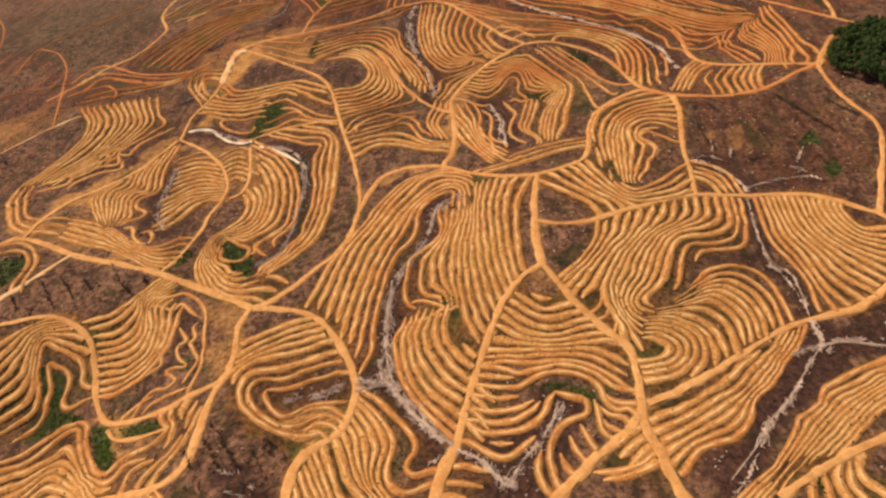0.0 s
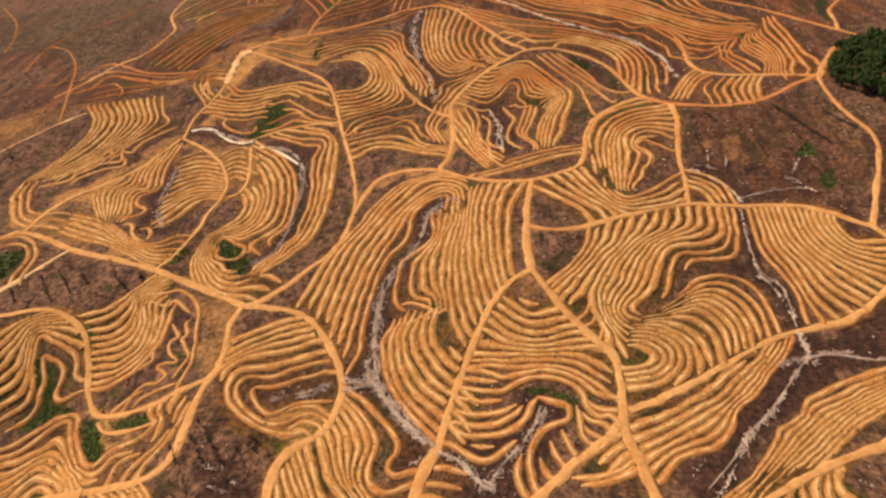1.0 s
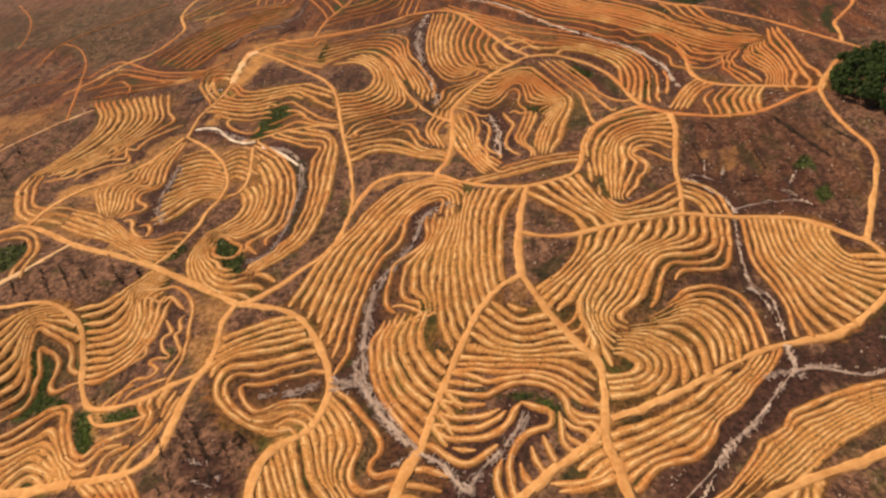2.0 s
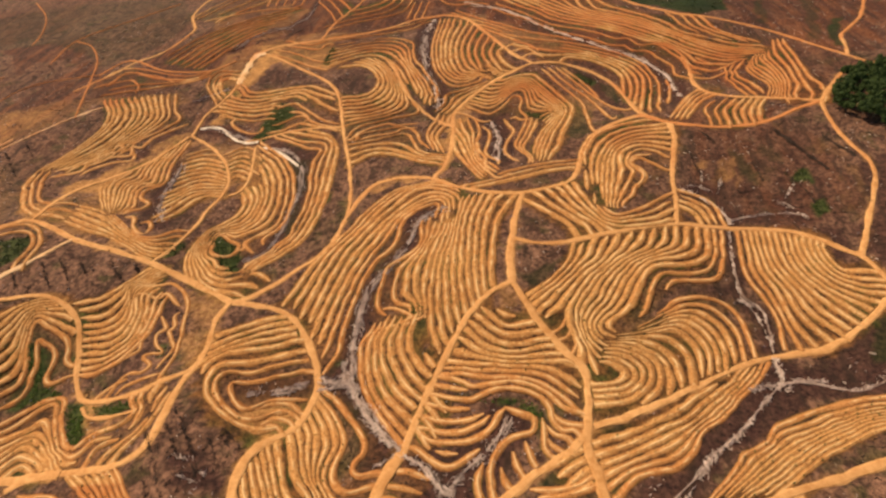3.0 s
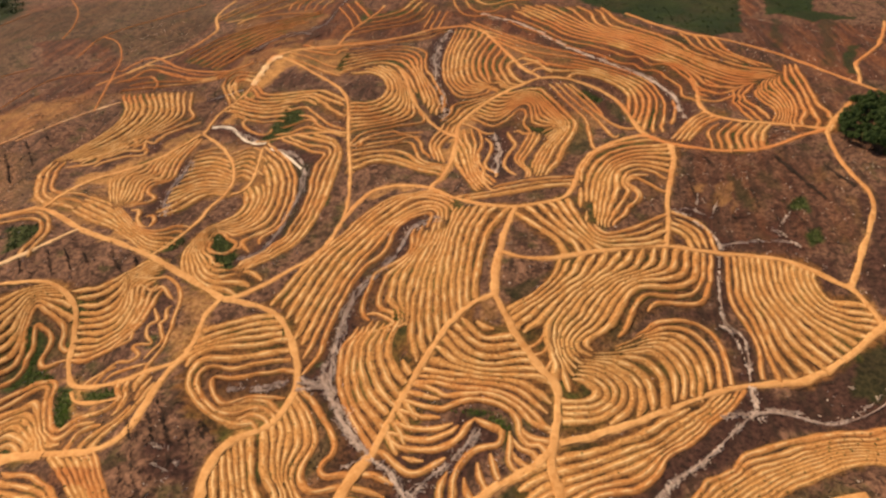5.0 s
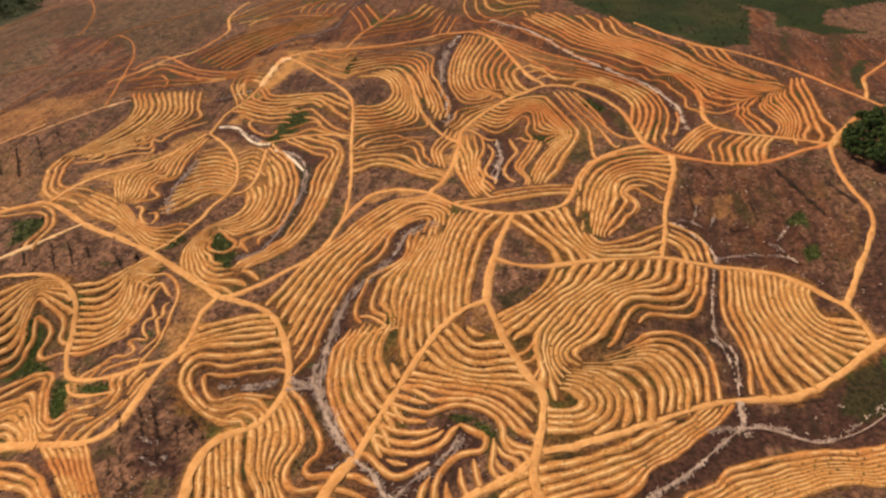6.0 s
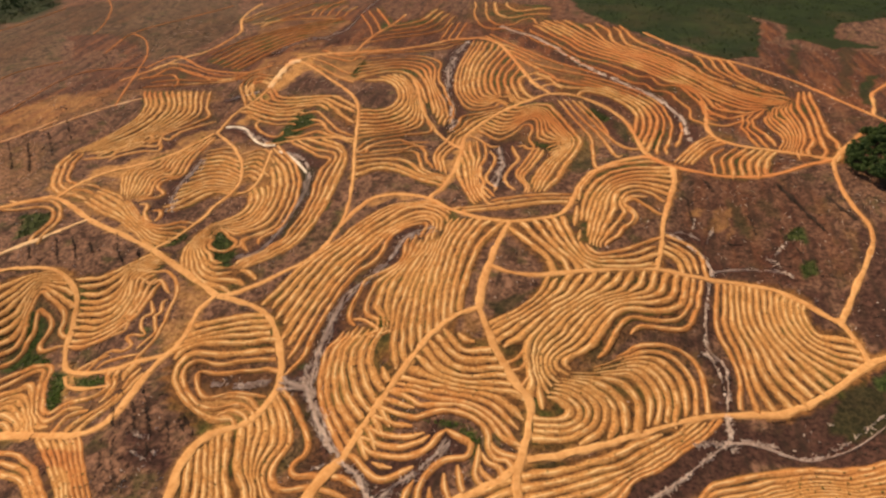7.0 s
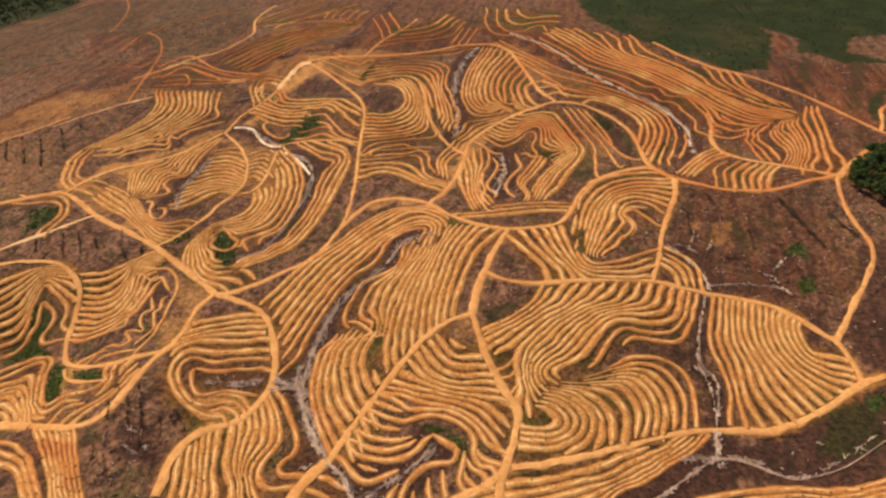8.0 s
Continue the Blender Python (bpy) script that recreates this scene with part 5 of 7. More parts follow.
ZONES = [
    ("plum", 0.9, [(177.9, 171.5), (206.4, 188.6), (227.7, 205.7), (247.3, 217.1), (238.2, 186), (214.9, 173.9), (195.3, 170.6)]),
    ("plum", 0.9, [(247.4, 258.1), (262.8, 272.1), (250.2, 227.3), (245.4, 226.1), (237.3, 244.4)]),
    ("plum", 0.8, [(83.6, 473.9), (100.9, 471.3), (116.5, 454.1), (125.2, 429.4), (128.1, 417.5), (116.1, 429.8), (99.4, 452.7)]),
    ("scrub", 0.5, [(77.2, 399.4), (90.7, 402.3), (97.8, 384.8), (87.9, 369.1), (77.6, 372.6)]),
    ("plum", 0.8, [(21.7, 427), (38.5, 435.3), (55, 416.2), (73.4, 413.5), (70.7, 405), (54.8, 405), (38.6, 419.3), (24.5, 414)]),
    ("plum", 0.95, [(-147.1, 353.9), (-135.3, 357.5), (-121, 347.6), (-114, 313.7), (-111.7, 287), (-110.2, 261.8), (-111.5, 237.4), (-118.2, 238.2), (-119.3, 263.4), (-122.5, 289.2), (-126.9, 310.9), (-136, 332.3)]),
] + [
    ("scrub", 0.4, [(-139.6, 348.6), (-122.4, 344.7), (-116, 314.1), (-113.2, 287.3), (-112.7, 257.3), (-116.3, 257.9), (-121.2, 294.1), (-126.8, 316.3)]),
    ("plum", 0.9, [(-237.7, 368.8), (-230.2, 368.3), (-218.5, 330.2), (-214.5, 303.8), (-206.3, 278.5), (-210.2, 264.6), (-221.9, 276.9), (-228.5, 304.1), (-230.3, 324.2)]),
    ("plum", 0.9, [(-334.7, 328.2), (-317, 340.3), (-298.6, 352.3), (-277.4, 368.7), (-267.6, 357.7), (-286, 343.1), (-307.1, 329.7), (-324, 320.6)]),
    ("plum", 0.8, [(-214.9, 395.6), (-187.5, 381.1), (-176.6, 389.9), (-181, 432), (-175.6, 461.9), (-159.7, 439.5), (-161.7, 416.6), (-165.2, 381.7), (-180.6, 373.3)]),
    ("tan", 0.9, [(-229.4, 475.1), (-239, 525.6), (-229, 547.1), (-212.2, 525.6), (-220.9, 503.2), (-218.7, 465.2), (-219.9, 425.1), (-231.8, 405.5), (-229.7, 442.1)]),
] + [
    ("scrub", 0.35, [(-572, 674.2), (-397.6, 634.5), (-397.9, 571.3), (-432.1, 558), (-494.8, 594.2)]),
    ("tan", 0.45, [(-153, 201.4), (-146.4, 199.2), (-130.7, 190.4), (-127.2, 174.4), (-127.2, 156.1), (-134.9, 149), (-139.5, 153.3), (-143.8, 171.1)]),
    ("scrub", 0.5, [(-240.5, 171.5), (-232.3, 170.1), (-212.3, 165.7), (-210, 147.9), (-210.9, 136.4), (-221.2, 133.7), (-228.3, 136.4), (-226.1, 150.9)]),
    ("plum", 0.9, [(218.9, 255.9), (223.3, 255.5), (226.9, 246.3), (229.2, 238.5), (223.3, 236.4), (218.8, 240.6), (217.7, 247.3)]),
    ("tan", 0.8, [(-223.3, 484.5), (-238.1, 533.5), (-239, 571.4), (-212.6, 551.4), (-186, 527.6), (-205.1, 529.1), (-216.8, 516), (-216.1, 486.1)]),
    ("tan", 0.6, [(-185.2, 545.2), (-161.2, 548.5), (-137.4, 510.2), (-150.8, 501), (-168.9, 515.9)]),
] + [
    ("tan", 0.7, [(-247.9, 457.4), (-245.8, 474), (-230.8, 480.6), (-217.6, 469.9), (-220.1, 450.8), (-232.2, 441.1)]),
    ("tan", 0.95, [(-14.5, 263.7), (-6.5, 274.9), (-1.3, 259), (-3.5, 232), (-13.6, 227.5), (-17.7, 241.1)]),
    ("plum", 0.9, [(221.5, 260.5), (226.4, 263), (233.4, 250.9), (235.3, 245), (227.7, 243.5), (221.7, 247.8)]),
    ("red", 0.7, [(-162, 92.2), (-139.1, 95), (-110.2, 68.9), (-128.6, 65.2)]),
    ("scrub", 0.6, [(216.8, 191.1), (236.5, 206.7), (241.9, 199), (235.2, 176.6), (219.3, 173), (205.9, 175.5)]),
    ("red", 0.4, [(159, 367.1), (242, 368), (255.8, 323.6), (241.2, 272.5), (178.6, 287.3), (147.2, 309.8)]),
    ("plum", 0.8, [(-220.3, 618.6), (-223, 643.9), (-205.6, 647.5), (-191.1, 618.6), (-203.1, 602.9)]),
    ("scrub", 0.5, [(188.3, 347.9), (197.6, 339.2), (203.8, 325.3), (199.2, 314.7), (191, 325.6), (186.5, 339.3)]),
] + [
    ("scrub", 0.35, [(210.1, 353.3), (219.4, 346.8), (219.3, 332.5), (210.6, 333.1), (207.3, 341.7)]),
    ("scrub", 0.5, [(49.3, 101.3), (54, 108.2), (61.2, 109.6), (65, 106.5), (63.1, 103), (54.7, 100.4)]),
    ("plum", 0.9, [(28.9, 132.4), (35.1, 131.8), (40.5, 129.1), (39.7, 123.9), (31.2, 120), (25.8, 114.5), (19.3, 108.8), (12.8, 101.9), (2.1, 97.6), (-9.5, 110.4), (4.8, 104.7), (17.2, 112.6), (25.4, 122.2)]),
    ("tan", 0.85, [(-89.5, 127.7), (-80.4, 136), (-67, 138.3), (-65.9, 119.9), (-79.7, 114.4)]),
    ("scrub", 0.95, [(312.4, 732.1), (353.3, 728.2), (355, 691.8), (387.3, 671.2), (387.9, 661.6), (340, 657), (318.2, 680.6), (301.9, 679.3)]),
    ("scrub", 0.9, [(337, 561.9), (358.2, 582.1), (329.9, 519.6), (322.3, 523.9)]),
] + [
    ("plum", 0.9, [(15, 700.5), (49.4, 649.5), (85.5, 602.5), (118, 572.3), (147.7, 544.1), (175.8, 522.5), (188.1, 492.5), (179.4, 470.6), (158.3, 505.7), (134.4, 520.3), (104, 536.1), (61, 572.9), (10.9, 638.7)]),
    ("plum", 0.8, [(67.7, 509.7), (83.9, 516.7), (80.6, 503.2), (70.1, 499.7)]),
    ("plum", 0.8, [(87.9, 491.6), (101.4, 501.8), (119, 495.8), (125.7, 476.3), (114.7, 475.8), (95.2, 485.5)]),
    ("plum", 0.7, [(245.2, 402.7), (235, 402.2), (227.6, 397.3), (231, 388.9), (240.8, 395.1)]),
    ("tan", 0.55, [(160.2, 327.4), (165.1, 333.7), (168.9, 334), (167.1, 325.9), (162.5, 319.8), (160.4, 320.6)]),
    ("tan", 0.6, [(178.8, 332.4), (184.1, 334.8), (181.1, 323.7), (176.2, 314.1), (172.4, 309.9), (176.4, 322.3)]),
    ("plum", 0.9, [(-230.8, 411.9), (-211.2, 406.7), (-173.9, 381.6), (-179.8, 373.2), (-206.8, 390.3), (-221.8, 396.5)]),
] + [
    ("plum", 0.8, [(-182.5, 450.4), (-164.8, 449.6), (-151, 432.5), (-160.7, 427.8), (-174.6, 435.5)]),
    ("plum", 0.8, [(-162.9, 373.7), (-139.7, 365.8), (-126, 353.5), (-112.1, 354.7), (-115.5, 334.1), (-120.9, 314.5), (-134.6, 335.8)]),
    ("plum", 0.9, [(107.8, 451.2), (121.3, 442.7), (130.7, 415.4), (118.1, 414.4), (110.7, 430.6)]),
    ("plum", 0.8, [(-332.7, 330.4), (-324.7, 341), (-304.2, 348.3), (-305.3, 334.3), (-319.1, 325.3)]),
    ("plum", 0.8, [(-290.1, 341.4), (-282.4, 362.2), (-271, 398.5), (-259.2, 418.1), (-258.6, 405.3), (-273.3, 373.2), (-275.9, 350.6)]),
    ("plum", 0.7, [(-183.2, 193), (-167, 199.3), (-159.3, 194.6), (-154.5, 181.9), (-154.4, 162.2), (-160.1, 156.7), (-166.7, 149.9), (-177.6, 146.9), (-167, 165.9), (-171.6, 180.9)]),
    ("plum", 0.8, [(-239.3, 296.7), (-231.3, 314.4), (-222.6, 315.4), (-201, 267.7), (-209.8, 261.9), (-233.1, 272.9)]),
] + [
    ("plum", 0.7, [(-217, 481.7), (-219, 504.1), (-207.7, 524.5), (-171.9, 490.8), (-165.5, 480.1), (-191.9, 478.6)]),
    ("plum", 0.6, [(-132.1, 470.6), (-129.1, 495.6), (-114, 504.3), (-97.8, 490), (-90.7, 466.5), (-98.6, 448.8), (-115.8, 443.6)]),
    ("scrub", 0.55, [(36.2, 213), (47.1, 218.5), (61.5, 224.8), (53.1, 208.7), (42.4, 203.3)]),
    ("scrub", 0.55, [(73.1, 126.2), (88.5, 131.9), (94, 135.4), (85.4, 127.4), (72.7, 122.2)]),
    ("scrub", 0.55, [(107.6, 462.7), (123.1, 449.6), (124.5, 424.2), (109.2, 453.6)]),
    ("scrub", 0.55, [(17.3, 139.8), (8.9, 144.1), (3.4, 144.2), (9.1, 142)]),
    ("red", 1, [(285.9, 749.9), (303, 732.8), (293.8, 647.3), (325.4, 642.8), (369.8, 668.3), (375.3, 638.1), (413, 642.4), (375.5, 539.1), (332.6, 507.5), (313.6, 499.2), (294.3, 525.2), (269.1, 560.8), (247, 580.2), (266.2, 617.5)]),
] + [
    ("red", 1.0, [(-467.9, 362), (-464.7, 393.1), (-460.1, 449.6), (-437.3, 484.2), (-394.4, 516.6), (-324.6, 469.3), (-340.5, 444.4), (-374.8, 427.8), (-391, 389.8), (-415.9, 351), (-433.4, 329.4), (-474.7, 281.2), (-494.2, 296.8)]),
    ("red", 1.0, [(-582.1, 594.5), (-483.7, 616.3), (-416, 540.8), (-394.9, 507.1), (-402.3, 478.6), (-443.9, 492), (-453.4, 543), (-510.2, 552.3), (-519.1, 523.8)]),
    ("red", 0.7, [(-672.2, 707), (-640.6, 756), (-540.7, 645.6), (-575.7, 613.2)]),
    ("red", 1, [(-365, 486.4), (-348.9, 562.5), (-336.9, 626.2), (-275, 737.3), (-164, 728), (-138.8, 612.3), (-239.6, 572.9), (-257.8, 504.1), (-301.3, 469.2)]),
] + [
    ("red", 1.0, [(-179.3, 728.6), (26.9, 709.2), (89.8, 617.3), (186.3, 512), (214.6, 435), (229.2, 427), (243.1, 504.9), (192.1, 479.9), (174.8, 503.3), (62, 511.6), (-4.7, 644), (-53.1, 660.5), (-132.4, 612.9)]),
    ("red", 0.6, [(133.5, 688.9), (345.8, 475.3), (331.8, 444.2), (306.4, 452.9), (269, 405.1), (247, 405.6), (187.2, 447.2), (183.1, 522.7)]),
    ("red", 0.7, [(141.7, 395.2), (187.6, 380), (228.6, 385.5), (270.6, 409.5), (265.8, 396.5), (224.9, 373), (184.5, 366.4), (147, 378.5)]),
    ("meadow", 1, [(51.9, 843.5), (71.3, 770.6), (113.4, 715.9), (151.3, 674.5), (197.3, 607.7), (221, 583.2), (258, 609.6), (287.1, 735.9), (280, 759.3), (316.5, 725.5), (318, 680), (355.6, 695.9), (365.7, 733.9), (413.2, 761.1), (532.4, 800.7), (879.8, 1638.3), (-96, 1586.9), (18.7, 1034.4)]),
] + [
    ("meadow", 1, [(-763.2, 511.9), (-716.1, 596.4), (-695.2, 633.9), (-690.4, 715.8), (-912.6, 1011.7), (-1329.6, 964.6)]),
    ("tan", 0.9, [(-239.9, 451.1), (-235.1, 476.4), (-238, 516.3), (-239.6, 572.9), (-207.7, 575.7), (-209.1, 540.7), (-229.4, 535.6), (-225, 497.6), (-221.5, 471.1), (-231.8, 437.3)]),
    ("tan", 0.7, [(-250.8, 405.8), (-237.4, 387.9), (-248.9, 359.7), (-258.2, 336.3), (-270.3, 313.2), (-284.6, 293.9), (-291.3, 276.1), (-297.9, 259.7), (-318.9, 282.1), (-306.2, 292.3), (-296.2, 317.3), (-284.2, 335.9), (-268.7, 360), (-261.3, 384.5)]),
    ("tan", 0.8, [(-20.7, 432.2), (-4.2, 447.5), (6.4, 437.9), (-5.8, 400.4), (-9.7, 324.8), (-18.6, 329.7), (-19.6, 395.1)]),
] + [
    ("tan", 0.25, [(-48.9, 686.8), (-5.8, 664.3), (28.2, 621.6), (64, 573.6), (100.9, 535.6), (135.5, 511.3), (152.2, 485), (140.9, 475), (123.3, 494.4), (93.4, 507.3), (56.8, 519.1), (29.6, 532.5), (10.7, 586), (-17.5, 638.9)]),
    ("tan", 0.45, [(-154.8, 201.1), (-152.8, 211.4), (-129.6, 199), (-129.7, 176.6), (-128.8, 160.6), (-134.4, 152.7), (-145.2, 167.5)]),
    ("tan", 0.35, [(-305, 273.7), (-295.1, 286.8), (-275.1, 280.5), (-244.3, 242.8), (-271.7, 253.1)]),
    ("tan", 0.5, [(-236.3, 231), (-226.8, 245.7), (-196.7, 234.9), (-191.6, 225.6), (-219.1, 233.7)]),
    ("tan", 0.6, [(-70, 301.8), (-62.5, 316.2), (-40.4, 321.3), (-23.1, 316.5), (-37.8, 305.6), (-53.8, 303.4)]),
    ("tan", 0.3, [(81.3, 478.5), (99.4, 452.7), (123.1, 413.8), (134.3, 401.6), (105.4, 415.4), (88.7, 378.5), (83.1, 389)]),
] + [
    ("tan", 0.8, [(-17, 115.9), (-6.8, 117.5), (1.4, 113.8), (-7.6, 105.7), (-15.1, 105.3)]),
    ("tan", 0.8, [(61.5, 116.3), (67.5, 116.6), (68, 109.2), (62.3, 110.1)]),
    ("tan", 0.7, [(-192.8, 134.8), (-182, 134.4), (-167.1, 120.7), (-151.9, 121.1), (-153.2, 118.1), (-171.4, 119.5)]),
    ("scrub", 0.28, [(-705.5, 586.5), (-681.3, 705.6), (-620.5, 743.9), (-422.5, 773.2), (-359.4, 661.5), (-362.6, 596.8), (-383.7, 555.8), (-406.6, 533.2), (-468.8, 607.9), (-582.1, 594.5), (-519.1, 523.8), (-560.2, 449.1)]),
    ("scrub", 0.28, [(-804.2, 438.3), (-699.4, 580.7), (-560.2, 449.1), (-585.5, 288.7)]),
    ("scrub", 0.6, [(50.5, 107), (60, 110), (63.2, 105.3), (56, 99.6), (45.7, 99)]),
    ("scrub", 0.6, [(87.9, 425.6), (98.6, 415.9), (97, 377.3), (79.9, 375.1)]),
    ("scrub", 0.2, [(-103.4, 270.1), (-85.4, 279.4), (-84.6, 309.9), (-75, 283.8), (-84.6, 246.3), (-97.9, 239.4)]),
] + [
    ("scrub", 0.2, [(-387, 339.4), (-371.6, 347.2), (-311.8, 273.7), (-319.3, 258.6)]),
    ("plum", 0.35, [(159, 377.5), (259.4, 384.4), (266.9, 326.8), (241.3, 251.9), (219.2, 263.6), (171, 276), (150.9, 304.8)]),
    ("plum", 0.9, [(140.3, 164.6), (192, 180), (240.8, 213.1), (292.3, 239.7), (267.2, 171.5), (233.8, 164.7), (194.2, 153.3), (153.7, 138.9), (118.4, 121.6), (131.3, 142.3)]),
    ("plum", 0.8, [(112.2, 215.6), (158.2, 227.8), (157.4, 212), (133, 212), (113.6, 205.1), (99.7, 191.7)]),
    ("plum", 0.8, [(238.6, 257.8), (278.5, 336.7), (328.4, 349.5), (292.8, 254.9), (244.1, 225.7)]),
    ("plum", 0.9, [(78.2, 104.4), (111.3, 119.3), (155.4, 164.4), (195.7, 166.1), (188.6, 153.3), (152.9, 138.3), (124.3, 111.6), (91.1, 85.5), (76.7, 86.1)]),
    ("tan", 0.4, [(174.3, 333.1), (179.5, 334.3), (175.8, 311), (171.4, 309.5)]),
] + [
    ("tan", 0.3, [(161.4, 317.9), (165.6, 320), (164.3, 307), (160.1, 304.6)]),
    ("tan", 0.25, [(182.6, 323.3), (186.7, 325), (186.3, 314.2), (182.3, 312.4)]),
    ("tan", 0.18, [(259.1, 352.3), (264.6, 321), (244.9, 265.3), (250.9, 310.7), (245.3, 343.5)]),
    ("tan", 0.6, [(-64.5, 144.3), (-61.3, 148.1), (-44.9, 130.9), (-51.8, 135.3)]),
    ("scrub", 0.5, [(301.9, 667.5), (310.1, 667.1), (285.9, 571.2), (274.9, 562)]),
    ("scrub", 0.4, [(351.8, 663.6), (365.7, 662.2), (316.1, 525), (306.4, 522.5)]),
    ("scrub", 0.85, [(351.9, 582.7), (367.4, 590.9), (338.1, 540.5), (328.1, 508), (317.4, 508.1)]),
    ("scrub", 0.6, [(153.6, 648.2), (168.6, 595.7), (198.4, 578.5), (195.8, 565.2), (166.1, 580)]),
    ("plum", 0.9, [(222.2, 254.8), (228.7, 248.8), (231.9, 234.5), (221.3, 236.2), (216.4, 245.2)]),
] + [
    ("tan", 0.18, [(-467.6, 396.7), (-456.4, 427.8), (-404.8, 443.1), (-354.5, 450.3), (-282.8, 466.3), (-270.8, 451.9), (-338.4, 433.1), (-358.6, 410.9), (-386.5, 384.4), (-404.4, 362.4), (-419.5, 339.9)]),
    ("tan", 0.4, [(-278.6, 319.1), (-271.7, 326.9), (-248.1, 314.3), (-244.8, 279.8), (-246.2, 257.1), (-279.4, 292.8)]),
    ("tan", 0.35, [(-251.9, 386), (-239.6, 392.6), (-206.4, 376.4), (-176.4, 317.7), (-184.2, 303.8), (-205.8, 302.5)]),
    ("tan", 0.35, [(-218.9, 398.8), (-178.3, 384), (-155.8, 337.6), (-155.4, 310.3), (-167.8, 307.3)]),
    ("tan", 0.3, [(-272.5, 510.1), (-239.6, 572.9), (-159.5, 589.6), (-148.9, 548.9), (-160.7, 504.5), (-231.4, 549.9), (-227.8, 456.5), (-249.9, 455.1)]),
    ("tan", 0.4, [(-482.7, 314.7), (-467.9, 362), (-464, 399.7), (-440.1, 436.1), (-385.6, 424), (-393.7, 392.9), (-417.6, 352.8), (-433.4, 329.4), (-453.9, 290.3)]),
] + [
    ("tan", 0.14, [(-504.4, 305), (-428.9, 325.1), (-397.8, 345.6), (-339.5, 297.2), (-317.3, 254.9), (-338.8, 244), (-401.1, 223.3)]),
    ("tan", 0.3, [(23.4, 197), (36.3, 200), (40.3, 187.9), (33.6, 184.9), (26.2, 188.1)]),
    ("tan", 0.9, [(-23.2, 260.1), (-14.3, 261.9), (-4.8, 258.2), (-7.9, 237.4), (-18.5, 238.7)]),
    ("tan", 0.45, [(-100.1, 133.3), (-75.9, 139.3), (-63.1, 139.7), (-65.6, 125.8), (-73.7, 118.2), (-82.4, 113.7), (-93, 121.3)]),
    ("tan", 0.35, [(-256.6, 486.4), (-257.6, 551.2), (-217.9, 567), (-157.7, 582.5), (-134.5, 593.4), (-165, 611.2), (-227.7, 596.3), (-267.1, 558.8)]),
    ("tan", 0.25, [(-322.8, 652.6), (-297.8, 692.9), (-251, 712.1), (-213.7, 688.1), (-219.5, 612.8), (-252, 589), (-283.5, 566.7), (-310.5, 552.7)]),
]
WOODS = [
    ("a", 6, [(278.6, 411.9), (296.6, 439.2), (316.3, 455.3), (354.7, 471.5), (318.6, 358.6), (289.8, 366.7), (279.7, 378.3), (273.4, 393.3)]),
    ("b", 8, [(-777.2, 563.2), (-733.4, 612.9), (-708.2, 647.1), (-708.9, 718.9), (-864.3, 925.5), (-1162.8, 888.7)]),
]

SPOTS = np.array(RISES + HOLLOWS)
REACH = 55.0
_d = ((SPOTS[:, None, :2] - SPOTS[None, :, :2]) ** 2).sum(-1)
WEIGHTS = np.linalg.solve(np.exp(-_d / 2 / REACH**2) + 0.15 * np.eye(len(SPOTS)), SPOTS[:, 2])


def land(x, y):
    """Height of the land, smooth hills and hollows."""
    x, y = np.asarray(x, float), np.asarray(y, float)
    z = np.zeros(np.broadcast(x, y).shape)
    for (sx, sy, _), w in zip(SPOTS, WEIGHTS):
        z = z + w * np.exp(-((x - sx) ** 2 + (y - sy) ** 2) / 2 / REACH**2)
    return z


_table = np.random.RandomState(5).rand(256, 256)


def rough(x, y, size, seed=0):
    """Smooth random field of 0 to 1 with bumps of that size."""
    x, y = np.asarray(x, float) / size + seed * 17.3, np.asarray(y, float) / size + seed * 9.1
    i, j = np.floor(x).astype(int), np.floor(y).astype(int)
    u, v = x - i, y - j
    u, v = u * u * (3 - 2 * u), v * v * (3 - 2 * v)
    at = lambda p, q: _table[p % 256, q % 256]
    return (at(i, j) * (1 - u) + at(i + 1, j) * u) * (1 - v) + (at(i, j + 1) * (1 - u) + at(i + 1, j + 1) * u) * v


def redness(x, y):
    """How far the soil turns from ochre to laterite red."""
    u, v = x + 30 * (rough(x, y, 25, 51) - 0.5), y + 30 * (rough(x, y, 25, 52) - 0.5)
    out = np.zeros(np.shape(x))
    for kind, share, polygon in ZONES:
        if kind == "red":
            out = np.maximum(out, share * inside(u, v, polygon))
    patchy = np.clip(2.2 * rough(x, y, 38, 53) - 0.9, 0, 1) * 0.65 * np.clip((y - 170) / 220, 0.08, 1.3)
    return np.clip(np.maximum(out * (0.7 + 0.5 * rough(x, y, 15, 54)), patchy), 0, 1)


def curve_through(points, step):
    """A smooth line through the points, sampled at even steps."""
    p = np.array(points, float)
    p = np.vstack([2 * p[0] - p[1], p, 2 * p[-1] - p[-2]])
    out = []
    for k in range(1, len(p) - 2):
        n = max(2, int(np.linalg.norm(p[k + 1] - p[k])))
        u = np.linspace(0, 1, n, endpoint=False)[:, None]
        out.append(0.5 * (2 * p[k] + (p[k + 1] - p[k - 1]) * u + (2 * p[k - 1] - 5 * p[k] + 4 * p[k + 1] - p[k + 2]) * u**2
                          + (3 * p[k] - p[k - 1] - 3 * p[k + 1] + p[k + 2]) * u**3))
    return even(np.vstack(out + [p[-2:-1]]), step)


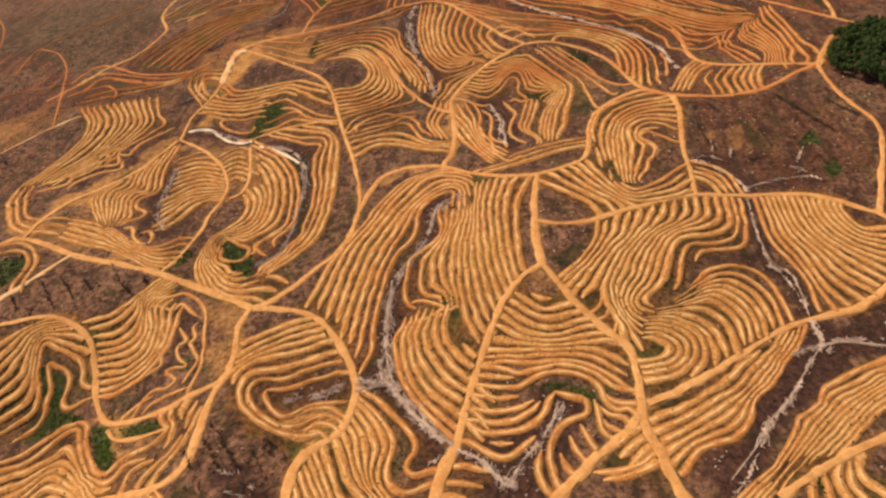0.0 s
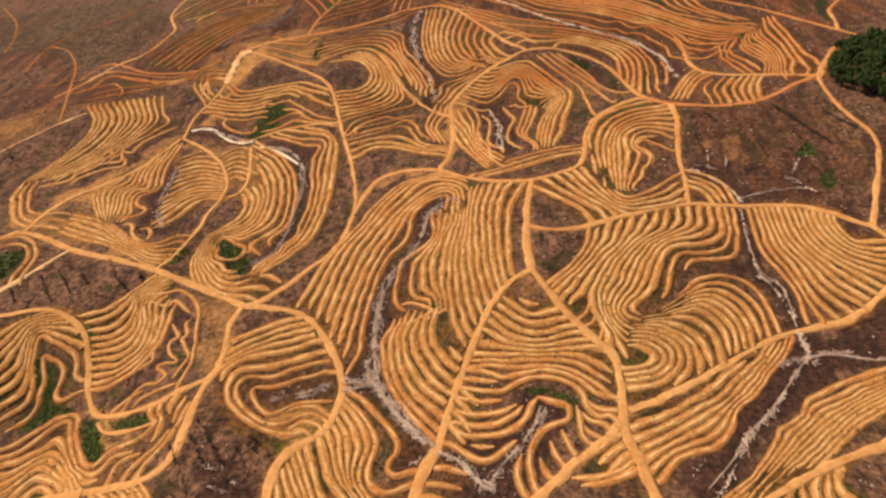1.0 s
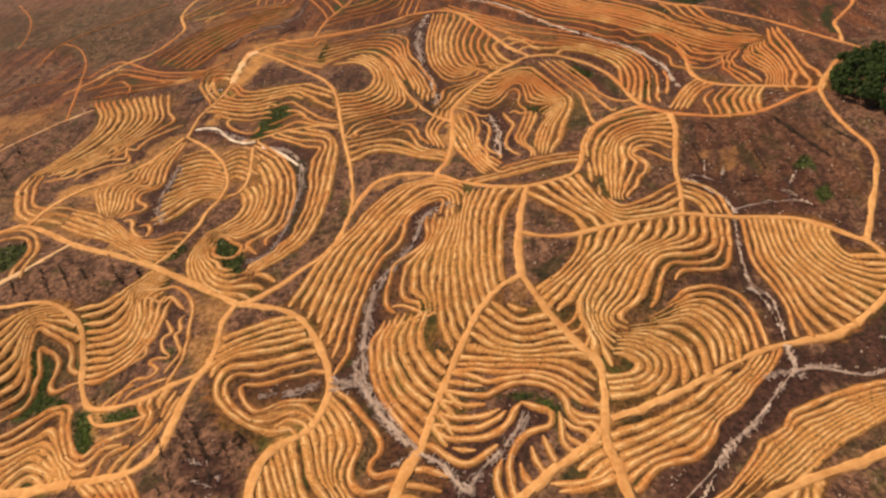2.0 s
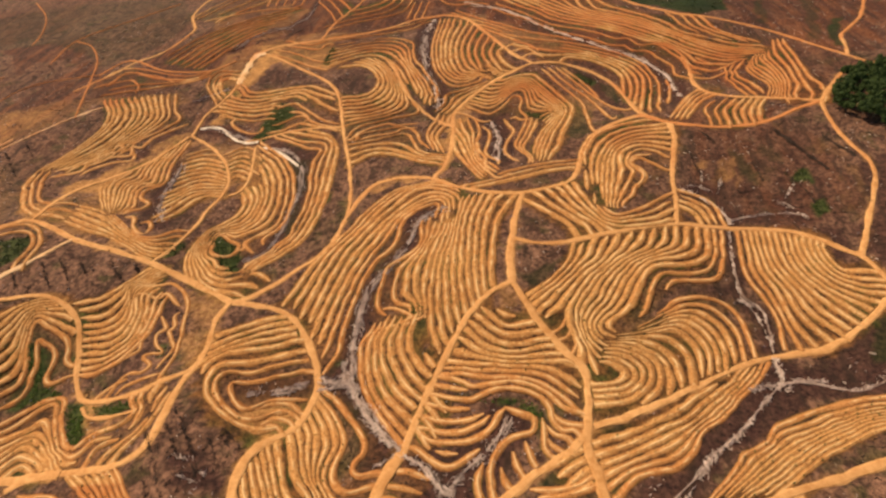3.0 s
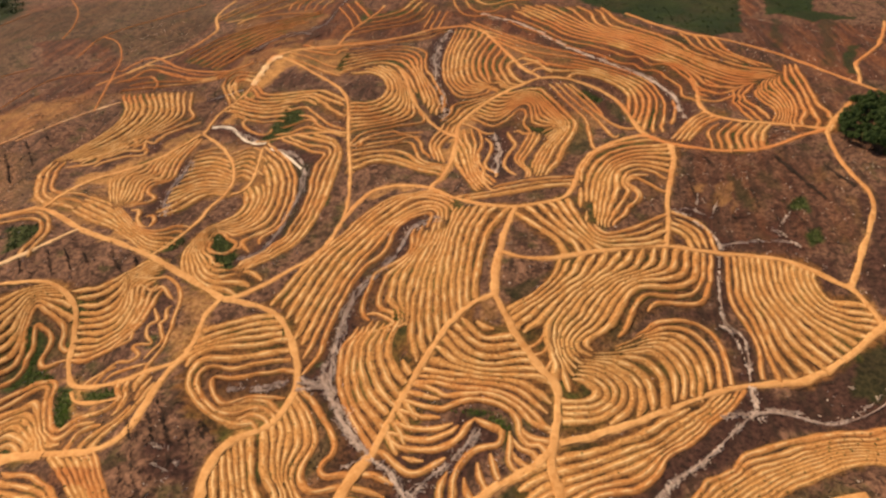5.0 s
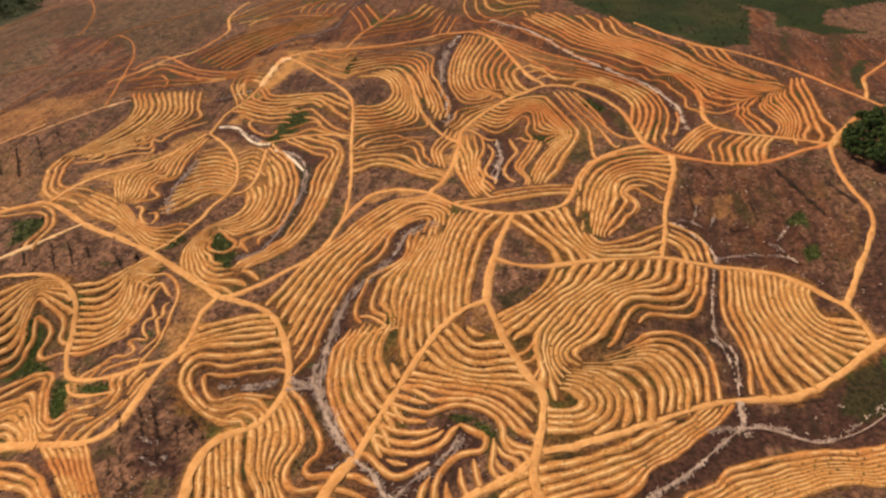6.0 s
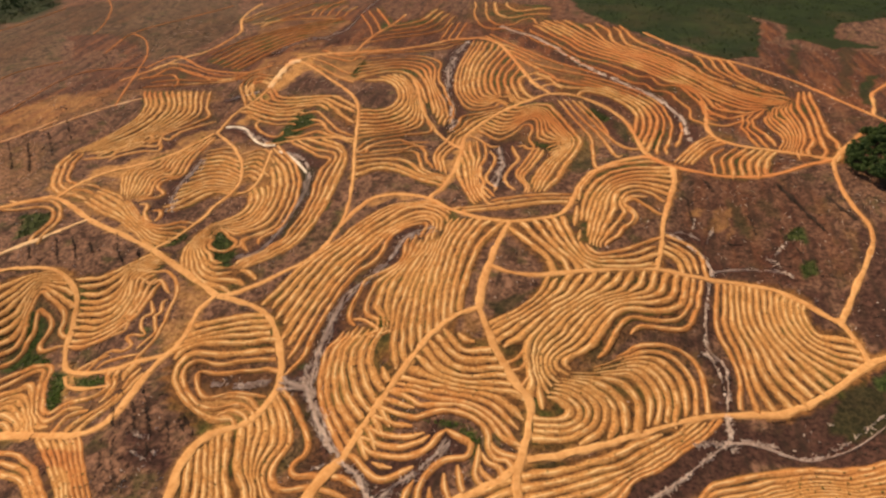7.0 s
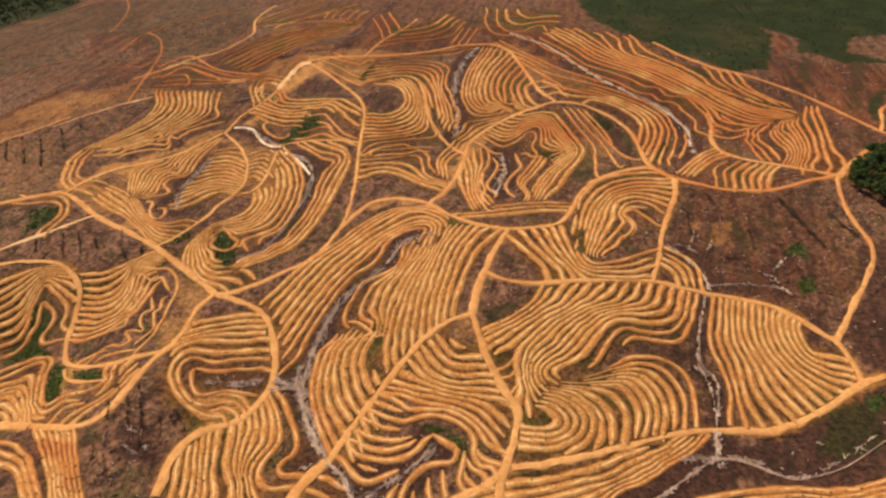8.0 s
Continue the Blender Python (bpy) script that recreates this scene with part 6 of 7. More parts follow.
def even(line, step):
    s = np.r_[0, np.cumsum(np.hypot(*np.diff(line, axis=0).T))]
    n = max(2, int(s[-1] / step) + 1)
    t = np.linspace(0, s[-1], n)
    return np.stack([np.interp(t, s, line[:, 0]), np.interp(t, s, line[:, 1])], 1)


def inside(x, y, polygon):
    hit = np.zeros(np.shape(x), bool)
    p = np.array(polygon, float)
    for (x0, y0), (x1, y1) in zip(p, np.roll(p, -1, 0)):
        cross = (y0 > y) != (y1 > y)
        hit ^= cross & (x < (x1 - x0) * (y - y0) / (y1 - y0 + 1e-12) + x0)
    return hit


# ---- materials ----
def nodes_of(name):
    m = bpy.data.materials.new(name)
    m.use_nodes = True
    n, l = m.node_tree.nodes, m.node_tree.links
    return m, n, l, n["Principled BSDF"]


def add(n, kind, **values):
    node = n.new(kind)
    for key, value in values.items():
        node.inputs[key].default_value = value
    return node


def soil(name, dark, light, grain=1.2, blotch=18.0, rough_value=0.95, bump=0.5, third=None, island=0.0):
    """Bare earth: two tones mixed by blotches and grain, with fine relief."""
    m, n, l, shader = nodes_of(name)
    where = n.new("ShaderNodeNewGeometry")
    big = add(n, "ShaderNodeTexNoise", Scale=1 / blotch, Detail=5.0, Roughness=0.6)
    small = add(n, "ShaderNodeTexNoise", Scale=1 / grain, Detail=7.0, Roughness=0.74)
    for tex in (big, small):
        l.new(where.outputs["Position"], tex.inputs["Vector"])
    both = n.new("ShaderNodeMath")
    both.operation = "MULTIPLY_ADD"
    both.inputs[1].default_value = 0.62
    l.new(small.outputs["Fac"], both.inputs[0])
    half = n.new("ShaderNodeMath")
    half.operation = "MULTIPLY"
    half.inputs[1].default_value = 0.38
    l.new(big.outputs["Fac"], half.inputs[0])
    l.new(half.outputs[0], both.inputs[2])
    ramp = n.new("ShaderNodeValToRGB")
    ramp.color_ramp.elements[0].position, ramp.color_ramp.elements[1].position = 0.40, 0.60
    ramp.color_ramp.elements[0].color, ramp.color_ramp.elements[1].color = (*dark, 1), (*light, 1)
    if third:
        e = ramp.color_ramp.elements.new(0.70)
        e.color = (*third, 1)
    l.new(both.outputs[0], ramp.inputs[0])
    l.new(ramp.outputs[0], shader.inputs["Base Color"])
    shader.inputs["Roughness"].default_value = rough_value
    shader.inputs["Specular IOR Level"].default_value = 0.15
    relief = add(n, "ShaderNodeBump", Strength=bump, Distance=0.4)
    l.new(small.outputs["Fac"], relief.inputs["Height"])
    l.new(relief.outputs[0], shader.inputs["Normal"])
    return m, n, l, shader, ramp


def mixed(n, l, first, second, factor):
    mix = n.new("ShaderNodeMix")
    mix.data_type = "RGBA"
    l.new(factor, mix.inputs[0])
    for socket, value in ((mix.inputs[6], first), (mix.inputs[7], second)):
        if isinstance(value, tuple):
            socket.default_value = (*value, 1)
        else:
            l.new(value, socket)
    return mix.outputs[2]


def reddened(n, l, base, tone, share):
    """Mixes laterite red into a soil by the mesh's own red share."""
    key = n.new("ShaderNodeAttribute")
    key.attribute_name = "red"
    part = n.new("ShaderNodeMath")
    part.operation = "MULTIPLY"
    part.inputs[1].default_value = share
    l.new(key.outputs["Fac"], part.inputs[0])
    return mixed(n, l, base, tone, part.outputs[0])


def patches(n, l, scale, low, high, top):
    """Share of ragged patches, about that many per metre."""
    at = n.new("ShaderNodeNewGeometry")
    tex = add(n, "ShaderNodeTexNoise", Scale=scale, Detail=5.0, Roughness=0.65)
    l.new(at.outputs["Position"], tex.inputs["Vector"])
    share = n.new("ShaderNodeMapRange")
    share.inputs["From Min"].default_value, share.inputs["From Max"].default_value = low, high
    share.inputs["To Max"].default_value = top
    l.new(tex.outputs["Fac"], share.inputs["Value"])
    return share.outputs[0]


TRACK, n, l, shader, ramp = soil("track_earth", (0.44, 0.200, 0.068), (0.64, 0.340, 0.136), 3.5, 30, bump=0.25)
dry = n.new("ShaderNodeAttribute")
dry.attribute_name = "pale"
l.new(mixed(n, l, reddened(n, l, ramp.outputs[0], (0.46, 0.145, 0.045), 0.8), (0.82, 0.62, 0.38), dry.outputs["Fac"]), shader.inputs["Base Color"])
TRAIL = soil("trail_earth", (0.27, 0.18, 0.135), (0.48, 0.35, 0.28), 1.5, 12, bump=0.3)[0]
CLAY = soil("washed_clay", (0.55, 0.43, 0.31), (0.84, 0.73, 0.58), 2.0, 12, bump=0.3)[0]

BENCH, n, l, shader, ramp = soil("bench_earth", (0.36, 0.148, 0.046), (0.56, 0.268, 0.090), 3.2, 45, bump=0.6, third=(0.66, 0.380, 0.142))
spoil = n.new("ShaderNodeAttribute")
spoil.attribute_name = "spoil"
tread = n.new("ShaderNodeAttribute")
tread.attribute_name = "tread"
hue = add(n, "ShaderNodeTexNoise", Scale=0.017, Detail=2.0, Roughness=0.5)
place = n.new("ShaderNodeNewGeometry")
l.new(place.outputs["Position"], hue.inputs["Vector"])
hue_share = n.new("ShaderNodeMapRange")
hue_share.inputs["From Min"].default_value, hue_share.inputs["From Max"].default_value = 0.42, 0.62
hue_share.inputs["To Max"].default_value = 0.6
l.new(hue.outputs["Fac"], hue_share.inputs["Value"])
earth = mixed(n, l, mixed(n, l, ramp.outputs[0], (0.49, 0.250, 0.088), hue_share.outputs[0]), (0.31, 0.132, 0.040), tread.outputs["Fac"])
earth = mixed(n, l, earth, (0.20, 0.082, 0.027), patches(n, l, 0.85, 0.54, 0.61, 0.85))
earth = mixed(n, l, earth, (0.65, 0.385, 0.155), patches(n, l, 0.75, 0.55, 0.62, 0.65))
earth = mixed(n, l, reddened(n, l, earth, (0.42, 0.128, 0.038), 0.85), (0.71, 0.482, 0.236), spoil.outputs["Fac"])

# bank tone: brown litter and weeds, with the shade between benches painted in
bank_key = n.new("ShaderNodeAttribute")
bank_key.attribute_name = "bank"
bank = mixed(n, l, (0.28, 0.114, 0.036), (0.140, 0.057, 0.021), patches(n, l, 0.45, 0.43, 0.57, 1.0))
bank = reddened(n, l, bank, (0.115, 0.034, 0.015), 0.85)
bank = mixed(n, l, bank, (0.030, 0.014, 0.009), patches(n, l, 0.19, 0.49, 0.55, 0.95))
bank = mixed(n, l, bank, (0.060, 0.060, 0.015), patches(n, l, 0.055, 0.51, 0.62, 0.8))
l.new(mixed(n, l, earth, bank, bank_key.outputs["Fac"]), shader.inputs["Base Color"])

GROUND, n, l, shader, ramp = soil("cleared_earth", (0.034, 0.018, 0.011), (0.160, 0.080, 0.042), 3.0, 26, bump=0.9, third=(0.40, 0.26, 0.16))
kinds = {}
for key in ("worked", "grass", "red", "bare", "plum", "wild"):
    kinds[key] = n.new("ShaderNodeAttribute")
    kinds[key].attribute_name = key
streak_place = n.new("ShaderNodeMapping")
streak_place.inputs["Scale"].default_value = (0.16, 0.022, 0.05)
streak_place.inputs["Rotation"].default_value = (0, 0, -0.65)
streak = add(n, "ShaderNodeTexNoise", Scale=1.0, Detail=3.0, Roughness=0.6)
streak_share = n.new("ShaderNodeMapRange")
streak_share.inputs["From Min"].default_value, streak_share.inputs["From Max"].default_value = 0.52, 0.68
streak_share.inputs["To Max"].default_value = 0.75
wide = add(n, "ShaderNodeTexNoise", Scale=0.03, Detail=3.0, Roughness=0.6)
wide_share = n.new("ShaderNodeMapRange")
wide_share.inputs["From Min"].default_value, wide_share.inputs["From Max"].default_value = 0.45, 0.65
wide_share.inputs["To Max"].default_value = 0.6
where = n.new("ShaderNodeNewGeometry")
l.new(where.outputs["Position"], streak_place.inputs["Vector"])
l.new(streak_place.outputs[0], streak.inputs["Vector"])
l.new(where.outputs["Position"], wide.inputs["Vector"])
l.new(streak.outputs["Fac"], streak_share.inputs["Value"])
l.new(wide.outputs["Fac"], wide_share.inputs["Value"])
fleck = add(n, "ShaderNodeTexNoise", Scale=0.42, Detail=6.0, Roughness=0.78)
l.new(where.outputs["Position"], fleck.inputs["Vector"])


def two_tone(dark, light):
    r = n.new("ShaderNodeValToRGB")
    r.color_ramp.elements[0].position, r.color_ramp.elements[1].position = 0.41, 0.59
    r.color_ramp.elements[0].color, r.color_ramp.elements[1].color = (*dark, 1), (*light, 1)
    l.new(fleck.outputs["Fac"], r.inputs[0])
    return r.outputs[0]


tone = mixed(n, l, two_tone((0.044, 0.023, 0.016), (0.200, 0.100, 0.060)), two_tone((0.064, 0.033, 0.022), (0.250, 0.130, 0.080)), wide_share.outputs[0])
tone = mixed(n, l, tone, two_tone((0.110, 0.052, 0.032), (0.330, 0.168, 0.102)), patches(n, l, 0.16, 0.49, 0.59, 0.7))
tone = mixed(n, l, tone, two_tone((0.015, 0.008, 0.006), (0.066, 0.030, 0.020)), patches(n, l, 0.113, 0.51, 0.60, 0.85))
tone = mixed(n, l, tone, two_tone((0.026, 0.024, 0.009), (0.085, 0.072, 0.026)), patches(n, l, 0.047, 0.55, 0.64, 0.7))
tone = mixed(n, l, tone, two_tone((0.019, 0.009, 0.007), (0.082, 0.036, 0.026)), kinds["plum"].outputs["Fac"])
gully_place = n.new("ShaderNodeMapping")
gully_place.inputs["Scale"].default_value = (0.085, 0.011, 0.05)
gully_place.inputs["Rotation"].default_value = (0, 0, 0.44)
gully = add(n, "ShaderNodeTexNoise", Scale=1.0, Detail=4.0, Roughness=0.65)
gully_share = n.new("ShaderNodeMapRange")
gully_share.inputs["From Min"].default_value, gully_share.inputs["From Max"].default_value = 0.47, 0.60
l.new(where.outputs["Position"], gully_place.inputs["Vector"])
l.new(gully_place.outputs[0], gully.inputs["Vector"])
l.new(gully.outputs["Fac"], gully_share.inputs["Value"])
laterite = mixed(n, l, two_tone((0.028, 0.011, 0.008), (0.105, 0.036, 0.019)), two_tone((0.100, 0.033, 0.015), (0.215, 0.073, 0.029)), gully_share.outputs[0])
tone = mixed(n, l, tone, laterite, kinds["red"].outputs["Fac"])
tone = mixed(n, l, tone, (0.030, 0.018, 0.012), streak_share.outputs[0])
# gap ground: litter brown, darkened further for the shade between benches
bank = mixed(n, l, two_tone((0.060, 0.026, 0.010), (0.215, 0.090, 0.030)), two_tone((0.040, 0.013, 0.008), (0.150, 0.046, 0.019)), kinds["red"].outputs["Fac"])
shred = add(n, "ShaderNodeTexNoise", Scale=0.10, Detail=5.0, Roughness=0.62)
l.new(where.outputs["Position"], shred.inputs["Vector"])
shred_share = n.new("ShaderNodeMapRange")
shred_share.inputs["From Min"].default_value, shred_share.inputs["From Max"].default_value = 0.49, 0.58
shred_share.inputs["To Max"].default_value = 0.85
l.new(shred.outputs["Fac"], shred_share.inputs["Value"])
bank = mixed(n, l, bank, two_tone((0.022, 0.013, 0.006), (0.075, 0.038, 0.015)), shred_share.outputs[0])
tone = mixed(n, l, tone, bank, kinds["worked"].outputs["Fac"])
tone = mixed(n, l, tone, two_tone((0.28, 0.122, 0.038), (0.58, 0.290, 0.098)), kinds["bare"].outputs["Fac"])
tone = mixed(n, l, tone, two_tone((0.010, 0.024, 0.005), (0.042, 0.070, 0.016)), kinds["grass"].outputs["Fac"])
tone = mixed(n, l, tone, mixed(n, l, two_tone((0.006, 0.012, 0.003), (0.018, 0.030, 0.007)), two_tone((0.011, 0.023, 0.005), (0.034, 0.052, 0.012)), wide_share.outputs[0]), kinds["wild"].outputs["Fac"])
l.new(tone, shader.inputs["Base Color"])

DARKWOOD = soil("dark_wood", (0.018, 0.013, 0.011), (0.085, 0.056, 0.040), 0.9, 6, bump=0.3)[0]
WOOD = soil("bleached_wood", (0.44, 0.31, 0.24), (0.82, 0.67, 0.55), 0.7, 6, bump=0.3, third=(0.90, 0.79, 0.68))[0]
GRASS = soil("grass_blades", (0.032, 0.066, 0.010), (0.090, 0.140, 0.024), 1.0, 8, rough_value=0.8, bump=0.2)[0]
BARK = soil("bark", (0.05, 0.035, 0.025), (0.13, 0.10, 0.075), 0.4, 3, bump=0.5)[0]
SCRUB = soil("scrub_leaves", (0.014, 0.028, 0.006), (0.044, 0.068, 0.016), 1.0, 25, rough_value=0.8, bump=0.2)[0]
LEAF = soil("leaves", (0.016, 0.034, 0.008), (0.048, 0.076, 0.018), 1.0, 8, rough_value=0.7, bump=0.2)[0]


# ---- building helpers ----
def mesh_object(name, verts, faces, material, parent=None, smooth=True, **values):
    me = bpy.data.meshes.new(name)
    me.from_pydata(np.asarray(verts, float).tolist(), [], faces)
    me.materials.append(material)
    if smooth:
        me.polygons.foreach_set("use_smooth", [True] * len(me.polygons))
    for key, v in values.items():
        me.attributes.new(key, "FLOAT", "POINT").data.foreach_set("value", np.asarray(v, np.float32))
    ob = new(name, me)
    ob.parent = parent
    return ob


def strip_faces(rings, width):
    return [(r * width + c, r * width + c + 1, (r + 1) * width + c + 1, (r + 1) * width + c) for r in range(rings - 1) for c in range(width - 1)]


def sideways(line):
    d = np.gradient(line, axis=0)
    d /= np.hypot(*d.T)[:, None] + 1e-9
    return np.stack([-d[:, 1], d[:, 0]], 1)


# ---- dirt tracks ----
ROAD_POINTS = []


def dirt_road(number, name, width, points):
    line = curve_through(points, 2.5)
    side = sideways(line)
    width = width * (0.45 if name.startswith("far_lane") else 0.7 if name.startswith("far_trace") else 1.0)
    half = 0.46 * width / 2 * (0.85 + 0.35 * rough(line[:, 0], line[:, 1], 14, number))
    ROAD_POINTS.append(np.c_[line, half])
    lift = 0.30 + 0.007 * number
    shape = ((-1.35, -0.55), (-1.0, -0.08), (-0.7, 0.0), (-0.3, -0.05), (0, 0.03), (0.3, -0.05), (0.7, 0.0), (1.0, -0.08), (1.35, -0.55))
    base = land(line[:, 0], line[:, 1])
    u, dz = (np.array(c)[None] for c in zip(*shape))
    wob = 1 + 0.7 * (rough(line[:, :1] + u * 9, line[:, 1:] + 0 * u, 5, 3) - 0.5) * abs(u)
    flat = line[:, None] + side[:, None] * (u * half[:, None] * wob)[..., None]
    verts = np.concatenate([flat, (base[:, None] + lift + dz)[..., None]], -1).reshape(-1, 3)
    xy = np.array(verts)[:, :2]
    ob = mesh_object("dirt_road", verts, strip_faces(len(line), len(shape)), TRACK, red=np.maximum(redness(xy[:, 0], xy[:, 1]) * 0.8, 0.9 * name.startswith("red") + 1.0 * name.startswith("far")),
                     pale=np.full(len(xy), 0.55 * (name in ("summit_pad", "pale_track", "far_west_track", "far_west_b", "pale_west"))) * rough(xy[:, 0], xy[:, 1], 12, 91))
    return tagged(ob, "unpaved ochre earth track graded along the hills", "dirt road", "plantation tracks", "structure")


for number, (name, (width, points)) in enumerate(TRACKS.items()):
    dirt_road(number, name, width, points)
ROAD_POINTS = np.vstack(ROAD_POINTS)


# ---- fields of land between the tracks ----
STEP = 2.5
FX, FY = np.arange(-640, 560, STEP), np.arange(50, 900, STEP)


def field_labels():
    """Numbers the pieces of land that the tracks divide."""
    blocked = np.zeros((len(FX), len(FY)), bool)
    for x, y, half in ROAD_POINTS:
        i, j, r = int((x - FX[0]) / STEP + 0.5), int((y - FY[0]) / STEP + 0.5), 1 if half > 1.0 else 0
        blocked[max(i - r, 0):i + r + 1, max(j - r, 0):j + r + 1] = True
    label = np.where(blocked, -1, 0)
    count = 0
    for start in np.argwhere(label == 0):
        if label[tuple(start)]:
            continue
        count += 1
        stack = [tuple(start)]
        label[tuple(start)] = count
        while stack:
            i, j = stack.pop()
            for p in ((i + 1, j), (i - 1, j), (i, j + 1), (i, j - 1)):
                if 0 <= p[0] < len(FX) and 0 <= p[1] < len(FY) and label[p] == 0:
                    label[p] = count
                    stack.append(p)
    return label


LABEL = field_labels()


def label_at(x, y):
    i = np.clip(((np.asarray(x) - FX[0]) / STEP + 0.5).astype(int), 0, len(FX) - 1)
    j = np.clip(((np.asarray(y) - FY[0]) / STEP + 0.5).astype(int), 0, len(FY) - 1)
    return LABEL[i, j]


ALL_SAMPLES = [np.vstack([curve_through(p, 5.0) for _, p in guides]) for guides in HILLSIDES.values()]

# ---- terraces: level lines between the guide lines of each hillside ----
def level_field(number, guides):
    """A thin-plate field through the guide lines; also where it holds."""
    samples, levels, ends = [], [], []
    for level, points in guides:
        line = curve_through(points, 7.0)
        samples.append(line)
        levels += [level] * len(line)
        ends += [True] + [False] * (len(line) - 2) + [True]
    s, levels, ends = np.vstack(samples), np.array(levels, float), np.array(ends)
    fence = np.abs(levels % 1 - 0.35) < 0.01
    mid, scale = s.mean(0), 100.0
    q = (s - mid) / scale

    def kernel(d2):
        return np.where(d2 > 1e-12, d2 * np.log(d2 + 1e-12), 0.0)

    k = kernel(((q[:, None] - q[None]) ** 2).sum(-1)) + 2e-4 * np.eye(len(q))
    p = np.c_[np.ones(len(q)), q]
    w = np.linalg.solve(np.block([[k, p], [p.T, np.zeros((3, 3))]]), np.r_[levels, 0, 0, 0])
    cell = 1.6
    gx = np.arange(s[:, 0].min() - 20, s[:, 0].max() + 20, cell)
    gy = np.arange(s[:, 1].min() - 20, s[:, 1].max() + 20, cell)
    mine = label_at(s[:, 0], s[:, 1])
    allowed = [-1] + [v for v in set(mine.tolist()) if v > 0 and (mine == v).sum() >= 3]
    others = np.vstack([o for k, o in enumerate(ALL_SAMPLES) if k != number])
    keep = (others[:, 0] > gx[0] - 25) & (others[:, 0] < gx[-1] + 25) & (others[:, 1] > gy[0] - 25) & (others[:, 1] < gy[-1] + 25)
    others = (others[keep] - mid) / scale
    field, good = np.zeros((len(gx), len(gy))), np.zeros((len(gx), len(gy)), bool)
    for i, x in enumerate(gx):
        t = (np.c_[np.full(len(gy), x), gy] - mid) / scale
        d2 = ((t[:, None] - q[None]) ** 2).sum(-1)
        field[i] = kernel(d2) @ w[:-3] + np.c_[np.ones(len(t)), t] @ w[-3:]
        near = d2.argmin(1)
        far = np.sqrt(d2.min(1)) * scale
        good[i] = (~ends[near] & (far < 30)) | (far < 17)
        good[i] &= ~fence[near]
        good[i] &= np.isin(label_at(np.full(len(gy), x), gy), allowed)
        if len(others):
            rival = np.sqrt(((t[:, None] - others[None]) ** 2).sum(-1).min(1)) * scale
            good[i] &= far < rival + 1.0
    return gx, gy, field, good


def level_lines(gx, gy, field, good, level):
    """Chains of points where the field passes the level."""
    up = field > level
    a, b, c, d = up[:-1, :-1], up[1:, :-1], up[1:, 1:], up[:-1, 1:]
    fine = good[:-1, :-1] & good[1:, :-1] & good[1:, 1:] & good[:-1, 1:]
    mixed_cells = np.argwhere(fine & ((a != b) | (b != c) | (c != d)))
    links, place = {}, {}

    def cross(i, j, k, m):
        key = (i, j, k, m)
        if key not in place:
            f0, f1 = field[i, j], field[k, m]
            u = (level - f0) / (f1 - f0)
            place[key] = (gx[i] + u * (gx[k] - gx[i]), gy[j] + u * (gy[m] - gy[j]))
        return key

    for i, j in mixed_cells:
        found = []
        for p0, p1 in (((i, j), (i + 1, j)), ((i + 1, j), (i + 1, j + 1)), ((i, j + 1), (i + 1, j + 1)), ((i, j), (i, j + 1))):
            if up[p0] != up[p1]:
                found.append(cross(*p0, *p1))
        for k in range(0, len(found) - 1, 2):
            links.setdefault(found[k], []).append(found[k + 1])
            links.setdefault(found[k + 1], []).append(found[k])
    lines, used = [], set()
    for start in sorted(links, key=lambda e: len(links[e])):
        if start in used:
            continue
        chain, here = [start], start
        used.add(start)
        while True:
            following = [e for e in links[here] if e not in used]
            if not following:
                break
            here = following[0]
            used.add(here)
            chain.append(here)
        lines.append(np.array([place[e] for e in chain]))
    return lines


WORKED, SEEDLINGS = [], []


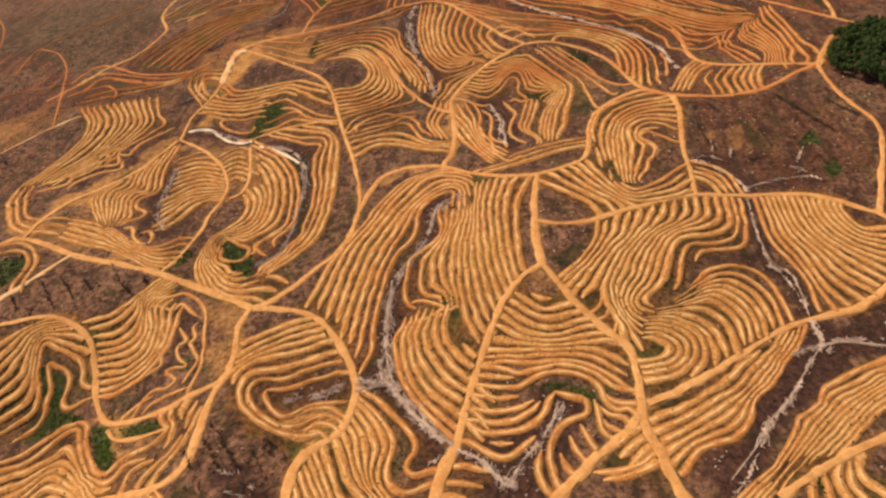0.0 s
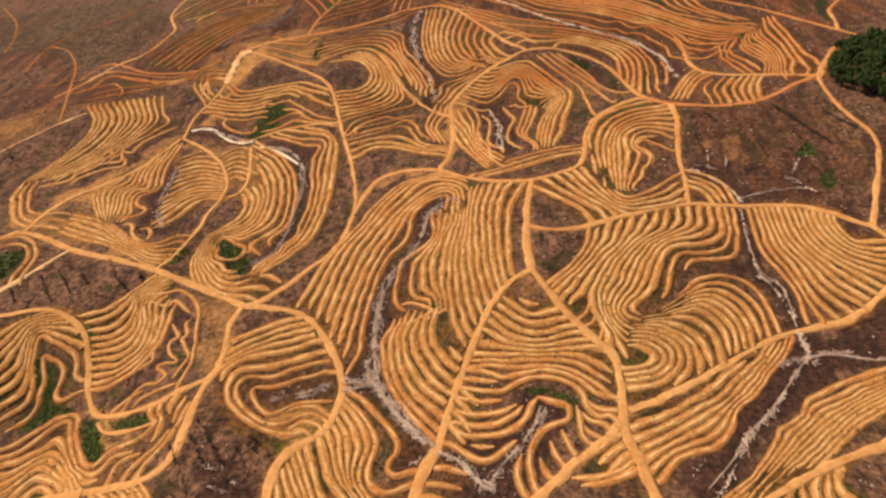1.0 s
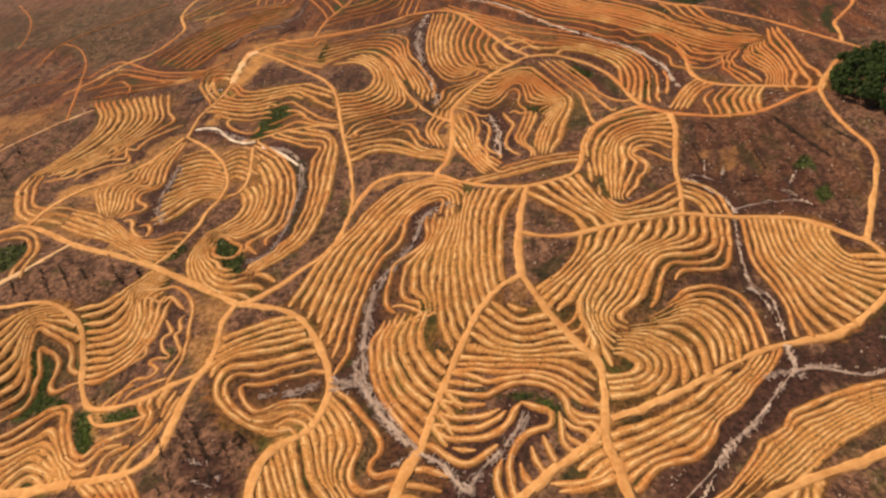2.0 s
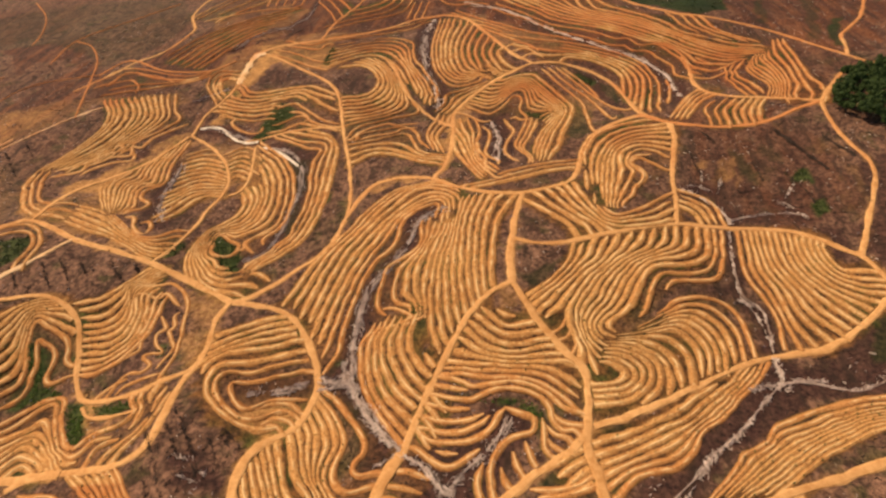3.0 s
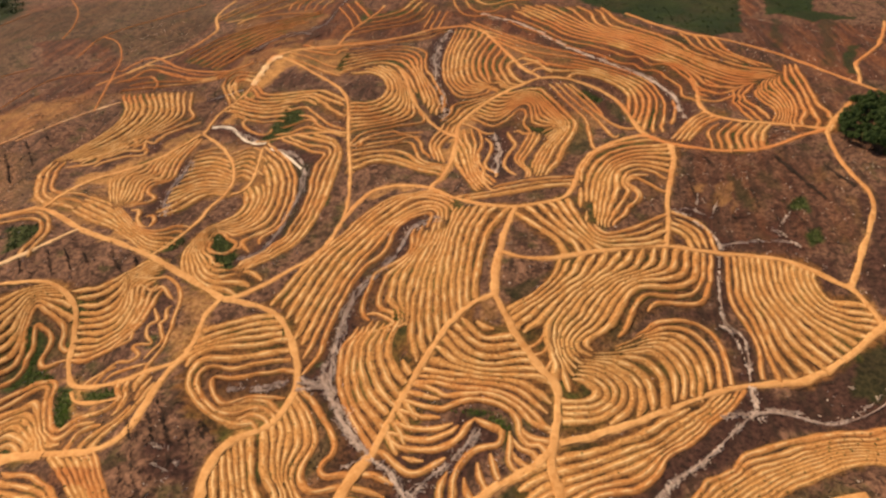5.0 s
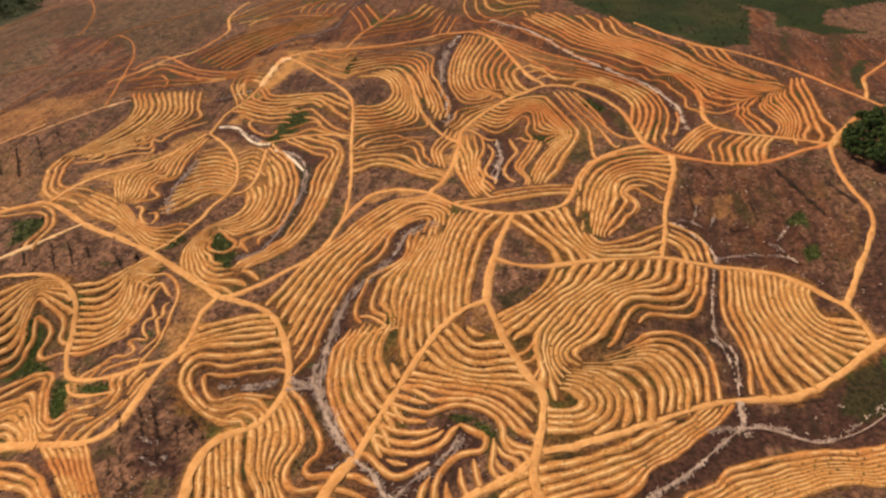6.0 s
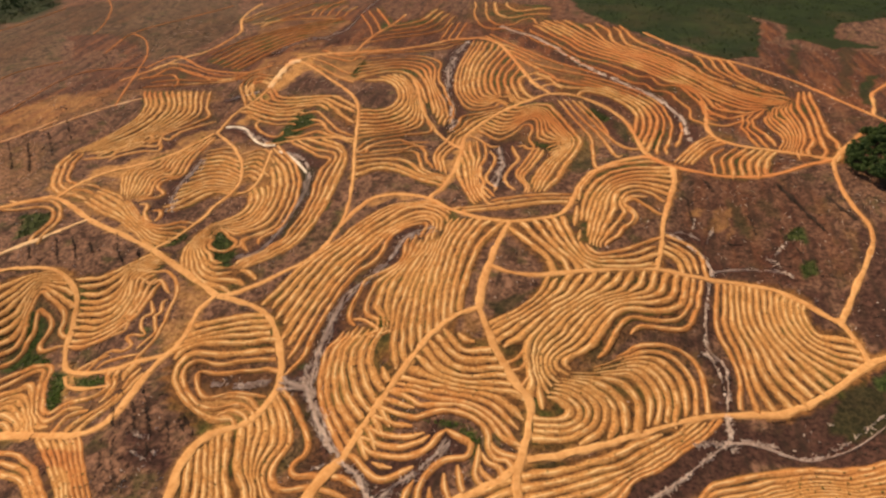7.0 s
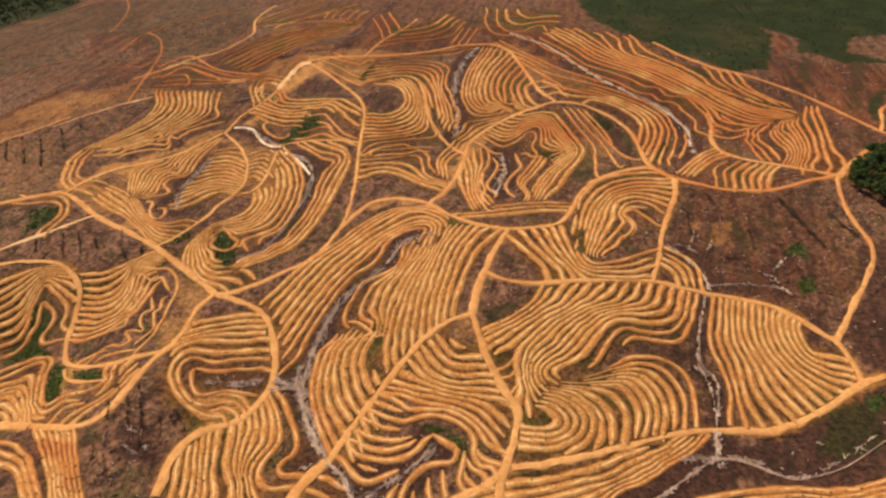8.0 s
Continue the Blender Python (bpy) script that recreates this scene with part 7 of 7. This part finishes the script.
def terrace(line, slope, spacing, parent, number, low, open_ends, bleached=0.0):
    """One bench: a cut tread, a rounded bund of spoil on it and the slopes above and below."""
    n = len(line)
    half = np.clip(spacing * 0.52, 0.65, 2.7 if low > 1 else 1.9)
    half = half * (0.88 + 0.24 * rough(line[:, 0], line[:, 1], 9, number)) * (1 - 0.25 * redness(line[:, 0], line[:, 1]))
    from_ends = [np.arange(n) if open_ends[0] else np.full(n, 99), np.arange(n)[::-1] if open_ends[1] else np.full(n, 99)]
    half = (half * np.clip(0.35 + np.minimum(*from_ends) / 5.0, 0, 1))[:, None]
    tall = np.clip(spacing / 6, 0.4, 1.0) * (0.7 + 0.5 * rough(line[:, 0], line[:, 1], 6, number + 4))
    fade = np.clip(np.minimum(np.arange(n), np.arange(n)[::-1]) / 3.0, 0.3, 1)
    # last two columns darken both edges: bank litter, weeds and painted shade
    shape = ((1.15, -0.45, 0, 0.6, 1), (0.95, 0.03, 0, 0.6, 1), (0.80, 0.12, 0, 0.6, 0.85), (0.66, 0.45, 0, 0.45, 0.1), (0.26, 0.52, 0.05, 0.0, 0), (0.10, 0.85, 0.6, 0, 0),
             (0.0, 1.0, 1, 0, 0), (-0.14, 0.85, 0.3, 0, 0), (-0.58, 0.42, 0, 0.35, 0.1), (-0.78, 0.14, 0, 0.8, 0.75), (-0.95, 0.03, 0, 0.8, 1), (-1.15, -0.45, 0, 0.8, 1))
    base = land(line[:, 0], line[:, 1])
    u, dz, s, inner, bank = (np.array(c)[None] for c in zip(*shape))
    out = half * (u + 0.36 * (rough(line[:, :1] + 7 * u, line[:, 1:] + 3 * u, 3.5, 17) - 0.5))
    xy = line[:, None] + slope[:, None] * out[..., None]
    z = base[:, None] + np.where(dz > 0, (tall * fade)[:, None] * dz, dz) + 0.06
    verts = np.concatenate([xy, z[..., None]], -1).reshape(-1, 3)
    x, y = verts[:, :2].T
    full = lambda a: np.broadcast_to(a, xy.shape[:2]).ravel()
    zone = redness(x, y)
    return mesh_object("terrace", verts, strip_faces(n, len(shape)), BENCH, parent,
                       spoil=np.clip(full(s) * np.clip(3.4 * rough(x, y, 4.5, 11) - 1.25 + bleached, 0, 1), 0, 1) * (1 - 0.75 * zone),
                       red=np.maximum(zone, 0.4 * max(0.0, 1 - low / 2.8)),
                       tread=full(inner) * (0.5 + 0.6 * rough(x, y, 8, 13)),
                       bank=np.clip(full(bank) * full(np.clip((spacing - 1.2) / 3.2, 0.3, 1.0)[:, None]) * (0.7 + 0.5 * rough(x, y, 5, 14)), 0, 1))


def hillside(number, guides):
    gx, gy, field, good = level_field(number, guides)
    levels = [g[0] for g in guides]
    cell = gx[1] - gx[0]
    grad = np.stack(np.gradient(field, cell), -1)
    WORKED.append((gx, gy, (good & (field > min(levels) - 0.55) & (field < max(levels) + 0.6)) * np.clip(0.35 + 0.25 * (field - min(levels)), 0.35, 1.0)))
    thing = new("terraced_hillside")
    for level in range(math.ceil(min(levels) - 0.3), math.floor(max(levels) + 0.3) + 1):
        for line in level_lines(gx, gy, field, good, level + 1e-4):
            if len(line) < 6:
                continue
            line = even(line, 1.7)
            for _ in range(2):
                line[1:-1] = (line[:-2] + 2 * line[1:-1] + line[2:]) / 4
            wob = np.stack([rough(line[:, 0], line[:, 1], 7, 21), rough(line[:, 0], line[:, 1], 7, 22)], 1) - 0.5
            line = line + 1.0 * wob
            i = np.clip(((line[:, 0] - gx[0]) / cell).astype(int), 0, len(gx) - 1)
            j = np.clip(((line[:, 1] - gy[0]) / cell).astype(int), 0, len(gy) - 1)
            pinched = np.hypot(*grad[i, j].T) > (0.75 if level % 2 else 1.3)
            near = ((line[:, None] - ROAD_POINTS[None, :, :2]) ** 2).sum(-1) < (0.85 * ROAD_POINTS[:, 2]) ** 2
            free = ~near.any(1) & ~pinched
            cuts = np.flatnonzero(np.diff(free.astype(int))) + 1
            for piece in np.split(np.arange(len(line)), cuts):
                if len(piece) < 7 or not free[piece[0]]:
                    continue
                part_line = line[piece]
                i = np.clip(((part_line[:, 0] - gx[0]) / cell).astype(int), 0, len(gx) - 1)
                j = np.clip(((part_line[:, 1] - gy[0]) / cell).astype(int), 0, len(gy) - 1)
                g = grad[i, j]
                size = np.hypot(*g.T) + 1e-6
                side = sideways(part_line)
                side = side * np.sign((side * g).sum(1).mean() + 1e-9)
                terrace(part_line, side, 1 / size, thing, number, level - min(levels), (piece[0] == 0 or pinched[piece[0] - 1], piece[-1] == len(line) - 1 or pinched[piece[-1] + 1]))
                for k in range(3, len(part_line) - 2, 4):
                    SEEDLINGS.append(part_line[k] + side[k] * (0.15 + 0.5 * rough(*part_line[k], 3, 44)) * 0.3 / size[k])
    middle = np.vstack([np.array(p) for _, p in guides]).mean(0)
    laterite = redness(*(middle + np.array([(0, 0), (15, 0), (-15, 0), (0, 15), (0, -15)])).T).mean() > 0.4
    words = "hillside of laterite red earth cut into narrow contour terraces" if laterite else "hillside of ochre earth cut into contour planting terraces"
    return tagged(thing, words, "hillside", "terraced hillsides")


for number, guides in enumerate(HILLSIDES.values()):
    hillside(number, guides)


def ledges(number, spacing, lines):
    """Single winding benches along the rim of a hollow."""
    thing = new("terraced_hillside")
    for points in lines:
        points = list(points)
        joined = []
        for end in (0, -1):
            tip, inner = np.array(points[end]), np.array(points[1 if end == 0 else -2])
            far = np.hypot(*(ROAD_POINTS[:, :2] - tip).T)
            goal = ROAD_POINTS[far.argmin(), :2]
            straight = np.dot(goal - tip, tip - inner) / (far.min() * np.hypot(*(tip - inner)) + 1e-6)
            joined.append(far.min() < 2 or (far.min() < 8 and straight > 0.5))
            if far.min() >= 2 and joined[-1]:
                points.insert(0 if end == 0 else len(points), tuple(goal))
        line = curve_through(points, 1.5)
        line = line + 0.8 * (np.stack([rough(line[:, 0], line[:, 1], 6, 23), rough(line[:, 0], line[:, 1], 6, 24)], 1) - 0.5)
        terrace(line, sideways(line), np.full(len(line), spacing), thing, 40 + number, 1.0, (not joined[0], not joined[1]), 0.55)
    return tagged(thing, "winding ledges of ochre earth cut round a hollow", "hillside", "terraced hillsides")


for number, (spacing, lines) in enumerate(LEDGES.values()):
    ledges(number, spacing + 1.0, lines)


# ---- the ground, one sheet to the horizon ----
def axis(low, high, step):
    fine = list(np.arange(low, high, step))
    out, d = [], step
    x = fine[-1]
    while x < 6000:
        d *= 1.35
        x += d
        out.append(x)
    before, d, x = [], step, fine[0]
    while x > -6000:
        d *= 1.35
        x -= d
        before.append(x)
    return np.array(before[::-1] + fine + out)


ax, ay = axis(-640, 560, 3.0), axis(50, 900, 3.0)
X, Y = np.meshgrid(ax, ay, indexing="ij")
Z = land(X, Y) + 0.35 * (rough(X, Y, 9, 1) - 0.5) - 0.1
worked = np.zeros(X.shape)
for gx, gy, m in WORKED:
    i = np.round((X - gx[0]) / (gx[1] - gx[0])).astype(int)
    j = np.round((Y - gy[0]) / (gy[1] - gy[0])).astype(int)
    ok = (i >= 0) & (j >= 0) & (i < m.shape[0]) & (j < m.shape[1])
    worked[ok] = np.maximum(worked[ok], m[i[ok], j[ok]])
wx, wy = X + 7 * (rough(X, Y, 12, 31) - 0.5), Y + 7 * (rough(X, Y, 12, 32) - 0.5)
grass = np.zeros(X.shape)
for _, _, polygon in GREENS:
    grass[inside(wx, wy, polygon)] = 0.85
meadow = np.zeros(X.shape)
for kind, share, polygon in ZONES:
    if kind in ("meadow", "scrub"):
        meadow[inside(wx, wy, polygon)] = share
wild = meadow * np.clip(0.85 + 0.3 * rough(X, Y, 30, 61), 0, 1)
damp = np.clip(3.0 * rough(X, Y, 24, 66) - 1.3, 0, 1) * np.clip(2.5 * rough(X, Y, 7, 67) - 0.5, 0, 1)
grass = np.maximum(grass, 0.75 * worked * damp)
red = np.zeros(X.shape)
for kind, share, polygon in ZONES:
    if kind == "red":
        red = np.maximum(red, 0.85 * share * inside(wx + 40 * (rough(X, Y, 35, 69) - 0.5), wy + 40 * (rough(X, Y, 35, 70) - 0.5), polygon) * np.clip(0.6 + 0.7 * rough(X, Y, 14, 62), 0, 1))
red = np.maximum(red, 0.4 * np.clip((Y - 250) / 250, 0, 1) * np.clip(2.2 * rough(X, Y, 60, 71) - 0.5, 0, 1))
near = np.full(X.shape, 99.0)
for x, y, half in ROAD_POINTS[::2]:
    i0, i1 = np.searchsorted(ax, (x - 9, x + 9))
    j0, j1 = np.searchsorted(ay, (y - 9, y + 9))
    box = (slice(i0, i1), slice(j0, j1))
    near[box] = np.minimum(near[box], np.hypot(X[box] - x, Y[box] - y) - half)
bare = np.clip((1.4 + 2.6 * (rough(X, Y, 8, 63) - 0.5) - near) / 2.2, 0, 1) * (0.55 + 0.45 * worked)
for kind, share, polygon in ZONES:
    if kind == "tan":
        bare = np.maximum(bare, share * inside(wx + 14 * (rough(X, Y, 16, 95) - 0.5), wy + 14 * (rough(X, Y, 16, 96) - 0.5), polygon) * np.clip(0.25 + 1.1 * rough(X, Y, 6, 68) + 0.5 * (rough(X, Y, 22, 97) - 0.5), 0, 1))
skirt = worked.copy()
for _ in range(5):
    skirt[1:-1, 1:-1] = (skirt[:-2, 1:-1] + skirt[2:, 1:-1] + skirt[1:-1, :-2] + skirt[1:-1, 2:] + skirt[1:-1, 1:-1]) / 5
skirt = np.clip(2.5 * skirt, 0, 1) * (worked < 0.2) * np.clip(0.2 + 1.2 * rough(X, Y, 7, 98), 0, 1)
plum = np.zeros(X.shape)
for kind, share, polygon in ZONES:
    if kind == "plum":
        plum = np.maximum(plum, share * inside(wx + 25 * (rough(X, Y, 30, 82) - 0.5), wy + 25 * (rough(X, Y, 30, 83) - 0.5), polygon))
for kind, width, points in WINDROWS:
    for x, y in curve_through(points, 3.0) if kind == "pale" else ():
        i0, i1 = np.searchsorted(ax, (x - 14, x + 14))
        j0, j1 = np.searchsorted(ay, (y - 14, y + 14))
        box = (slice(i0, i1), slice(j0, j1))
        far = np.hypot(wx[box] - x, wy[box] - y)
        plum[box] = np.maximum(plum[box], np.clip((0.9 * width + (5 if width > 5 else 3) - far) / 3, 0, 1))
bare = bare * (1 - 0.75 * plum)
plum = np.maximum(plum, 0.4 * skirt * (bare < 0.25) * (grass < 0.3))
faces = [(i * len(ay) + j, (i + 1) * len(ay) + j, (i + 1) * len(ay) + j + 1, i * len(ay) + j + 1) for i in range(len(ax) - 1) for j in range(len(ay) - 1)]
ground = mesh_object("ground", np.stack([X, Y, Z], -1).reshape(-1, 3), faces, GROUND, worked=worked.ravel(), grass=grass.ravel(), red=red.ravel(), bare=bare.ravel(), plum=plum.ravel(), wild=wild.ravel())
tagged(ground, "cleared brown hill land with litter and sparse regrowth", "ground", kind="structure")


# ---- windrows of felled wood; the dark rows stand in for shadowed seams ----
def sticks(xy, long, thick, rnd, lift, heading=None):
    """Rough tapering poles lying about."""
    n = len(xy)
    turn, tip = rnd.uniform(0, math.pi, n) if heading is None else heading, rnd.normal(0, 0.14, n)
    c = np.c_[xy, land(xy[:, 0], xy[:, 1]) + lift]
    d = np.stack([np.cos(turn), np.sin(turn), tip], 1) * long[:, None]
    s = np.stack([-np.sin(turn), np.cos(turn), 0 * turn], 1) * thick[:, None]
    u = np.stack([0 * turn, 0 * turn, thick], 1)
    verts = np.stack([c - d + s, c - d + 1.5 * u, c - d - s, c + d + 0.5 * s, c + d + 0.8 * u, c + d - 0.5 * s], 1).reshape(-1, 3)
    faces = []
    for o in range(0, 6 * n, 6):
        faces += [(o, o + 1, o + 4, o + 3), (o + 1, o + 2, o + 5, o + 4), (o, o + 2, o + 1), (o + 3, o + 4, o + 5)]
    return verts, faces


def windrow(number, kind, width, points):
    line = curve_through(points, 1.0)
    side = sideways(line)
    rnd = np.random.RandomState(number)
    count = int(len(line) * (5 + width * 1.5) * ((0.62 if width > 5 else 0.26) if kind == "pale" else 1.8 if width > 3 else 0.4))
    k = rnd.randint(0, len(line), count)
    strand = rnd.choice(3, count, p=(0.5, 0.3, 0.2)) if width > 5 else np.zeros(count, int)
    wander = np.stack([(rough(line[:, 0], line[:, 1], 13, number + 31 * q) - 0.5) * width * (0.4, 0.8, 1.1)[q] for q in range(3)])
    tight = rnd.rand(count) < (0.72 if kind == "pale" else 0.5)
    off = np.where(tight, rnd.normal(0, 0.32, count), rnd.normal(0, width * 0.24, count))
    xy = line[k] + side[k] * (off + wander[strand, k])[:, None]
    keep = rough(xy[:, 0], xy[:, 1], 4.5, 77) > np.where(tight, rnd.uniform(0.05, 0.5, count), rnd.uniform(0.4, 0.7, count))
    along = np.arctan2(-side[k, 0], side[k, 1]) + rnd.normal(0, 0.5, count) + np.where(tight, 0, rnd.uniform(-1.5, 1.5, count))
    xy, n = xy[keep], keep.sum()
    ob = mesh_object("brushwood_windrow", *sticks(xy, rnd.uniform(0.35, 1.6, n), rnd.uniform(0.08, 0.24, n), rnd, rnd.uniform(0.1, 0.5, n), along[keep]), WOOD if kind == "pale" else DARKWOOD, smooth=False)
    # dark rows are added poles that imitate shade in slits of the ground
    words = "windrow of bleached felled branches along a gully floor" if kind == "pale" else "row of dark poles standing in for a shadowed seam in cleared ground"
    return tagged(ob, words, "windrow", "windrows", "stuff")


for number, (kind, width, points) in enumerate(WINDROWS):
    windrow(number, kind, width, points)


# ---- narrow skid trails ----
for number, (width, points) in enumerate(TRAILS):
    line = curve_through(points, 2.0)
    side = sideways(line)
    base = land(line[:, 0], line[:, 1])
    shape = ((-1.4, -0.5), (-1.0, 0.10), (0, 0.02), (1.0, 0.10), (1.4, -0.5))
    verts = [(*(line[k] + side[k] * u * width / (5.5 if width > 4 else 9.0) * (0.6 + 0.8 * rough(*line[k], 5, 8))), base[k] + 0.3 + dz) for k in range(len(line)) for u, dz in shape]
    ob = mesh_object("skid_trail", verts, strip_faces(len(line), len(shape)), CLAY if width > 4 else TRAIL)
    tagged(ob, "washed pale clay spilling over brown ground" if width > 4 else "narrow pale trail dragged across brown litter", "trail", "skid trails", "structure")


# ---- regrowth, leaf by leaf ----
def leaf_cards(centres, sizes, rnd, count, spread, leaf=1.0):
    """Small tilted leaves round each centre."""
    c, s = np.repeat(centres, count, 0), np.repeat(sizes, count)[:, None]
    unit = lambda a: a / (np.linalg.norm(a, axis=1, keepdims=True) + 1e-9)
    d = unit(rnd.normal(0, 1, c.shape))
    d[:, 2] = abs(d[:, 2])
    p = c + d * s * spread * rnd.uniform(0.5, 1, s.shape)
    u = unit(np.cross(d, rnd.normal(0, 1, c.shape)))
    v = unit(np.cross(d + 0.5 * rnd.normal(0, 1, c.shape), u))
    w = leaf * s * rnd.uniform(0.35, 0.7, s.shape)
    verts = np.stack([p - u * w, p + 0.6 * v * w, p + u * w, p - 0.6 * v * w], 1).reshape(-1, 3)
    return verts, [(o, o + 1, o + 2, o + 3) for o in range(0, len(verts), 4)]


def scatter(polygon, count, rnd):
    p = np.array(polygon)
    low, high = p.min(0), p.max(0)
    xy = low + rnd.rand(count * 4, 2) * (high - low)
    return xy[inside(xy[:, 0], xy[:, 1], polygon)][:count]


def area_of(polygon):
    x, y = np.array(polygon).T
    return abs(np.dot(x, np.roll(y, 1)) - np.dot(y, np.roll(x, 1))) / 2


for number, (_, bushy, polygon) in enumerate(GREENS):
    rnd = np.random.RandomState(100 + number)
    xy = scatter(polygon, int(area_of(polygon) / (2.2 if bushy else 1.7)), rnd)
    if len(xy) == 0:
        continue
    sizes = rnd.uniform(0.4, 0.9, len(xy)) * (0.8 if bushy else 0.75)
    centres = np.c_[xy, land(xy[:, 0], xy[:, 1]) + 0.1]
    ob = mesh_object("regrowth_patch", *leaf_cards(centres, sizes, rnd, 14, 0.9), SCRUB if bushy else GRASS, smooth=False)
    tagged(ob, "dense dark green shrubs in a damp hollow" if bushy else "bright green grass and fern in a hollow", "undergrowth", "regrowth patches", "stuff")


rnd = np.random.RandomState(55)
for kind, share, polygon in ZONES:
    if kind == "meadow":
        xy = scatter(polygon, 16000, rnd)
        xy = xy[rough(xy[:, 0], xy[:, 1], 40, 88) > rnd.uniform(0.1, 0.5, len(xy))]
        centres = np.c_[xy, land(xy[:, 0], xy[:, 1]) + 0.3]
        ob = mesh_object("scrubland", *leaf_cards(centres, rnd.uniform(0.5, 1.0, len(xy)) * rnd.choice((0.8, 1.1, 1.5), len(xy)), rnd, 9, 0.9), SCRUB, smooth=False)
        tagged(ob, "dark green scrub and regrowing forest beyond the plantation", "scrub", kind="stuff")


# ---- young palms set along the benches ----
rnd = np.random.RandomState(9)
spots = np.array(SEEDLINGS)
spots = spots[rnd.rand(len(spots)) < 0.6]
centres = np.c_[spots, land(spots[:, 0], spots[:, 1]) + 0.35]
ob = mesh_object("young_palms", *leaf_cards(centres, rnd.uniform(0.35, 0.85, len(spots)), rnd, 6, 0.8), LEAF, smooth=False)
tagged(ob, "small dark green palm seedlings set along the terraces", "seedlings", kind="stuff")


# ---- trees of the forest edge ----
def crown_mesh(seed):
    rnd = np.random.RandomState(seed)
    lobes = np.c_[rnd.normal(0, 1.6, (9, 2)), rnd.uniform(5.5, 9.5, 9)]
    return leaf_cards(lobes, rnd.uniform(1.5, 2.3, 9), rnd, 120, 1.05, 0.5)


def tree(seed):
    thing = new("tree")
    bm = bmesh.new()
    rnd = random.Random(seed)
    bmesh.ops.create_cone(bm, segments=7, radius1=0.32, radius2=0.12, depth=7, matrix=Matrix.Translation((0, 0, 3.2)))
    for _ in range(4):
        turn, up = rnd.uniform(0, 6.3), rnd.uniform(4.2, 6)
        m = Matrix.Translation((0, 0, up)) @ Matrix.Rotation(turn, 4, "Z") @ Matrix.Rotation(0.8, 4, "X") @ Matrix.Translation((0, 0, 1.2))
        bmesh.ops.create_cone(bm, segments=5, radius1=0.13, radius2=0.04, depth=2.6, matrix=m)
    me = bpy.data.meshes.new("trunk")
    bm.to_mesh(me)
    bm.free()
    me.materials.append(BARK)
    new("trunk", me).parent = thing
    mesh_object("crown", *crown_mesh(seed), LEAF, thing, smooth=False)
    return tagged(thing, "dark green broadleaf tree in uncleared forest", "tree", "forest trees")


kinds_of_tree = [tree(s) for s in (3, 4, 5)]
first = True
for number, (_, gap, polygon) in enumerate(WOODS):
    rnd = np.random.RandomState(300 + number)
    xy = scatter(polygon, min(170, int(area_of(polygon) / gap**2 * 1.6)), rnd)
    for k, (x, y) in enumerate(xy):
        m = pose(x, y, float(land(x, y)) - 0.3, 0, 0, rnd.uniform(0, 360)) @ Matrix.Scale(rnd.uniform(0.7, 1.25), 4)
        if number == 0 and k < 3:
            kinds_of_tree[k].matrix_basis = m
            continue
        source = kinds_of_tree[k % 3]
        made = copy_thing(source, m)
        made.matrix_basis = m


# ---- litter on the cleared slopes ----
def litter(name, words, material, count, seed, low, high):
    rnd = np.random.RandomState(seed)
    x, y = rnd.uniform(-480, 400, 4 * count), 70 + 600 * rnd.rand(4 * count) ** 1.3
    i, j = np.searchsorted(ax, x), np.searchsorted(ay, y)
    free = (worked[i, j] < 0.5) & (bare[i, j] < 0.3) & (meadow[i, j] < 0.3) & (rough(x, y, 14, seed) > rnd.uniform(0.3, 0.6, len(x)))
    xy = np.c_[x, y][free | (rnd.rand(len(x)) < 0.02)][:count]
    n = len(xy)
    verts, faces = sticks(xy, rnd.uniform(low, high, n), rnd.uniform(0.08, 0.3, n), rnd, np.full(n, 0.05))
    return tagged(mesh_object(name, verts, faces, material, smooth=False), words, "litter", kind="stuff")


litter("felled_branches", "pale broken branches strewn over cleared ground", WOOD, 4000, 71, 0.2, 0.8)
litter("charred_brush", "dark rotting brushwood strewn over cleared ground", DARKWOOD, 12000, 72, 0.4, 1.6)
